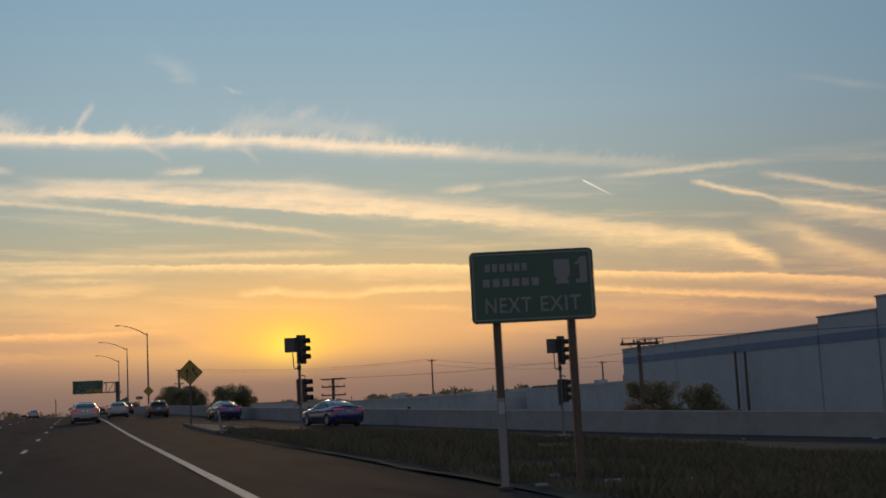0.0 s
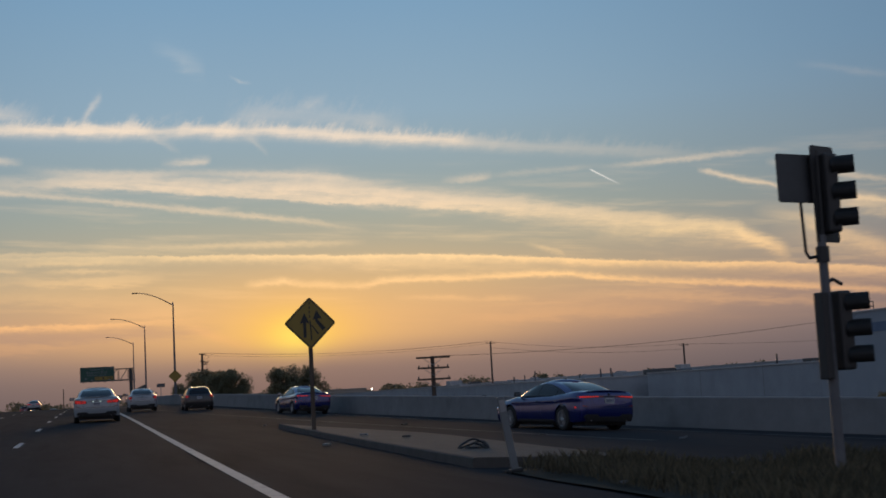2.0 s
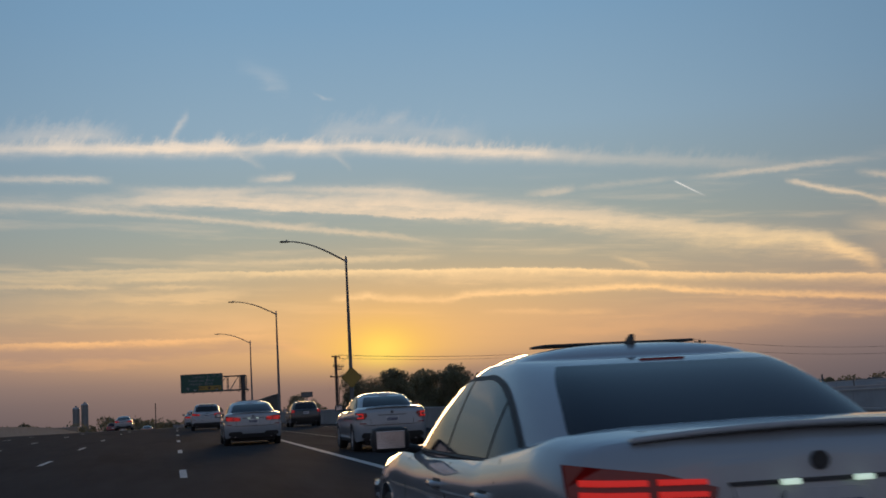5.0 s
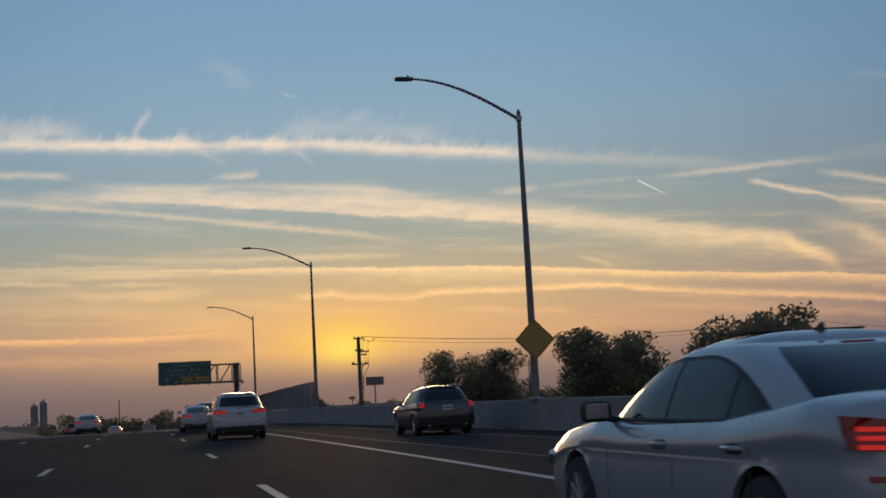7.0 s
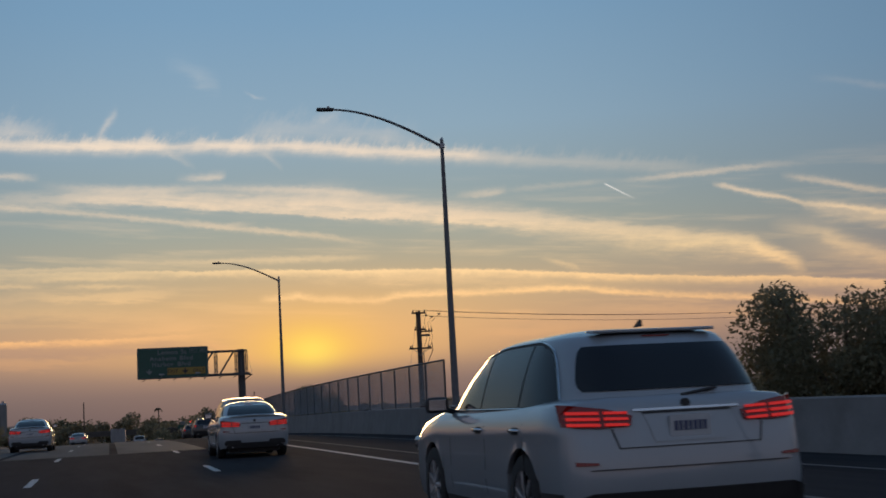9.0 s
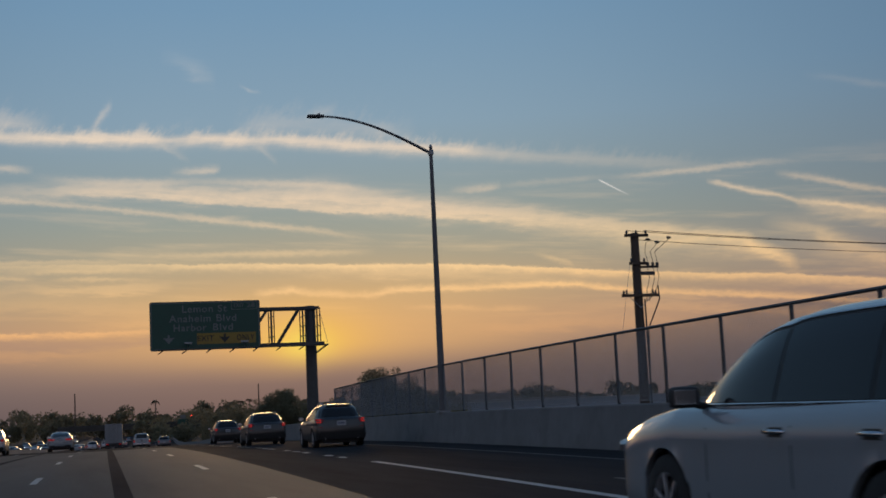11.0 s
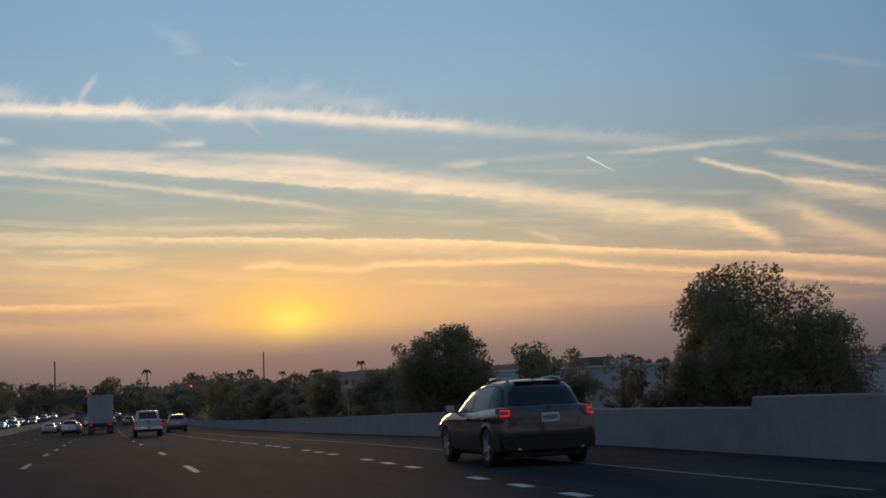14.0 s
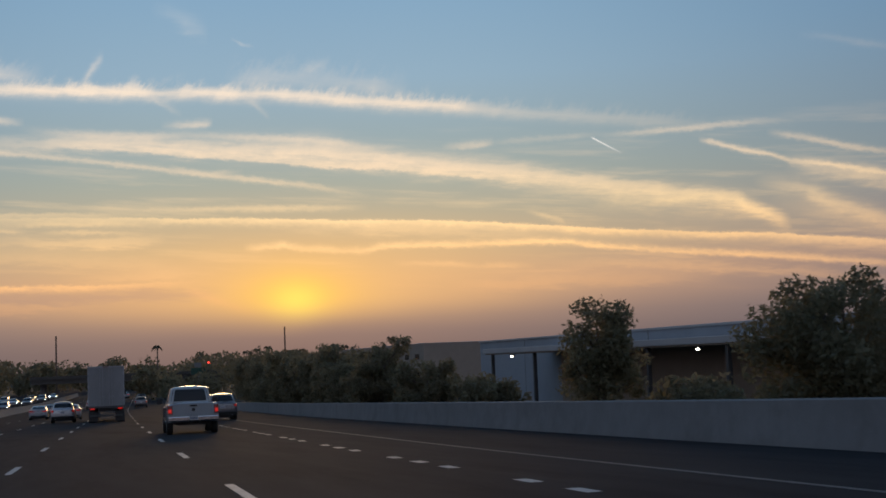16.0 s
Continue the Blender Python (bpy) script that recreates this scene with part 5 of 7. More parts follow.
building(55.6, 86.7, 130, 122.3, LOW, 4.4, M["stucco"], "large pale blue-grey warehouse with a blue stripe", band=(2.95, 3.6), units=4, seed=4)
building(55.7, 79.3, 130, 86.65, LOW, 4.95, M["stucco"], "pale blue-grey warehouse bay with a blue stripe", band=(2.95, 3.65), seed=5)
building(55.8, 20, 130, 79.25, LOW, 5.85, M["stucco"], "tall pale blue-grey warehouse block with a blue stripe", band=(2.95, 3.65), units=4, seed=5)
building(58, 123.5, 78, 158, LOW, 1.1, M["white_wall"], "low pale warehouse beyond the ramp wall", units=8, seed=6)
building(52, 160, 90, 226, LOW, 0.9, M["white_wall"], "long low pale warehouse with a flat roof", doors=[(170, 4, 3.4), (182, 4, 3.4), (206, 4, 3.4)], windows=[(194, -0.8, 1.6, 1.0), (217, -0.8, 1.6, 1.0)], units=14, seed=7)
building(60, 229, 105, 330, LOW, 1.3, M["white_wall"], "long low pale warehouse with a flat roof", doors=[(250, 4, 3.4), (266, 4, 3.4)], units=16, seed=8)
building(100, 150, 170, 330, LOW, 2.2, M["white_wall"], "wide pale warehouse behind lower roofs", units=22, seed=9)
building(120, 335, 190, 420, LOW, 2.6, M["white_wall"], "wide pale warehouse behind lower roofs", units=14, seed=10)
building(30.6, 329, 58, 402, LOW, 1.9, M["stucco"], "pale blue-grey industrial hall behind roadside trees", band=None, windows=[], units=2, seed=11)
building(62, 430, 90, 470, LOW, 2.2, M["shadow_wall"], "tan low office block with dark windows", windows=[(y, z, 2.6, 0.9) for y in (435, 440, 445, 450, 455, 460, 465) for z in (-2.6, 0.4)], seed=12)
building(70, 560, 120, 640, LOW, 4.0, M["shadow_wall"], "tan far building among trees", windows=[(y, z, 3, 1) for y in range(565, 640, 8) for z in (-2, 1.5)], seed=13)
building(-60, 700, -34, 725, -7, 3.0, M["shadow_wall"], "dark low building beyond the far lanes", seed=14)

rack = empty("roof_guard_rail", pose(58.1, 121.0, 4.52), "small rusty pipe guard rail on the warehouse roof", "guard rail")
for px_ in (-1.05, -0.35, 0.35, 1.05):
    for py_ in (-0.9, 0.9):
        part("post", tube([(px_, py_, 0), (px_, py_, 0.85)], 0.03, 8), M["dark_steel"], rack)
for pz_ in (0.5, 0.85):
    part("rail", tube([(-1.05, -0.9, pz_), (1.05, -0.9, pz_), (1.05, 0.9, pz_), (-1.05, 0.9, pz_), (-1.05, -0.9, pz_)], 0.03, 8), M["dark_steel"], rack)

# open canopy beside the hall, with small lamps under its edge
cn = empty("loading_canopy", pose(0, 0, 0), "wide loading canopy with a pale edge on thin posts", "canopy")
part("roof", box((28.4, 366, 1.22), (4.4, 44, 0.28), bevel=0.03), M["roof"], cn, "pale flat canopy roof")
# the darker tan puts the shade below the canopy into soffit and back wall
part("soffit", box((28.4, 366, 1.05), (4.2, 43.6, 0.06)), M["shadow_wall"], cn, "soffit in a darker colour for its shade")
for y in (345, 352, 359, 366, 373, 380, 387):
    part("post", box((26.5, y, (1.02 + LOW) / 2), (0.18, 0.18, 1.02 - LOW), bevel=0.02), M["dark_steel"], cn)
part("back_wall", box((30.3, 372.5, -2.0), (0.3, 26, 6.0)), M["shadow_wall"], cn, "tan back wall, darker colour for canopy shade")
for y in (347, 357, 361, 383):
    lp = empty("wall_lamp", pose(26.3, y, 0.92), "small lit lamp under the canopy edge", "lamp", "canopy lamps")
    part("housing", box((0.05, 0, 0.03), (0.16, 0.2, 0.1), bevel=0.02), M["dark_steel"], lp)
    part("bulb", box((-0.03, 0, -0.03), (0.10, 0.14, 0.07), bevel=0.02), M["lamp_glow"], lp, "glowing lens")
# floodlights standing in the yards beyond the wall
for x, y, z in ((38, 232, 0.2), (40, 226, -0.1), (31.0, 285, 0.9), (30.0, 262, 0.8), (62, 300, 1.8), (33, 200, 0.3)):
    lp = empty("yard_light", pose(x, y, land_z(x, y)), "lit yard floodlight on a thin pole", "lamp", "yard lights")
    hz = z - land_z(x, y)
    part("pole", tube([(0, 0, 0), (0, 0, hz)], 0.05, 8), M["galv"], lp, "", 40)
    part("housing", box((0, 0.02, hz + 0.1), (0.3, 0.2, 0.22), bevel=0.03), M["dark_steel"], lp)
    part("lens", box((0, -0.09, hz + 0.1), (0.22, 0.03, 0.16), bevel=0.01), M["lamp_glow"], lp, "glowing lens")

# ---------------------------------------------------------------- the far distance
def far_woods(name, az0, az1, dist, base, hmin, hmax, n, seed, leaf, label):
    """A belt of distant tree crowns, uneven along its top."""
    rnd = np.random.RandomState(seed)
    P = []
    for k in range(n):
        az = radians(az0 + (az1 - az0) * (k + rnd.uniform(-.4, .4)) / n)
        d = dist * rnd.uniform(0.9, 1.15)
        h = hmin + (hmax - hmin) * rnd.uniform() ** 1.7
        w = h * rnd.uniform(0.35, 0.75)
        for lobe in range(4):
            q = rnd.normal(size=(130, 3))
            q /= np.linalg.norm(q, axis=1)[:, None]
            r = rnd.uniform(.3, 1, 130) ** .4
            off = np.array((rnd.uniform(-.5, .5) * w, rnd.uniform(-.5, .5) * w, rnd.uniform(-.14, .16) * h)) if lobe else np.zeros(3)
            k2 = 0.62 if lobe else 0.9
            P.append(np.array((math.sin(az) * d, 200 + math.cos(az) * d, base + h * 0.5)) + off + q * r[:, None] * np.array((w, w, h * 0.52)) * k2)
    V, F = leaf_quads(np.concatenate(P), leaf * 0.62, 0.6, rnd)
    me = bpy.data.meshes.new(name)
    me.from_pydata(V, [], F)
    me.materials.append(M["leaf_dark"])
    return tagged(new(name, me), label, "trees", kind="stuff")


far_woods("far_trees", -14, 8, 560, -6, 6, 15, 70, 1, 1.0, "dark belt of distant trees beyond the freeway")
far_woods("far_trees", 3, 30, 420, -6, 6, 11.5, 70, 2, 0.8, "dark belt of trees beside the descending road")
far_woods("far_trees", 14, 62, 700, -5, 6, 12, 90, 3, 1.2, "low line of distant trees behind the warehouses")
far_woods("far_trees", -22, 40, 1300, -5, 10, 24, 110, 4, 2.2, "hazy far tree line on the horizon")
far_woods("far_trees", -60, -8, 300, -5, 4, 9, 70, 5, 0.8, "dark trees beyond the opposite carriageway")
rnd = random.Random(77)
for k in range(9):
    az = radians(rnd.uniform(3, 12))
    d = rnd.uniform(480, 620)
    x, y = 5 + math.sin(az) * d, 250 + math.cos(az) * d
    h = rnd.uniform(10.5, 13.0)
    e = empty("palm_tree", pose(x, y, -5), "tall thin distant palm tree", "palm", "far palms")
    part("trunk", tube([(0, 0, 0), (0.2, 0, h * .5), (0.1, 0, h)], [0.3, 0.22, 0.2], 7), M["bark"], e, "", 50)
    bm = bmesh.new()
    for j in range(18):
        a = j * 2.4
        dz = rnd.uniform(-0.6, 1.0)
        p = [(0.1, 0, h), (math.cos(a) * 0.9, math.sin(a) * 0.9, h + 0.5 + dz * .5), (math.cos(a) * 1.8, math.sin(a) * 1.8, h + dz - .5)]
        add_tube(bm, p, [0.12, 0.22, 0.04], 4)
    part("crown", bm, M["leaf_dark"], e)
# far overpass and its green sign
ov = empty("overpass", pose(0, 0, 0), "far concrete overpass across the freeway", "overpass")
# darker kerb concrete puts the shade of deck and railing into their colour
part("deck", box((17, 640, -0.9), (44, 10, 1.1), rz=0.04, bevel=0.05), M["kerb"], ov)
part("railing", box((17, 634.8, 0.0), (44, 0.3, 0.75), rz=0.04), M["kerb"], ov)
for x in (-2, 36):
    part("pier", tube([(x, 640, -8), (x, 640, -1.2)], 0.8, 12), M["concrete"], ov, "", 40)
fs = empty("far_sign", pose(33.5, 630, 0), "small green sign with a lit white plate far off", "road sign")
part("panel", moved(plate(3.6, 1.6, 0.1, 0.1), pose(0, 0, 0.3)), M["sign_green"], fs)
part("plate", moved(plate(1.6, 1.1, 0.1, 0.05), pose(-0.2, -0.12, 1.75)), M["sign_white"], fs)
part("post", tube([(0, 0.2, -6.5), (0, 0.2, 2.2)], 0.15, 8), M["galv"], fs)

# two grey silos beyond the far lanes
for x, h in ((-47.0, 17.2), (-41.8, 19.4)):
    e = empty("silo", pose(x, 924, -7), "pale grey silo far beyond the road", "silo", "far silos")
    part("drum", tube([(0, 0, 0), (0, 0, h + 4.5)], 2.1, 16), M["concrete"], e, "", 40)
    part("roof", tube([(0, 0, h + 4.5), (0, 0, h + 5.4)], [2.1, 1.7], 16), M["galv"], e, "", 40)
    part("vent", tube([(0, 0, h + 5.4), (0, 0, h + 6.4)], 0.7, 10), M["galv"], e, "", 40)

# red signals on the cross street above the far overpass
for x, z in ((36.5, 3.4), (41.0, 3.9), (44.5, 3.6), (52.0, 3.0)):
    e = empty("far_signal", pose(x, 636, -8.0), "lit red traffic signal far off above the road", "traffic signal", "far signals")
    part("pole", tube([(0, 0, 0), (0, 0, z + 6.0)], 0.08, 6), M["dark_steel"], e)
    part("housing", box((0, 0, z + 6.45), (0.45, 0.35, 1.1), bevel=0.05), M["black_paint"], e)
    part("lens", tube([(0, -0.19, z + 6.8), (0, -0.24, z + 6.8)], 0.2, 12), M["signal_red"], e, "lit red lens")

# ---------------------------------------------------------------- vehicles
def paint(name, col, metal=0.35, rough=0.32, coat=0.8):
    return material(name, col, rough, metal, color2=tuple(c * 0.88 for c in col), scale=1.2, coat=coat, wear=0.04)


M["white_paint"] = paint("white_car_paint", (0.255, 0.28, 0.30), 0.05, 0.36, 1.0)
M["silver_paint"] = paint("silver_car_paint", (0.42, 0.43, 0.45), 0.5)
M["blue_paint"] = paint("deep_blue_car_paint", (0.010, 0.018, 0.13), 0.4, 0.25, 1.0)
M["black_car"] = paint("dark_grey_car_paint", (0.008, 0.008, 0.009), 0.0, 0.35, 0.7)
M["grey_car"] = paint("grey_car_paint", (0.12, 0.12, 0.13), 0.5)
M["red_car"] = paint("dark_red_car_paint", (0.16, 0.02, 0.02), 0.3)
M["glass"] = material("tinted_car_glass", (0.012, 0.013, 0.015), 0.08, spec=0.32)
M["trim"] = material("black_plastic_trim", (0.016, 0.016, 0.017), 0.6, color2=(0.024, 0.024, 0.024), scale=9)
M["rubber"] = material("tyre_rubber", (0.014, 0.014, 0.014), 0.85, color2=(0.022, 0.022, 0.021), scale=20, bump=0.2)
M["rim"] = material("alloy_rim", (0.50, 0.50, 0.51), 0.35, 0.6, color2=(0.40, 0.40, 0.41), scale=5)
M["chrome"] = material("chrome", (0.55, 0.55, 0.56), 0.15, 1.0)
M["tail_red"] = material("lit_red_lamp", (0.35, 0.01, 0.01), 0.25, emit=(1.0, 0.025, 0.012), strength=0.36)
M["tail_dim"] = material("red_lamp_lens", (0.10, 0.006, 0.006), 0.2, emit=(1.0, 0.03, 0.02), strength=0.012)
M["plate_lamp"] = material("plate_lamp", (0.8, 0.85, 0.8), 0.4, emit=(0.75, 1.0, 0.8), strength=0.55)
M["plate"] = material("number_plate", (0.40, 0.41, 0.42), 0.5, color2=(0.34, 0.35, 0.36), scale=12)
M["plate_bar"] = material("plate_characters", (0.05, 0.06, 0.12), 0.5)
M["headlamp"] = material("lit_headlamp", (0.9, 0.9, 0.9), 0.2, emit=(0.95, 0.97, 1.0), strength=14.0)
M["trailer"] = material("worn_trailer_door", (0.24, 0.245, 0.25), 0.55, 0.1, color2=(0.17, 0.172, 0.178), scale=1.4, stains=((0.16, 0.15, 0.14), 1.1, 0.6), stretch=(1, 1, 0.4))


def lerp_table(tab, y):
    return float(np.interp(y, [a for a, _ in tab], [b for _, b in tab]))


class Shape:
    """Body and cabin of a car as smooth functions; y runs forward, the rear bumper is at y = 0."""

    def __init__(self, L, W, H, top, cabin, axles, tyre, sill=0.24, nose=0.92, tail=0.95, n=4.6, rake=0.07, crease=0.012):
        self.L, self.W, self.H, self.top, self.cabin, self.axles, self.tyre, self.sill = L, W, H, top, cabin, axles, tyre, sill
        self.nose, self.tail, self.n, self.rake, self.crease = nose, tail, n, rake, crease

    def half(self, y):
        u = y / self.L
        k = 1.0
        if u < 0.12:
            k = self.tail + (1 - self.tail) * math.sin(u / 0.12 * math.pi / 2)
        if u > 0.78:
            q = (u - 0.78) / 0.22
            k = 1 - (1 - self.nose) * q ** 1.6 - 0.10 * max(0, (q - 0.75) / 0.25) ** 2
        if y < 0.26:
            q = y / 0.26
            return self.W / 2 * k - 0.15 * (1 - math.sqrt(max(0.0, 1 - (1 - q) ** 2)))
        return self.W / 2 * k

    def bottom(self, y):
        z = self.sill
        u = y / self.L
        if u < 0.06:
            z += 0.03 * (1 - u / 0.06)
        if u > 0.95:
            z += 0.06 * (u - 0.95) / 0.05
        for a in self.axles:
            R = self.tyre + 0.055
            d = abs(y - a)
            if d < R:
                z = max(z, self.tyre + math.sqrt(R * R - d * d) * 0.98)
        return z

    def lean(self, z):
        """How far the tail stands forward of the bumper at a height."""
        m = self.sill + 0.30
        if z > m:
            return self.rake * ((z - m) / max(0.1, self.deck(0.12) - m)) ** 1.4
        return 0.07 * ((m - z) / 0.30) ** 2

    def rear_y(self, x, z):
        """The rear face: bowed across, rounded at the corners, leaning forward towards the top."""
        c = self.W / 2 * self.tail - 0.15
        a = abs(x)
        y = 0.05 * min(1.0, a / c) ** 2
        if a > c:
            y += 0.22 * (1 - math.sqrt(max(0.0, 1 - min(1.0, (a - c) / 0.17) ** 2)))
        return y + self.lean(z)

    def deck(self, y):
        return lerp_table(self.top, y)

    # cabin rings
    def ring(self, v):
        yb, yrr, yrf, yf, zb, zr, wb, wr = self.cabin
        arc = 1 - math.sqrt(max(0.0, 1 - v * v))
        e = 0.55 * v + 0.45 * arc
        yr = yb + (yrr - yb) * e
        yfr = yf + (yrf - yf) * e
        w = wb + (wr - wb) * (0.62 * v + 0.38 * arc)
        return (yr + yfr) / 2, (yfr - yr) / 2, w, zb + (zr - zb) * v

    def side(self, f, v, s=1, off=0.0):
        cy, ry, w, z = self.ring(v)
        return Vector((s * (w * (1 - abs(f) ** self.n) ** (1 / self.n) + off), cy + ry * f, z))

    def flank(self, y, z, s, off=0.0):
        """The cabin's side at a place along it and a height."""
        yb, yrr, yrf, yf, zb, zr, wb, wr = self.cabin
        cy, ry, w, _ = self.ring(min(1.0, max(0.0, (z - zb) / (zr - zb))))
        f = min(0.995, abs(y - cy) / ry)
        return Vector((s * (w * (1 - f ** self.n) ** (1 / self.n) + off), y, z))

    def pane_top(self, y, back, front, vmax):
        """The height to which side glass reaches, under the arch of the roof."""
        yb, yrr, yrf, yf, zb, zr = self.cabin[:6]
        r0 = self.ring(0)[1]

        def climb(e):
            if e <= 0:
                return 0.001
            if e >= 1:
                return 1 + 1.5 * (e - 1)
            vs = np.linspace(0, 1, 41)
            return float(np.interp(e, 0.55 * vs + 0.45 * (1 - np.sqrt(1 - vs * vs)), vs)) + 0.001

        a = climb((y - yb - (1 - back) * r0) / (yrr - yb))
        b = climb((yf - (1 - front) * r0 - y) / (yf - yrf))
        v = (a ** -7 + b ** -7 + vmax ** -7) ** (-1 / 7)
        return zb + (zr - zb) * min(v, 0.96)

    def end(self, f, v, s=-1, off=0.0):
        cy, ry, w, z = self.ring(v)
        return Vector((w * f, cy + s * (ry * (1 - abs(f) ** self.n) ** (1 / self.n) + off), z + (0.0)))


def body_mesh(S):
    ys = set(np.linspace(0, S.L, 49).round(3))
    for a in S.axles:
        ys |= set(np.linspace(a - S.tyre - 0.056, a + S.tyre + 0.056, 17).round(3))
    ys |= {0.01, 0.03, 0.06, 0.10, 0.15, 0.20, 0.26, S.L - 0.02, S.L - 0.06, S.L - 0.12}
    ys = sorted(y for y in ys if 0 <= y <= S.L)
    rows = []
    for y in ys:
        w, zs, zt = S.half(y), S.bottom(y), S.deck(y)
        if y < 0.1:
            zt -= 0.045 * (1 - math.sqrt(max(0.0, 1 - (1 - y / 0.1) ** 2)))
        if y > S.L - 0.14:
            zt -= 0.07 * ((y - S.L + 0.14) / 0.14) ** 2
        h = zt - S.sill
        zs = min(zs, zt - 0.12)
        lv = [(0.955, zs), (0.985, max(zs, S.sill + h * 0.14)), (1.0, max(zs, S.sill + h * 0.34)), (0.996 - 0.2 * S.crease, max(zs, S.sill + h * 0.60)), (0.998 - S.crease, max(zs, S.sill + h * 0.71)), (0.998, max(zs, S.sill + h * 0.745)), (0.984, max(zs, S.sill + h * 0.83)),
              (0.942, max(zs, S.sill + h * 0.94)), (0.87, max(zs, S.sill + h * 0.985)), (0.6, zt + 0.012), (0.0, zt + 0.022)]
        rows.append([(w * a, y, z) for a, z in lv])
    verts, faces = [], []
    n = len(rows[0])
    full = 2 * n - 1
    for r in rows:
        verts += r + [(-x, y, z) for x, y, z in r[-2::-1]]
    for i in range(len(rows) - 1):
        for k in range(full - 1):
            q = i * full + k
            faces.append((q, q + full, q + full + 1, q + 1))
    # rear face as a grid, so that it can bow
    cols = 14
    base = len(verts)
    for k in range(n - 1):
        x, y, z = rows[0][k]
        verts += [(x * (1 - 2 * j / cols), 0.0, z) for j in range(cols + 1)]
    for k in range(n - 2):
        for j in range(cols):
            q = base + k * (cols + 1) + j
            faces.append((q, q + 1, q + cols + 2, q + cols + 1))
    q = base + (n - 2) * (cols + 1)
    faces += [(q + j, q + j + 1, n - 1) for j in range(cols)]
    faces.append(tuple((len(rows) - 1) * full + k for k in range(full - 1, -1, -1)))
    out = []
    for x, y, z in verts:
        if y < 0.5:
            k = (1 - y / 0.5) ** 1.5
            c = min(1.0, abs(x) / (S.W / 2 * S.tail - 0.15))
            y += k * (S.lean(z) + 0.05 * c * c)
        out.append((x, y, z))
    bm = raw(out, faces)
    bmesh.ops.remove_doubles(bm, verts=bm.verts[:], dist=0.0004)
    bmesh.ops.recalc_face_normals(bm, faces=bm.faces[:])
    return bm


def cabin_mesh(S):
    n = 112
    verts, faces = [], []
    levels = [(v, 1.0, 0.0) for v in (0, .12, .3, .5, .65, .78, .87, .93, .97, .99, 1.0)] + [(1.0, .97, .010), (1.0, .9, .026), (1.0, .78, .044), (1.0, .6, .060), (1.0, .4, .070), (1.0, .2, .076)]
    for v, k, dz in levels:
        cy, ry, w, z = S.ring(v)
        for j in range(n):
            a = j * math.tau / n
            c, s = math.cos(a), math.sin(a)
            e = 2 / S.n
            x = w * k * math.copysign(abs(c) ** e, c)
            y = cy + ry * k * math.copysign(abs(s) ** e, s)
            verts.append((x, y, z + dz))
    for i in range(len(levels) - 1):
        for j in range(n):
            q = i * n + j
            q2 = i * n + (j + 1) % n
            faces.append((q, q2, q2 + n, q + n))
    faces.append(tuple((len(levels) - 1) * n + j for j in range(n)))
    return raw(verts, faces)


def patch(fn, f0, f1, v0, v1, nf=10, nv=6, f0t=None, f1t=None, corner=0.0):
    """A curved pane following the cabin; f0t, f1t give its upper corners."""
    f0t = f0 if f0t is None else f0t
    f1t = f1 if f1t is None else f1t
    verts, faces = [], []
    for i in range(nv + 1):
        u = i / nv
        for j in range(nf + 1):
            q = 1 - corner * abs(2 * u - 1) ** 5
            a, b = (f0 + (f0t - f0) * u) * q, (f1 + (f1t - f1) * u) * q
            verts.append(tuple(fn(a + (b - a) * j / nf, v0 + (v1 - v0) * u)))
    w = nf + 1
    for i in range(nv):
        for j in range(nf):
            q = i * w + j
            faces.append((q, q + 1, q + w + 1, q + w))
    bm = raw(verts, faces)
    bmesh.ops.recalc_face_normals(bm, faces=bm.faces)
    return bm


def skin(S, y0, y1, z0, z1, s, off=0.008, ny=6, nz=3, slant=0.0):
    """A panel lying on the body's flank between two places."""
    verts, faces = [], []
    for i in range(nz + 1):
        z = z0 + (z1 - z0) * i / nz
        for j in range(ny + 1):
            y = y0 + (y1 - y0) * j / ny + slant * (i / nz - .5)
            h = (z - S.sill) / max(0.1, S.deck(y) - S.sill)
            k = float(np.interp(h, [0, .14, .34, .60, .71, .745, .83, .94, 1], [.955, .985, 1, .996 - .2 * S.crease, .998 - S.crease, .998, .984, .942, .87]))
            verts.append((s * (S.half(y) * k + off), y, z))
    w = ny + 1
    for i in range(nz):
        for j in range(ny):
            q = i * w + j
            faces.append((q, q + 1, q + w + 1, q + w))
    bm = raw(verts, faces)
    bmesh.ops.recalc_face_normals(bm, faces=bm.faces)
    bmesh.ops.solidify(bm, geom=bm.faces[:], thickness=0.012)
    return bm


def rear_panel(S, pts, t=0.03, off=0.012, wrap=0.10):
    """A plate on the rear face, outline as (x, z), bent round the corner of the tail."""
    bm = flat_shape(pts, t)
    bmesh.ops.subdivide_edges(bm, edges=bm.edges[:], cuts=5, use_grid_fill=True)
    bmesh.ops.triangulate(bm, faces=bm.faces[:])
    for v in bm.verts:
        v.co.y += S.rear_y(v.co.x, v.co.z) - off
    return bm


WHEELS = {}


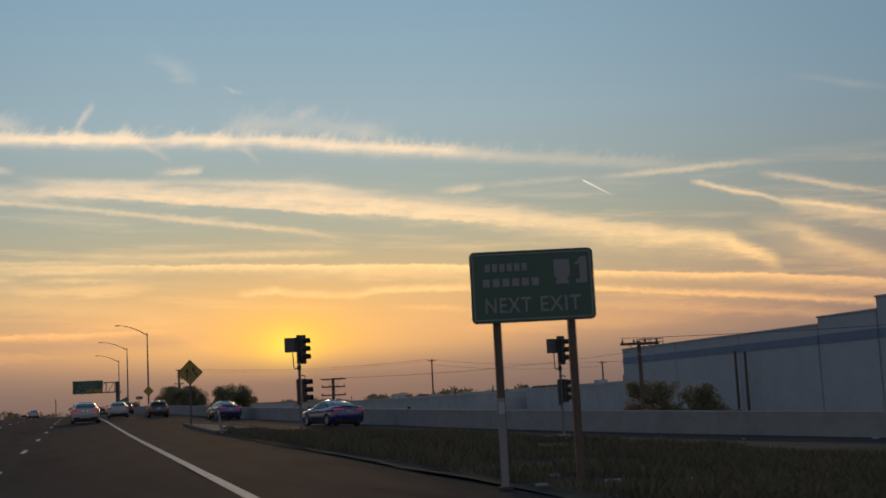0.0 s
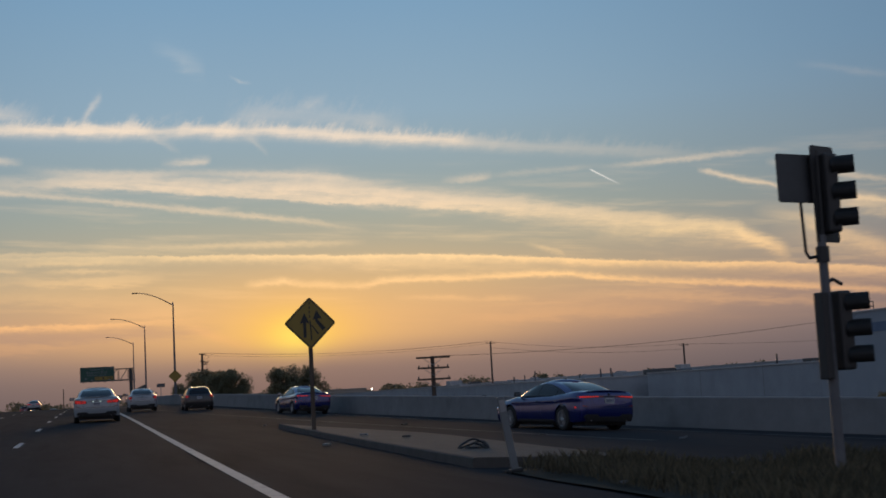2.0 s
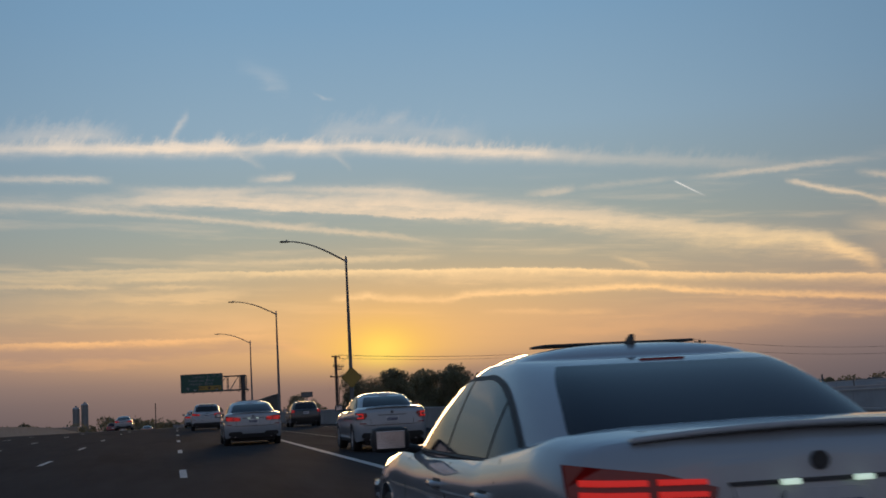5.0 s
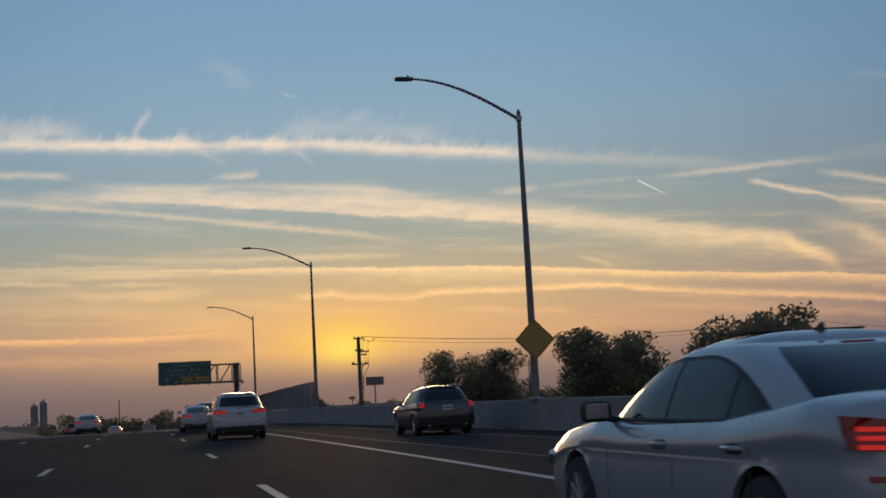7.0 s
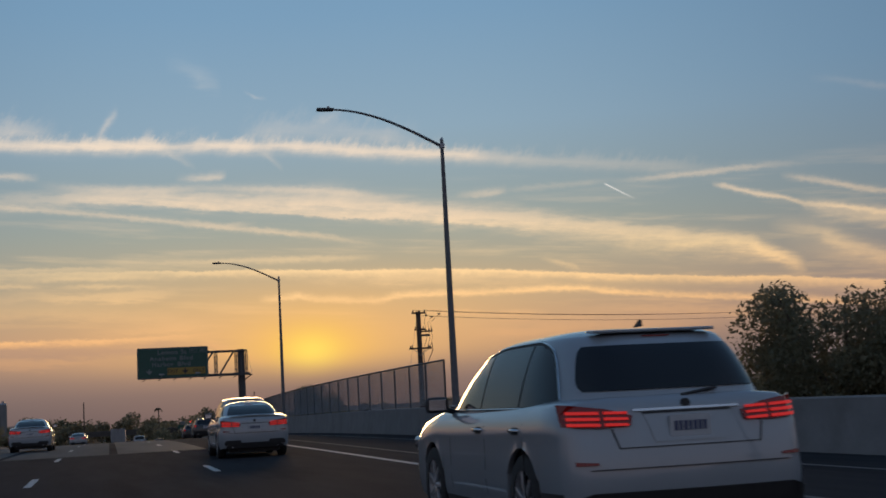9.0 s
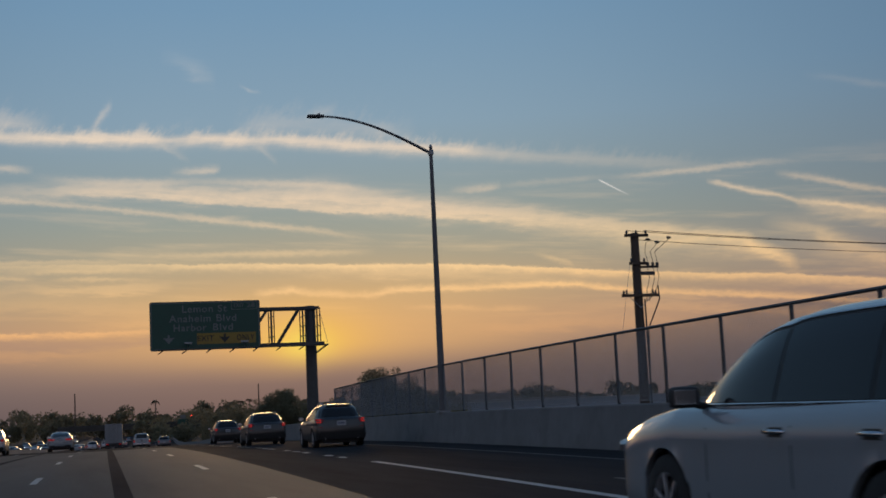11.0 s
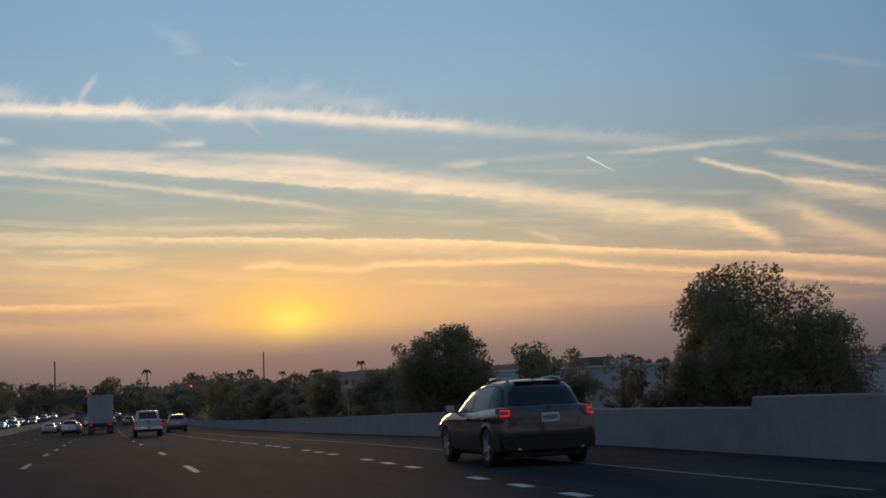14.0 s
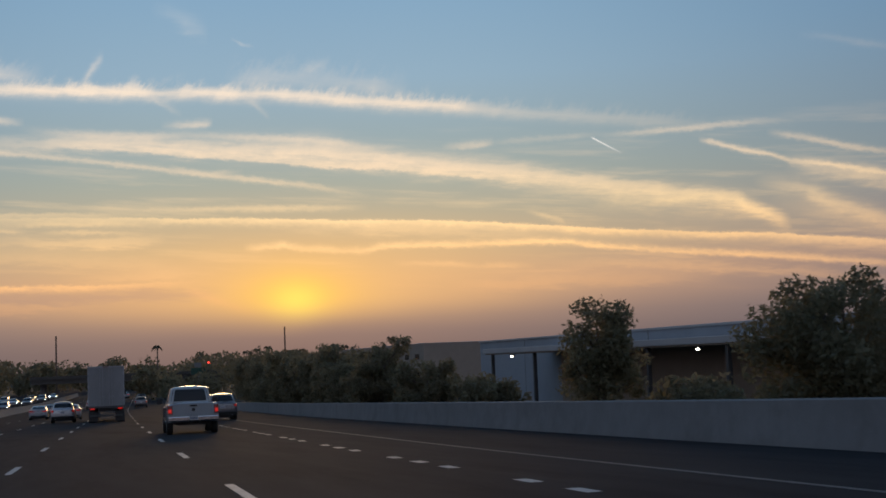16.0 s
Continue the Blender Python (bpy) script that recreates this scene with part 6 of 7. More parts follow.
def wheel_parts(R, wid, spokes, dark):
    key = (R, wid, spokes, dark)
    if key in WHEELS:
        return WHEELS[key]
    n = 28
    prof = [(R * .66, -wid / 2), (R * .9, -wid / 2), (R * .975, -wid * .42), (R, -wid * .3), (R, wid * .3), (R * .975, wid * .42), (R * .9, wid / 2), (R * .66, wid / 2)]
    verts, faces = [], []
    for k in range(n):
        a = k * math.tau / n
        verts += [(x, r * math.cos(a), r * math.sin(a)) for r, x in prof]
    m = len(prof)
    for k in range(n):
        for j in range(m - 1):
            faces.append((k * m + j, k * m + j + 1, ((k + 1) % n) * m + j + 1, ((k + 1) % n) * m + j))
    tyre = raw(verts, faces)
    rim = bmesh.new()
    add_tube(rim, [(-wid * .46, 0, 0), (-wid * .2, 0, 0)], [R * .68, R * .64], 28, False)
    for k in range(spokes):
        a = k * math.tau / spokes
        c = (wid * .40, math.cos(a) * R * .37, math.sin(a) * R * .37)
        add_box(rim, c, (0.03, R * 0.62, R * (0.55 / spokes)), rx=a, bevel=0.006)
    add_tube(rim, [(wid * .44, 0, 0), (wid * .30, 0, 0)], [R * .13, R * .15], 14)
    ring = bmesh.new()
    verts, faces = [], []
    for k in range(n):
        a = k * math.tau / n
        verts += [(x, r * math.cos(a), r * math.sin(a)) for r, x in ((R * .68, wid * .46), (R * .62, wid * .44), (R * .60, wid * .2), (R * .66, wid * .2))]
    for k in range(n):
        for j in range(4):
            faces.append((k * 4 + j, k * 4 + (j + 1) % 4, ((k + 1) % n) * 4 + (j + 1) % 4, ((k + 1) % n) * 4 + j))
    ring.free()
    lip = raw(verts, faces)
    disc = tube([(wid * .08, 0, 0), (wid * .02, 0, 0)], R * .6, 24)
    out = []
    for nm, b, mt in (("tyre", tyre, M["rubber"]), ("rim", rim, M["rim"]), ("rim_lip", lip, M["rim"]), ("brake_disc", disc, M["trim"])):
        me = bpy.data.meshes.new(nm)
        b.to_mesh(me)
        b.free()
        me.materials.append(mt)
        for p in me.polygons:
            p.use_smooth = True
        me.set_sharp_from_angle(angle=radians(35))
        out.append((nm, me))
    WHEELS[key] = out
    return out


def car(S, where, label, coat, group="freeway traffic", category="car", style="sedan", lights="wide", lit=True, doors=2, spokes=10, rails=False, glassy=True, lamp_h=None, brake=False, plate_z=None, head=False, mouth=True, sunroof=False):
    e = empty({"suv": "suv_car", "hatch": "hatchback_car"}.get(style, "sedan_car"), where, label, category, group)
    b = part("body", body_mesh(S), coat, e, "", 38)
    cb = part("cabin", cabin_mesh(S), coat, e, "", 38)
    yb, yrr, yrf, yf, zb, zr, wb, wr = S.cabin
    g = 0.012
    part("rear_window", patch(lambda f, v: S.end(f, v, -1, g), *((-.84, .84, .16, .92) if style == "sedan" else (-.84, .84, .24, .84)), 30, 12, -.84, .84, .05), M["glass"], cb, "dark tinted rear glass", 40)
    part("windscreen", patch(lambda f, v: S.end(f, v, 1, g), -.92, .92, .08, .92, 24, 8, -.86, .86), M["glass"], cb, "", 40)
    for s in (-1, 1):
        zlo = zb + 0.07 * (zr - zb)
        back, front, vmax = {"sedan": (.70, .88, .95), "suv": (.80, .88, .95), "hatch": (.86, .88, .95)}[style]
        c0, r0 = S.ring(.07)[:2]
        ya, yz = c0 - back * r0 + .02, c0 + front * r0 - .03
        span_ = yz - ya
        pil = {"sedan": (.20, .55), "suv": (.24, .59), "hatch": (.20, .57)}[style]
        edges = [ya, ya + span_ * pil[0], ya + span_ * pil[1], yz]

        def pane(y0, y1, off, lo=zlo, drop=0.0, n=18):
            verts, faces = [], []
            for j in range(n + 1):
                y = y0 + (y1 - y0) * j / n
                zt = max(lo + .004, S.pane_top(y, back, front, vmax) - drop)
                for i in range(7):
                    verts.append(tuple(S.flank(y, lo + (zt - lo) * i / 6, s, off)))
            for j in range(n):
                for i in range(6):
                    q = j * 7 + i
                    faces.append((q, q + 1, q + 8, q + 7))
            bm = raw(verts, faces)
            bmesh.ops.recalc_face_normals(bm, faces=bm.faces)
            return bm

        part("window_frame", pane(ya - .025, yz + .03, g - .004, zlo - .012, -.012, 40), M["trim"], cb, "black window surround", 40)
        for k in range(3):
            part("side_window", pane(edges[k] + (.018 if k else 0.0), edges[k + 1] - (.018 if k < 2 else 0.0), g, zlo, .012), M["glass"], cb, "tinted side glass", 40)
        rim_y = [ya + span_ * k / 30 for k in range(31)]
        line = [S.flank(y, zlo - .012, s, .014) for y in rim_y]
        if style == "suv":
            arch = [S.flank(y, S.pane_top(y, back, front, vmax) + .012, s, .010) for y in rim_y]
            part("window_trim", tube([tuple(v) for v in arch], 0.008, 6), M["chrome"], cb, "bright strip over the windows", 50)
        part("window_trim", tube([tuple(v) for v in line], 0.008, 6), M["chrome"] if style == "suv" else M["trim"], cb, "thin window line", 50)
    # wheels
    for a in S.axles:
        for s in (-1, 1):
            w = empty_part("wheel", e, (s * (S.W / 2 - 0.115), a, S.tyre), 0 if s > 0 else math.pi)
            for nm, me in wheel_parts(S.tyre, 0.215, spokes, 0):
                ob = new(nm, me)
                ob.parent = w
    # dark floor and arches
    zt = min(S.deck(S.axles[0]), S.deck(S.axles[1])) - 0.08
    part("underbody", box((0, S.L / 2 + .06, S.sill + 0.07), (S.W - 0.50, S.L - 0.34, 0.34), bevel=0.04), M["trim"], e, "dark underbody")
    # rear face
    zd = S.deck(0.1)
    zl = lamp_h or zd - 0.17
    hw = S.W / 2
    lamp = M["tail_red"] if lit else M["tail_dim"]
    if lights == "wide":
        for s in (-1, 1):
            o = [(s * (hw - .045), zl + .10), (s * (hw - .05), zl - .06), (s * (hw - .30), zl - .08), (s * (hw - .53), zl - .07), (s * (hw - .55), zl + .0), (s * (hw - .36), zl + .055)]
            tl = part("tail_lamp", rear_panel(S, o, 0.03, 0.004), M["tail_dim"], e, "red tail lamp")
            for i in range(3):
                z = zl + .035 - .042 * i
                part("light_bar", rear_panel(S, [(s * (hw - .075), z + .013), (s * (hw - .075), z - .010), (s * (hw - .30), z - .018), (s * (hw - .30), z + .003)], 0.012, 0.024), lamp, tl, "glowing red strip")
                part("light_bar", rear_panel(S, [(s * (hw - .335), z + .003), (s * (hw - .335), z - .018), (s * (hw - .51), z - .022), (s * (hw - .51), z - .004)], 0.012, 0.024), lamp, tl, "glowing red strip")
    elif lights == "strip":
        for s in (-1, 1):
            o = [(s * (hw - .03), zl + .03), (s * (hw - .03), zl - .03), (s * (hw - .75), zl - .005), (s * (hw - .75), zl + .035)]
            tl = part("tail_lamp", rear_panel(S, o, 0.02, 0.006), M["tail_dim"], e, "thin red tail lamp strip")
            part("light_bar", rear_panel(S, [(s * (hw - .05), zl + .018), (s * (hw - .06), zl - .02), (s * (hw - .6), zl + .004), (s * (hw - .6), zl + .024)], 0.012, 0.018), lamp, tl, "glowing red strip")
            part("marker_lamp", skin(S, 0.30, 0.36, zl - .30, zl - .26, s), lamp, e, "small red marker")
        part("light_bridge", rear_panel(S, [(-.2, zl + .03), (-.2, zl - .005), (.2, zl - .005), (.2, zl + .03)], 0.012, 0.01), M["trim"], e)
    elif lights == "block":
        for s in (-1, 1):
            o = [(s * (hw - .02), zl + .08), (s * (hw - .03), zl - .08), (s * (hw - .22), zl - .085), (s * (hw - .30), zl + .02), (s * (hw - .26), zl + .07)]
            tl = part("tail_lamp", rear_panel(S, o, 0.03, 0.004), M["tail_dim"], e, "red tail lamp")
            for z in (zl + .042, zl - .045):
                part("light_bar", rear_panel(S, [(s * (hw - .05), z + .014), (s * (hw - .05), z - .014), (s * (hw - .19), z - .014), (s * (hw - .19), z + .014)], 0.012, 0.022), lamp, tl, "glowing red strip")
            part("light_bar", rear_panel(S, [(s * (hw - .165), zl + .045), (s * (hw - .165), zl - .045), (s * (hw - .19), zl - .045), (s * (hw - .19), zl + .045)], 0.012, 0.022), lamp, tl, "glowing red strip")
    zp = plate_z or zl - .10
    ypl = S.rear_y(0, zp) - 0.006
    part("plate_recess", rear_panel(S, [(-.34, zp + .095), (.34, zp + .095), (.28, zp - .105), (-.28, zp - .105)], 0.012, 0.0005), coat, e)
    # thin black strip imitates shade under the upper edge of the plate recess
    part("plate_shade_line", rear_panel(S, [(-.35, zp + .112), (.35, zp + .112), (.345, zp + .098), (-.345, zp + .098)], 0.014, 0.005), M["trim"], e, "dark line painted as shade over the plate")
    if style == "suv":
        part("bright_strip", rear_panel(S, [(-.42, zp + .135), (.42, zp + .135), (.42, zp + .118), (-.42, zp + .118)], 0.014, 0.008), M["chrome"], e, "chrome strip between the lamps")
    np_ = part("number_plate", moved(plate(0.32, 0.155, 0.012, 0.015), pose(0, ypl - 0.010, zp, -4)), M["plate"], e, "pale number plate with dark bars")
    for k in range(7):
        part("plate_bar", box((-.115 + .038 * k, ypl - 0.02, zp), (0.024, 0.006, 0.07)), M["plate_bar"], np_)
    if brake:
        for s in (-1, 1):
            part("plate_lamp", box((s * .14, ypl - 0.02, zp + .105), (0.07, 0.02, 0.02), bevel=0.004), M["plate_lamp"], e, "small lit plate lamp")
    part("badge", moved(tube([(0, -0.012, 0), (0, 0.012, 0)], 0.034, 16), pose(0, S.rear_y(0, zl + .07) - 0.002, zl + .07)), M["trim"], e, "small round badge")
    zbp = S.sill + 0.13
    if mouth:
        for s in (-1, 1):
            part("bumper_vent", rear_panel(S, [(s * hw * .86, zbp + .03), (s * hw * .80, zbp + .085), (s * hw * .42, zbp + .085), (s * hw * .36, zbp + .0), (s * hw * .84, zbp - .04)], 0.03, 0.006), M["trim"], e, "black bumper vent")
        part("rear_diffuser", rear_panel(S, [(-hw * .50, zbp + .02), (hw * .50, zbp + .02), (hw * .80, zbp - .05), (hw * .80, zbp - .12), (-hw * .80, zbp - .12), (-hw * .80, zbp - .05)], 0.05, 0.008), M["trim"], e, "black lower bumper")
    else:
        part("rear_diffuser", rear_panel(S, [(-hw * .93, zbp + .06), (-hw * .80, zbp + .105), (hw * .80, zbp + .105), (hw * .93, zbp + .06), (hw * .90, zbp - .10), (-hw * .90, zbp - .10)], 0.05, 0.006), M["trim"], e, "black lower bumper")
        for s in (-1, 1):
            part("bumper_corner", skin(S, 0.22, S.axles[0] - S.tyre - .07, S.sill + .03, zbp + .10, s, .006, 4, 2), M["trim"], e, "black lower bumper corner")
    # thin black strip draws the shade of the bumper's crease
    part("bumper_crease", rear_panel(S, [(-hw * .80, zbp + .27), (hw * .80, zbp + .27), (hw * .80, zbp + .262), (-hw * .80, zbp + .262)], 0.006, 0.002), M["trim"], e)
    part("boot_seam", rear_panel(S, [(-hw * .56, zp - .135), (hw * .56, zp - .135), (hw * .56, zp - .142), (-hw * .56, zp - .142)], 0.004, 0.006, 0.05), M["trim"], e, "dark panel gap")
    for s in (-1, 1):
        part("boot_seam", rear_panel(S, [(s * hw * .56, zp - .14), (s * hw * .57, zp - .14), (s * hw * .61, zl - .09), (s * hw * .60, zl - .09)], 0.004, 0.006, 0.05), M["trim"], e, "dark panel gap")
        part("reflector", rear_panel(S, [(s * (hw - .1), zbp + .33), (s * (hw - .1), zbp + .30), (s * (hw - .26), zbp + .30), (s * (hw - .26), zbp + .318)], 0.008, 0.003), M["tail_dim"], e, "dark red reflector")
        part("exhaust_pipe", tube([(s * hw * .62, 0.05, S.sill + 0.07), (s * hw * .62, 0.3, S.sill + 0.07)], 0.038, 14), M["rim"], e, "", 40)
    part("third_brake_lamp", moved(plate(0.22, 0.010, 0.012, 0.004), Matrix.Translation(S.end(0, .955, -1, .012))), M["tail_dim"], cb, "thin upper brake lamp")
    if style == "sedan":
        lip = box((0, 0, 0), (S.W * .70, 0.10, 0.022), rx=-.22, bevel=0.008)
        bmesh.ops.subdivide_edges(lip, edges=[x for x in lip.edges if abs((x.verts[0].co - x.verts[1].co).x) > .5], cuts=10, use_grid_fill=True)
        for v in lip.verts:
            v.co.y += 0.05 * (v.co.x / (S.W * .35)) ** 2
            v.co.z -= 0.03 * (v.co.x / (S.W * .35)) ** 2
        part("lip_spoiler", moved(lip, pose(0, S.rear_y(0, zd) + 0.07, zd + 0.022)), coat, e, "slim boot spoiler")
    else:
        part("roof_spoiler", moved(box((0, 0, 0), (wr * 1.50, 0.16, 0.026), rx=.06, bevel=0.012), pose(0, yrr - .01, zr + .022)), coat if style == "suv" else M["trim"], e, "roof edge spoiler")
        part("rear_wiper", tube([(0.0, S.end(0, .14).y - .02, S.ring(.14)[3]), (0.30, S.end(.3, .22).y - .02, S.ring(.22)[3])], 0.012, 6), M["trim"], e)
    if sunroof:
        part("sunroof", moved(box((0, 0, 0), (wr * 1.35, 0.26, 0.014), rx=0, bevel=0.006), pose(0, (yrr + yrf) / 2 + .1, zr + .080)), M["trim"], e, "tilted dark sunroof panel")
    part("antenna_fin", moved(flat_shape([(-.06, 0), (.08, 0), (-.02, .045), (-.05, .055)], 0.022), pose(0, yrr + .22, zr + .06, 0, 0, 90)), M["trim"], e, "shark fin aerial")
    if rails:
        for s in (-1, 1):
            part("roof_rail", tube([(s * wr * .86, yrr + .12, zr + .03), (s * wr * .87, yrr + .26, zr + .085), (s * wr * .88, (yrr + yrf) / 2, zr + .10), (s * wr * .87, yrf - .22, zr + .08), (s * wr * .86, yrf - .08, zr + .03)], 0.022, 8), M["galv"], e, "grey roof rail", 50)
    # flanks
    ym = yb + (yf - yb) * .5
    for s in (-1, 1):
        ymr = S.ring(.07)[0] + .84 * S.ring(.07)[1] - .20
        shell = box((0, 0, 0), (0.23, 0.13, 0.15), bevel=0.05)
        for v in shell.verts:
            if v.co.y > 0:
                v.co.x *= 0.8
                v.co.z *= 0.8
        mr = part("wing_mirror", moved(shell, pose(s * (wb + 0.15), ymr, zb + .085)), M["trim"], e, "dark mirror housing", 60)
        part("mirror_glass", box((s * (wb + 0.155), ymr - .064, zb + .085), (0.165, 0.008, 0.10), bevel=0.002), M["chrome"], mr)
        part("mirror_stalk", tube([(s * (wb - .05), ymr + .03, zb + .01), (s * (wb + .08), ymr, zb + .04)], 0.026, 8), M["trim"], mr, "", 60)
        zh = S.sill + (S.deck(ym) - S.sill) * .77
        for yh in (ym + .12, ym - .92):
            # flat black patch paints in the shade of the hollow behind the handle
            part("handle_cup", skin(S, yh + .02, yh + .19, zh - .03, zh + .03, s, .003, 4, 2), M["trim"], e, "black patch for the shaded handle recess")
            hx = [S.half(y) * .985 for y in (yh, yh + .22)]
            part("door_handle", tube([(s * (hx[0] - .01), yh, zh), (s * (hx[0] + .03), yh + .03, zh + .004), (s * (hx[1] + .03), yh + .19, zh + .004), (s * (hx[1] - .01), yh + .22, zh)], [.012, .016, .016, .012], 8), M["chrome"] if style == "suv" else coat, e, "door handle", 60)
        for yd in (ym + .32 + .85, ym + .32 - .28, ym - 1.0):
            if yd < S.axles[1] - S.tyre - .08:
                part("door_gap", skin(S, yd, yd + .012, S.sill + .14, S.deck(yd) - .05, s, .001, 1, 6), M["trim"], e)
        part("sill_trim", skin(S, S.axles[0] + S.tyre + .08, S.axles[1] - S.tyre - .08, S.sill + .0, S.sill + .07, s, .006, 8, 2), M["trim"], e, "dark sill")
        part("crease", skin(S, S.axles[0] - .2, S.axles[1] + .1, zh - .075, zh - .06, s, .001, 14, 1, 0.02), coat, e)
        part("headlamp", moved(box((0, 0, 0), (0.34, 0.16, 0.13), rz=-s * .35, bevel=0.04), pose(s * (S.half(S.L - .2) - .16), S.L - .17, S.deck(S.L - .2) - .14)), M["headlamp"] if head else M["chrome"], e, "headlamp")
    part("grille", box((0, S.L - .02, S.sill + .32), (S.W * .5, 0.06, 0.2), bevel=0.02), M["trim"], e)
    return e


def empty_part(name, parent, loc, rz):
    """A hub that carries the pieces of a wheel."""
    bm = tube([(-0.03, 0, 0), (0.05, 0, 0)], 0.05, 12)
    ob = part(name, bm, M["rim"], parent)
    ob.location = loc
    ob.rotation_euler = (0, 0, rz)
    return ob


def on_road(x, y, toward=1):
    """A pose on the paving, nose along the lane; (x, y) is the middle of the rear bumper."""
    d = edge_x(y + 2.4) - edge_x(y - 2.4)
    p = math.degrees(math.atan2(surf(x, y + 4) - surf(x, y), 4))
    if toward > 0:
        return Matrix.Translation((x, y, surf(x, y))) @ pose(0, 0, 0, p, 0, -math.degrees(math.atan2(d, 4.8)))
    return Matrix.Translation((x, y, surf(x, y))) @ pose(0, 0, 0, -p, 0, 180 - math.degrees(math.atan2(d, 4.8)))


def on_ramp(x, y, rz):
    p = math.degrees(math.atan2(surf(x, y + 4) - surf(x, y), 4))
    r = math.degrees(math.atan2(surf(x - 1, y) - surf(x + 1, y), 2))
    return Matrix.Translation((x, y, surf(x, y))) @ pose(0, 0, 0, p, r, rz)


SEDAN = Shape(4.91, 1.89, 1.46, [(0, 1.00), (.10, 1.05), (.55, 1.08), (1.0, 1.03), (1.5, .98), (3.0, .94), (3.6, .96), (4.3, .88), (4.91, .72)], (.46, 1.72, 2.5, 3.80, .92, 1.385, .865, .60), (1.02, 3.98), .335)
FASTBACK = Shape(4.97, 1.89, 1.47, [(0, 1.03), (.10, 1.08), (.50, 1.10), (1.0, 1.05), (1.6, 1.0), (3.0, .96), (3.7, .96), (4.4, .86), (4.97, .68)], (.30, 2.05, 2.45, 3.92, .95, 1.39, .86, .54), (1.03, 3.95), .345, n=4.2)
SMALL = Shape(4.65, 1.80, 1.44, [(0, .98), (.10, 1.04), (.6, 1.08), (1.2, 1.04), (2.8, .98), (3.4, .98), (4.1, .88), (4.65, .72)], (.50, 1.55, 2.4, 3.52, 1.0, 1.365, .78, .55), (.98, 3.68), .325)
SUV = Shape(4.98, 1.96, 1.71, [(0, 1.10), (.08, 1.14), (.5, 1.16), (3.2, 1.10), (3.75, 1.10), (4.4, 1.02), (4.98, .86)], (.16, .66, 2.60, 3.88, 1.07, 1.635, .905, .67), (1.08, 3.90), .375, sill=.25, n=4.4, rake=.14, crease=0.002)
HATCH = Shape(4.46, 1.78, 1.52, [(0, .97), (.08, 1.01), (.5, 1.02), (2.6, .95), (3.3, .96), (3.95, .88), (4.46, .74)], (.14, .62, 2.02, 3.42, .92, 1.41, .82, .57), (.92, 3.59), .33, sill=.25, n=4.8, rake=.10)
MIDSUV = Shape(4.6, 1.85, 1.68, [(0, 1.06), (.08, 1.10), (.5, 1.12), (2.9, 1.06), (3.4, 1.06), (4.0, .98), (4.6, .84)], (.14, .58, 2.3, 3.52, 1.08, 1.6, .84, .62), (.95, 3.6), .355, sill=.29, n=5.0)

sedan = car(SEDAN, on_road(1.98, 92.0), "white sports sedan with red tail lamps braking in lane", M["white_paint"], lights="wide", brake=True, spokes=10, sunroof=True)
fastback = car(FASTBACK, on_ramp(13.0, 102.0, 5), "deep blue fastback sedan with thin red light strip", M["blue_paint"], lights="strip", spokes=14, lamp_h=.93)
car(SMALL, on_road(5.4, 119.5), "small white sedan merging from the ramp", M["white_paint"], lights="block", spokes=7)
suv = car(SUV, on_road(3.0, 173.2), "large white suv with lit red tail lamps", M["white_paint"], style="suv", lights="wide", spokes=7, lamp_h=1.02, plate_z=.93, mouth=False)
hatch = car(HATCH, on_road(8.0, 266.2), "dark grey hatchback with roof rails in the merging lane", M["black_car"], style="hatch", lights="block", spokes=5, rails=True, lamp_h=.91, plate_z=.82, mouth=False)
copy_thing(sedan, on_road(2.85, 131.0))
copy_thing(suv, on_road(4.45, 211.2))
for x, y in ((9.15, 292.2), (8.3, 250.5), (8.3, 163.7), (8.8, 118.2)):
    copy_thing(hatch, on_road(x, y))
copy_thing(fastback, on_ramp(15.2, 69.2, 11))


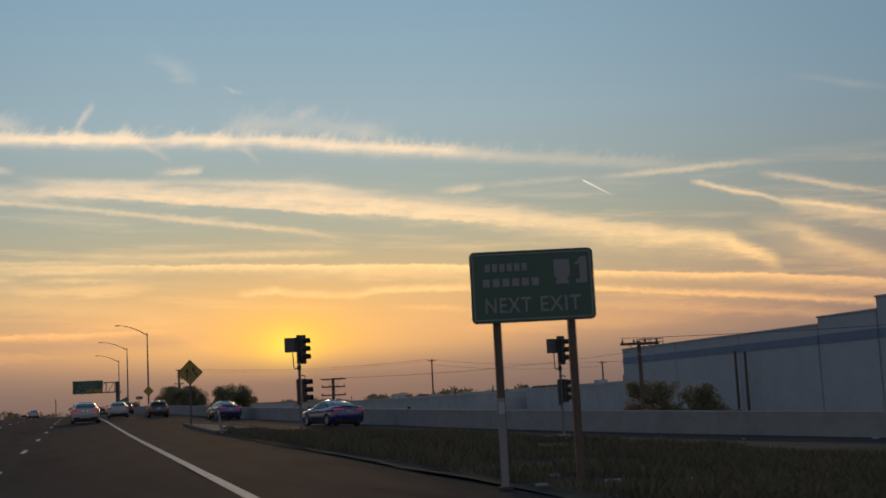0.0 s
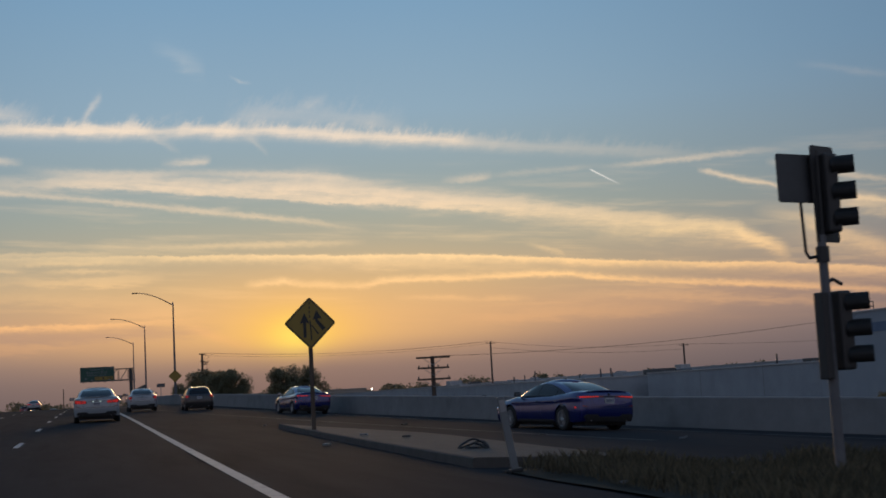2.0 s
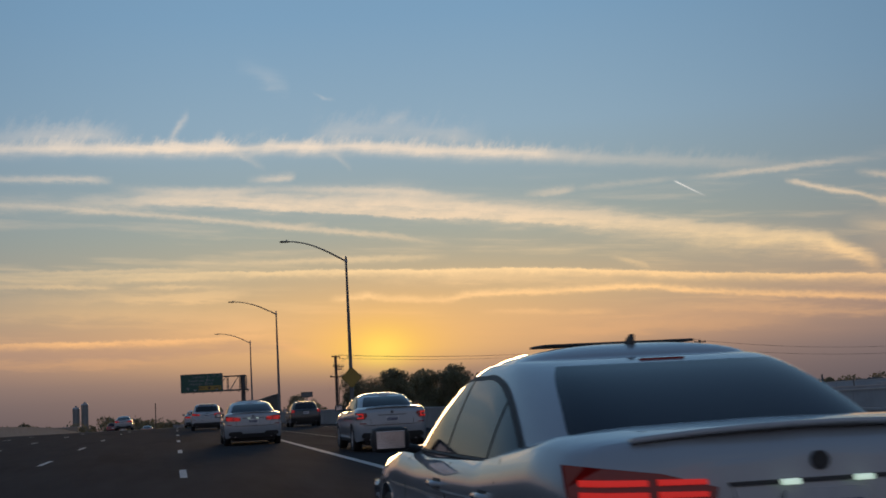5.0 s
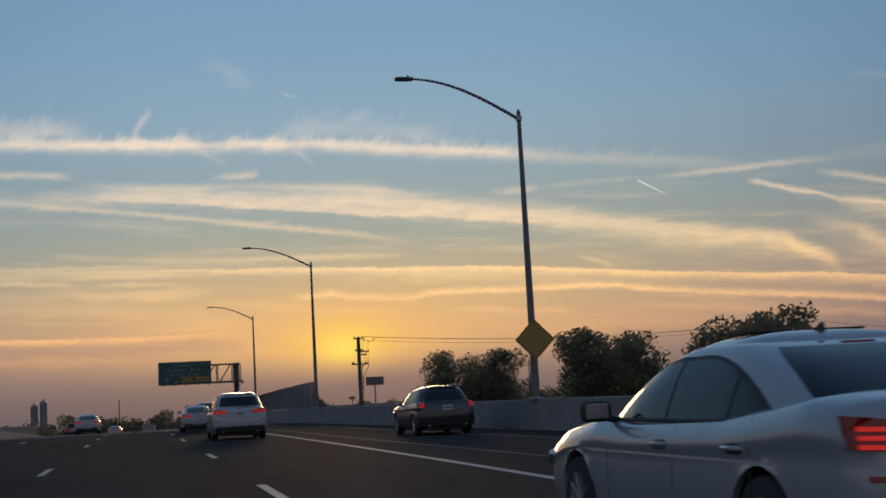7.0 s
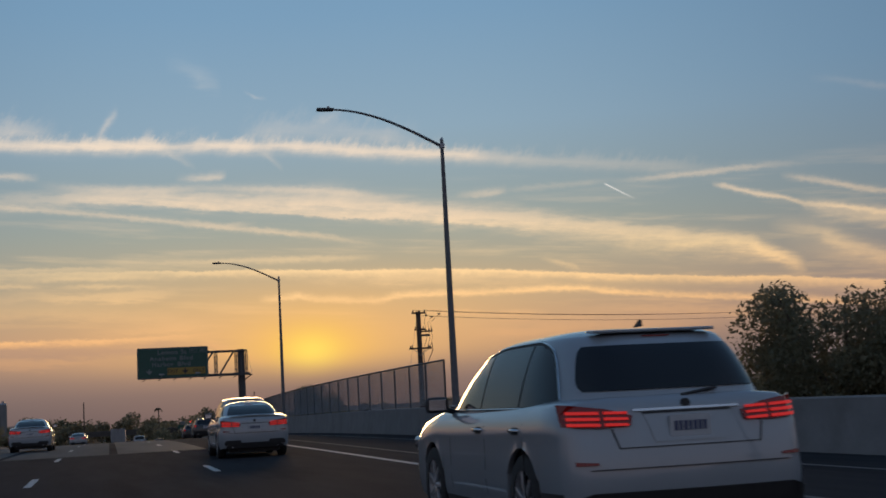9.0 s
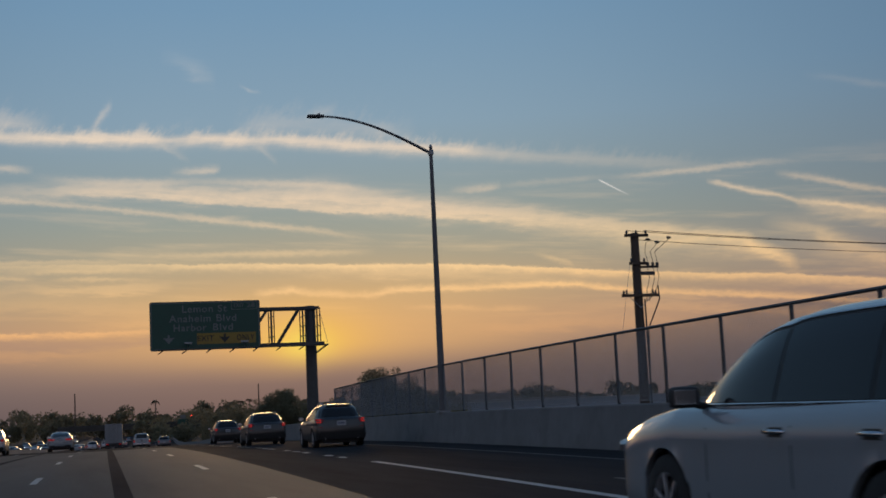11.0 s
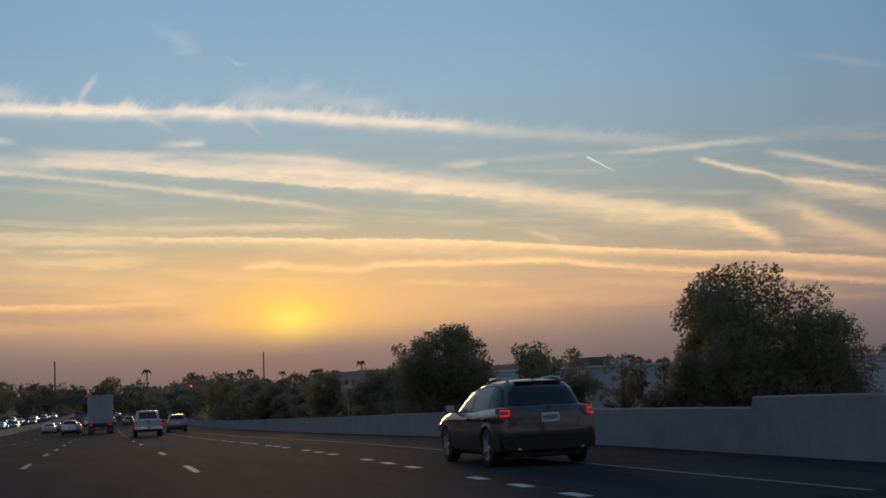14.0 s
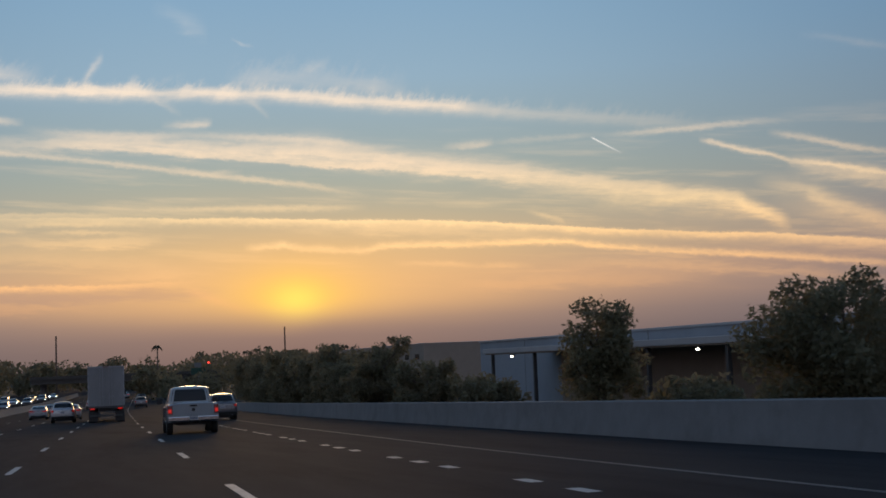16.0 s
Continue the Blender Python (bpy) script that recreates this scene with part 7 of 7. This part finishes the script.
def pickup(where, label, coat):
    S = Shape(5.7, 2.0, 1.92, [(0, 1.20), (.1, 1.22), (2.2, 1.22), (4.0, 1.18), (4.6, 1.18), (5.3, 1.12), (5.7, .95)], (2.15, 2.35, 3.6, 4.6, 1.18, 1.82, .90, .72), (1.2, 4.75), .39, sill=.45, n=5.5)
    e = empty("pickup_truck", where, label, "pickup truck", "freeway traffic")
    part("body", body_mesh(S), coat, e, "", 38)
    cb = part("cab", cabin_mesh(S), coat, e, "", 38)
    part("rear_window", patch(lambda f, v: S.end(f, v, -1, .006), -.86, .86, .16, .9, 12, 5), M["glass"], cb, "dark rear glass", 40)
    for s in (-1, 1):
        part("side_window", patch(lambda f, v: S.side(f, v, s, .006), -.75, -.05, .12, .88, 8, 5), M["glass"], cb, "", 40)
        part("side_window", patch(lambda f, v: S.side(f, v, s, .006), .02, .62, .12, .88, 8, 5), M["glass"], cb, "", 40)
        tl = part("tail_lamp", rear_panel(S, [(s * .975, 1.12), (s * .975, .78), (s * .80, .78), (s * .80, 1.12)], .04, .01, .05), M["tail_dim"], e, "upright red tail lamp")
        part("light_bar", rear_panel(S, [(s * .95, .98), (s * .95, .84), (s * .83, .84), (s * .83, .98)], .02, .035, .05), M["tail_red"], tl, "glowing red lens")
        part("wing_mirror", box((s * 1.14, 4.0, 1.32), (.24, .12, .24), bevel=.04), M["trim"], e)
    part("tailgate", box((0, -.012, .96), (1.56, .03, .46), bevel=.01), coat, e, "flat tailgate")
    part("tailgate_handle", box((0, -.04, 1.1), (.28, .02, .07), bevel=.01), M["trim"], e)
    part("badge", moved(tube([(0, -.035, 0), (0, -.02, 0)], .07, 14), pose(0, 0, .95)), M["trim"], e)
    part("rear_bumper", box((0, -.06, .6), (1.92, .18, .2), bevel=.04), M["chrome"], e, "dull chrome bumper")
    np_ = part("number_plate", moved(plate(.32, .155, .012, .015), pose(0, -.16, .62)), M["plate"], e)
    for k in range(7):
        part("plate_bar", box((-.115 + .038 * k, -.17, .62), (.024, .006, .07)), M["plate_bar"], np_)
    part("underbody", box((0, 2.8, .5), (1.3, 5.0, .3), bevel=.03), M["trim"], e)
    part("bed_liner", box((0, 1.12, 1.21), (1.5, 1.9, .06), bevel=.01), M["trim"], e, "dark load bed")
    for a in S.axles:
        for s in (-1, 1):
            w = empty_part("wheel", e, (s * .87, a, S.tyre), 0 if s > 0 else math.pi)
            for nm, me in wheel_parts(S.tyre, .25, 6, 0):
                ob = new(nm, me)
                ob.parent = w
    return e


def box_trailer(where, label):
    e = empty("semi_trailer", where, label, "truck", "freeway traffic")
    W, H0, H1, L = 2.58, 1.12, 4.05, 14.6
    part("box", box((0, L / 2, (H0 + H1) / 2), (W, L, H1 - H0), bevel=.03), M["trailer"], e, "long grey cargo box")
    for s in (-1, 1):
        d = part("door", box((s * W / 4, -.02, (H0 + H1) / 2 - .02), (W / 2 - .07, .05, H1 - H0 - .18), bevel=.01), M["trailer"], e, "worn rear door")
        for x in (.22, .42):
            part("lock_rod", tube([(s * x, -.065, H0 + .1), (s * x, -.065, H1 - .18)], .018, 8), M["galv"], d)
            part("rod_handle", box((s * x + .06, -.085, H0 + .75), (.2, .025, .04)), M["galv"], d)
        for z in (H0 + .4, (H0 + H1) / 2, H1 - .5):
            part("hinge", box((s * (W / 2 - .06), -.05, z), (.1, .04, .12), bevel=.01), M["galv"], d)
        part("corner_post", box((s * (W / 2 - .02), -.02, (H0 + H1) / 2), (.06, .09, H1 - H0), bevel=.01), M["galv"], e)
        tl = part("tail_lamp", box((s * .98, -.03, H0 - .12), (.42, .06, .13), bevel=.02), M["tail_dim"], e)
        part("light_bar", box((s * .98, -.064, H0 - .12), (.30, .012, .08), bevel=.004), M["tail_red"], tl, "glowing red lens")
        part("mud_flap", box((s * .92, .25, .45), (.62, .03, .7), bevel=.005), M["trim"], e, "black mud flap")
        part("bumper_leg", box((s * .5, .02, .72), (.08, .08, .7)), M["dark_steel"], e)
    part("top_rail", box((0, -.02, H1 - .02), (W, .1, .1), bevel=.01), M["galv"], e)
    part("sill_rail", box((0, -.02, H0 + .0), (W, .1, .14), bevel=.01), M["dark_steel"], e)
    part("under_ride_bar", box((0, 0, .5), (2.3, .1, .12), bevel=.015), M["dark_steel"], e)
    part("marker_lamp", box((0, -.075, H1 - .03), (.4, .02, .04)), M["tail_dim"], e)
    part("chassis", box((0, L / 2, .95), (1.0, L - .5, .3), bevel=.02), M["dark_steel"], e)
    for a in (1.4, 2.7, 12.6, 15.8):
        for s in (-1, 1):
            w = empty_part("wheel", e, (s * 1.02, a, .5), 0 if s > 0 else math.pi)
            for nm, me in wheel_parts(.5, .5, 8, 0):
                ob = new(nm, me)
                ob.parent = w
    part("tractor_cab", box((0, 16.2, 2.0), (2.3, 2.6, 2.6), bevel=.15), M["grey_car"], e, "grey tractor cab ahead")
    for s in (-1, 1):
        part("cab_mirror", box((s * 1.42, 17.0, 2.3), (.2, .1, .5), bevel=.03), M["trim"], e)
        part("exhaust_stack", tube([(s * 1.2, 14.8, 1.2), (s * 1.2, 14.8, 4.2)], .07, 10), M["chrome"], e)
    return e


def lane(k, y):
    """The middle of a lane, counted from the right edge line."""
    return edge_x(y) - 3.6 * (k - 0.5)


pickup(on_road(7.35, 366.5), "white pickup truck with upright red tail lamps", M["white_paint"])
box_trailer(on_road(5.5, 413.5), "grey box trailer of a truck with worn doors")

silver = car(MIDSUV, on_road(lane(3, 421), 421), "silver suv in dense freeway traffic", M["silver_paint"], style="suv", lights="block", spokes=7, mouth=False)
dark = car(MIDSUV, on_road(11.9, 396), "dark suv ahead in the merging lane", M["grey_car"], style="suv", lights="block", spokes=7, mouth=False)
white = car(SMALL, on_road(lane(1, 198) - .3, 198), "white sedan ahead in the lane", M["white_paint"], lights="wide", spokes=7)
grey = car(SMALL, on_road(lane(2, 500), 500), "grey sedan far ahead in traffic", M["grey_car"], lights="block", spokes=7)
redc = car(HATCH, on_road(lane(4, 273), 273), "dark red hatchback in freeway traffic", M["red_car"], style="hatch", lights="block", spokes=7, mouth=False)
AHEAD = [(white, 3, 224), (white, 3, 305), (silver, 4, 290), (white, 3, 440), (white, 4, 452), (grey, 4, 476), (dark, 1, 512), (silver, 3, 520), (white, 2, 540),
         (dark, 1, 566), (grey, 3, 574), (silver, 1, 604), (white, 2, 620), (grey, 4, 628)]
for src, k, y in AHEAD:
    copy_thing(src, on_road(lane(k, y), y))
onc = car(SMALL, on_road(edge_x(470) - 24, 470, -1), "silver sedan coming the other way with headlights on", M["silver_paint"], lights="block", spokes=7, head=True)
onc2 = car(MIDSUV, on_road(edge_x(505) - 27.5, 505, -1), "dark suv coming the other way with headlights on", M["grey_car"], style="suv", lights="block", spokes=7, head=True, mouth=False)
for i, (k, y) in enumerate([(0, 540), (1, 552), (2, 530), (0, 585), (1, 596), (2, 575), (0, 622), (1, 640), (3, 560), (2, 615), (0, 660), (1, 505), (3, 610), (2, 486)]):
    copy_thing(onc if i % 3 else onc2, on_road(edge_x(y) - 23.5 - 3.6 * k, y, -1))
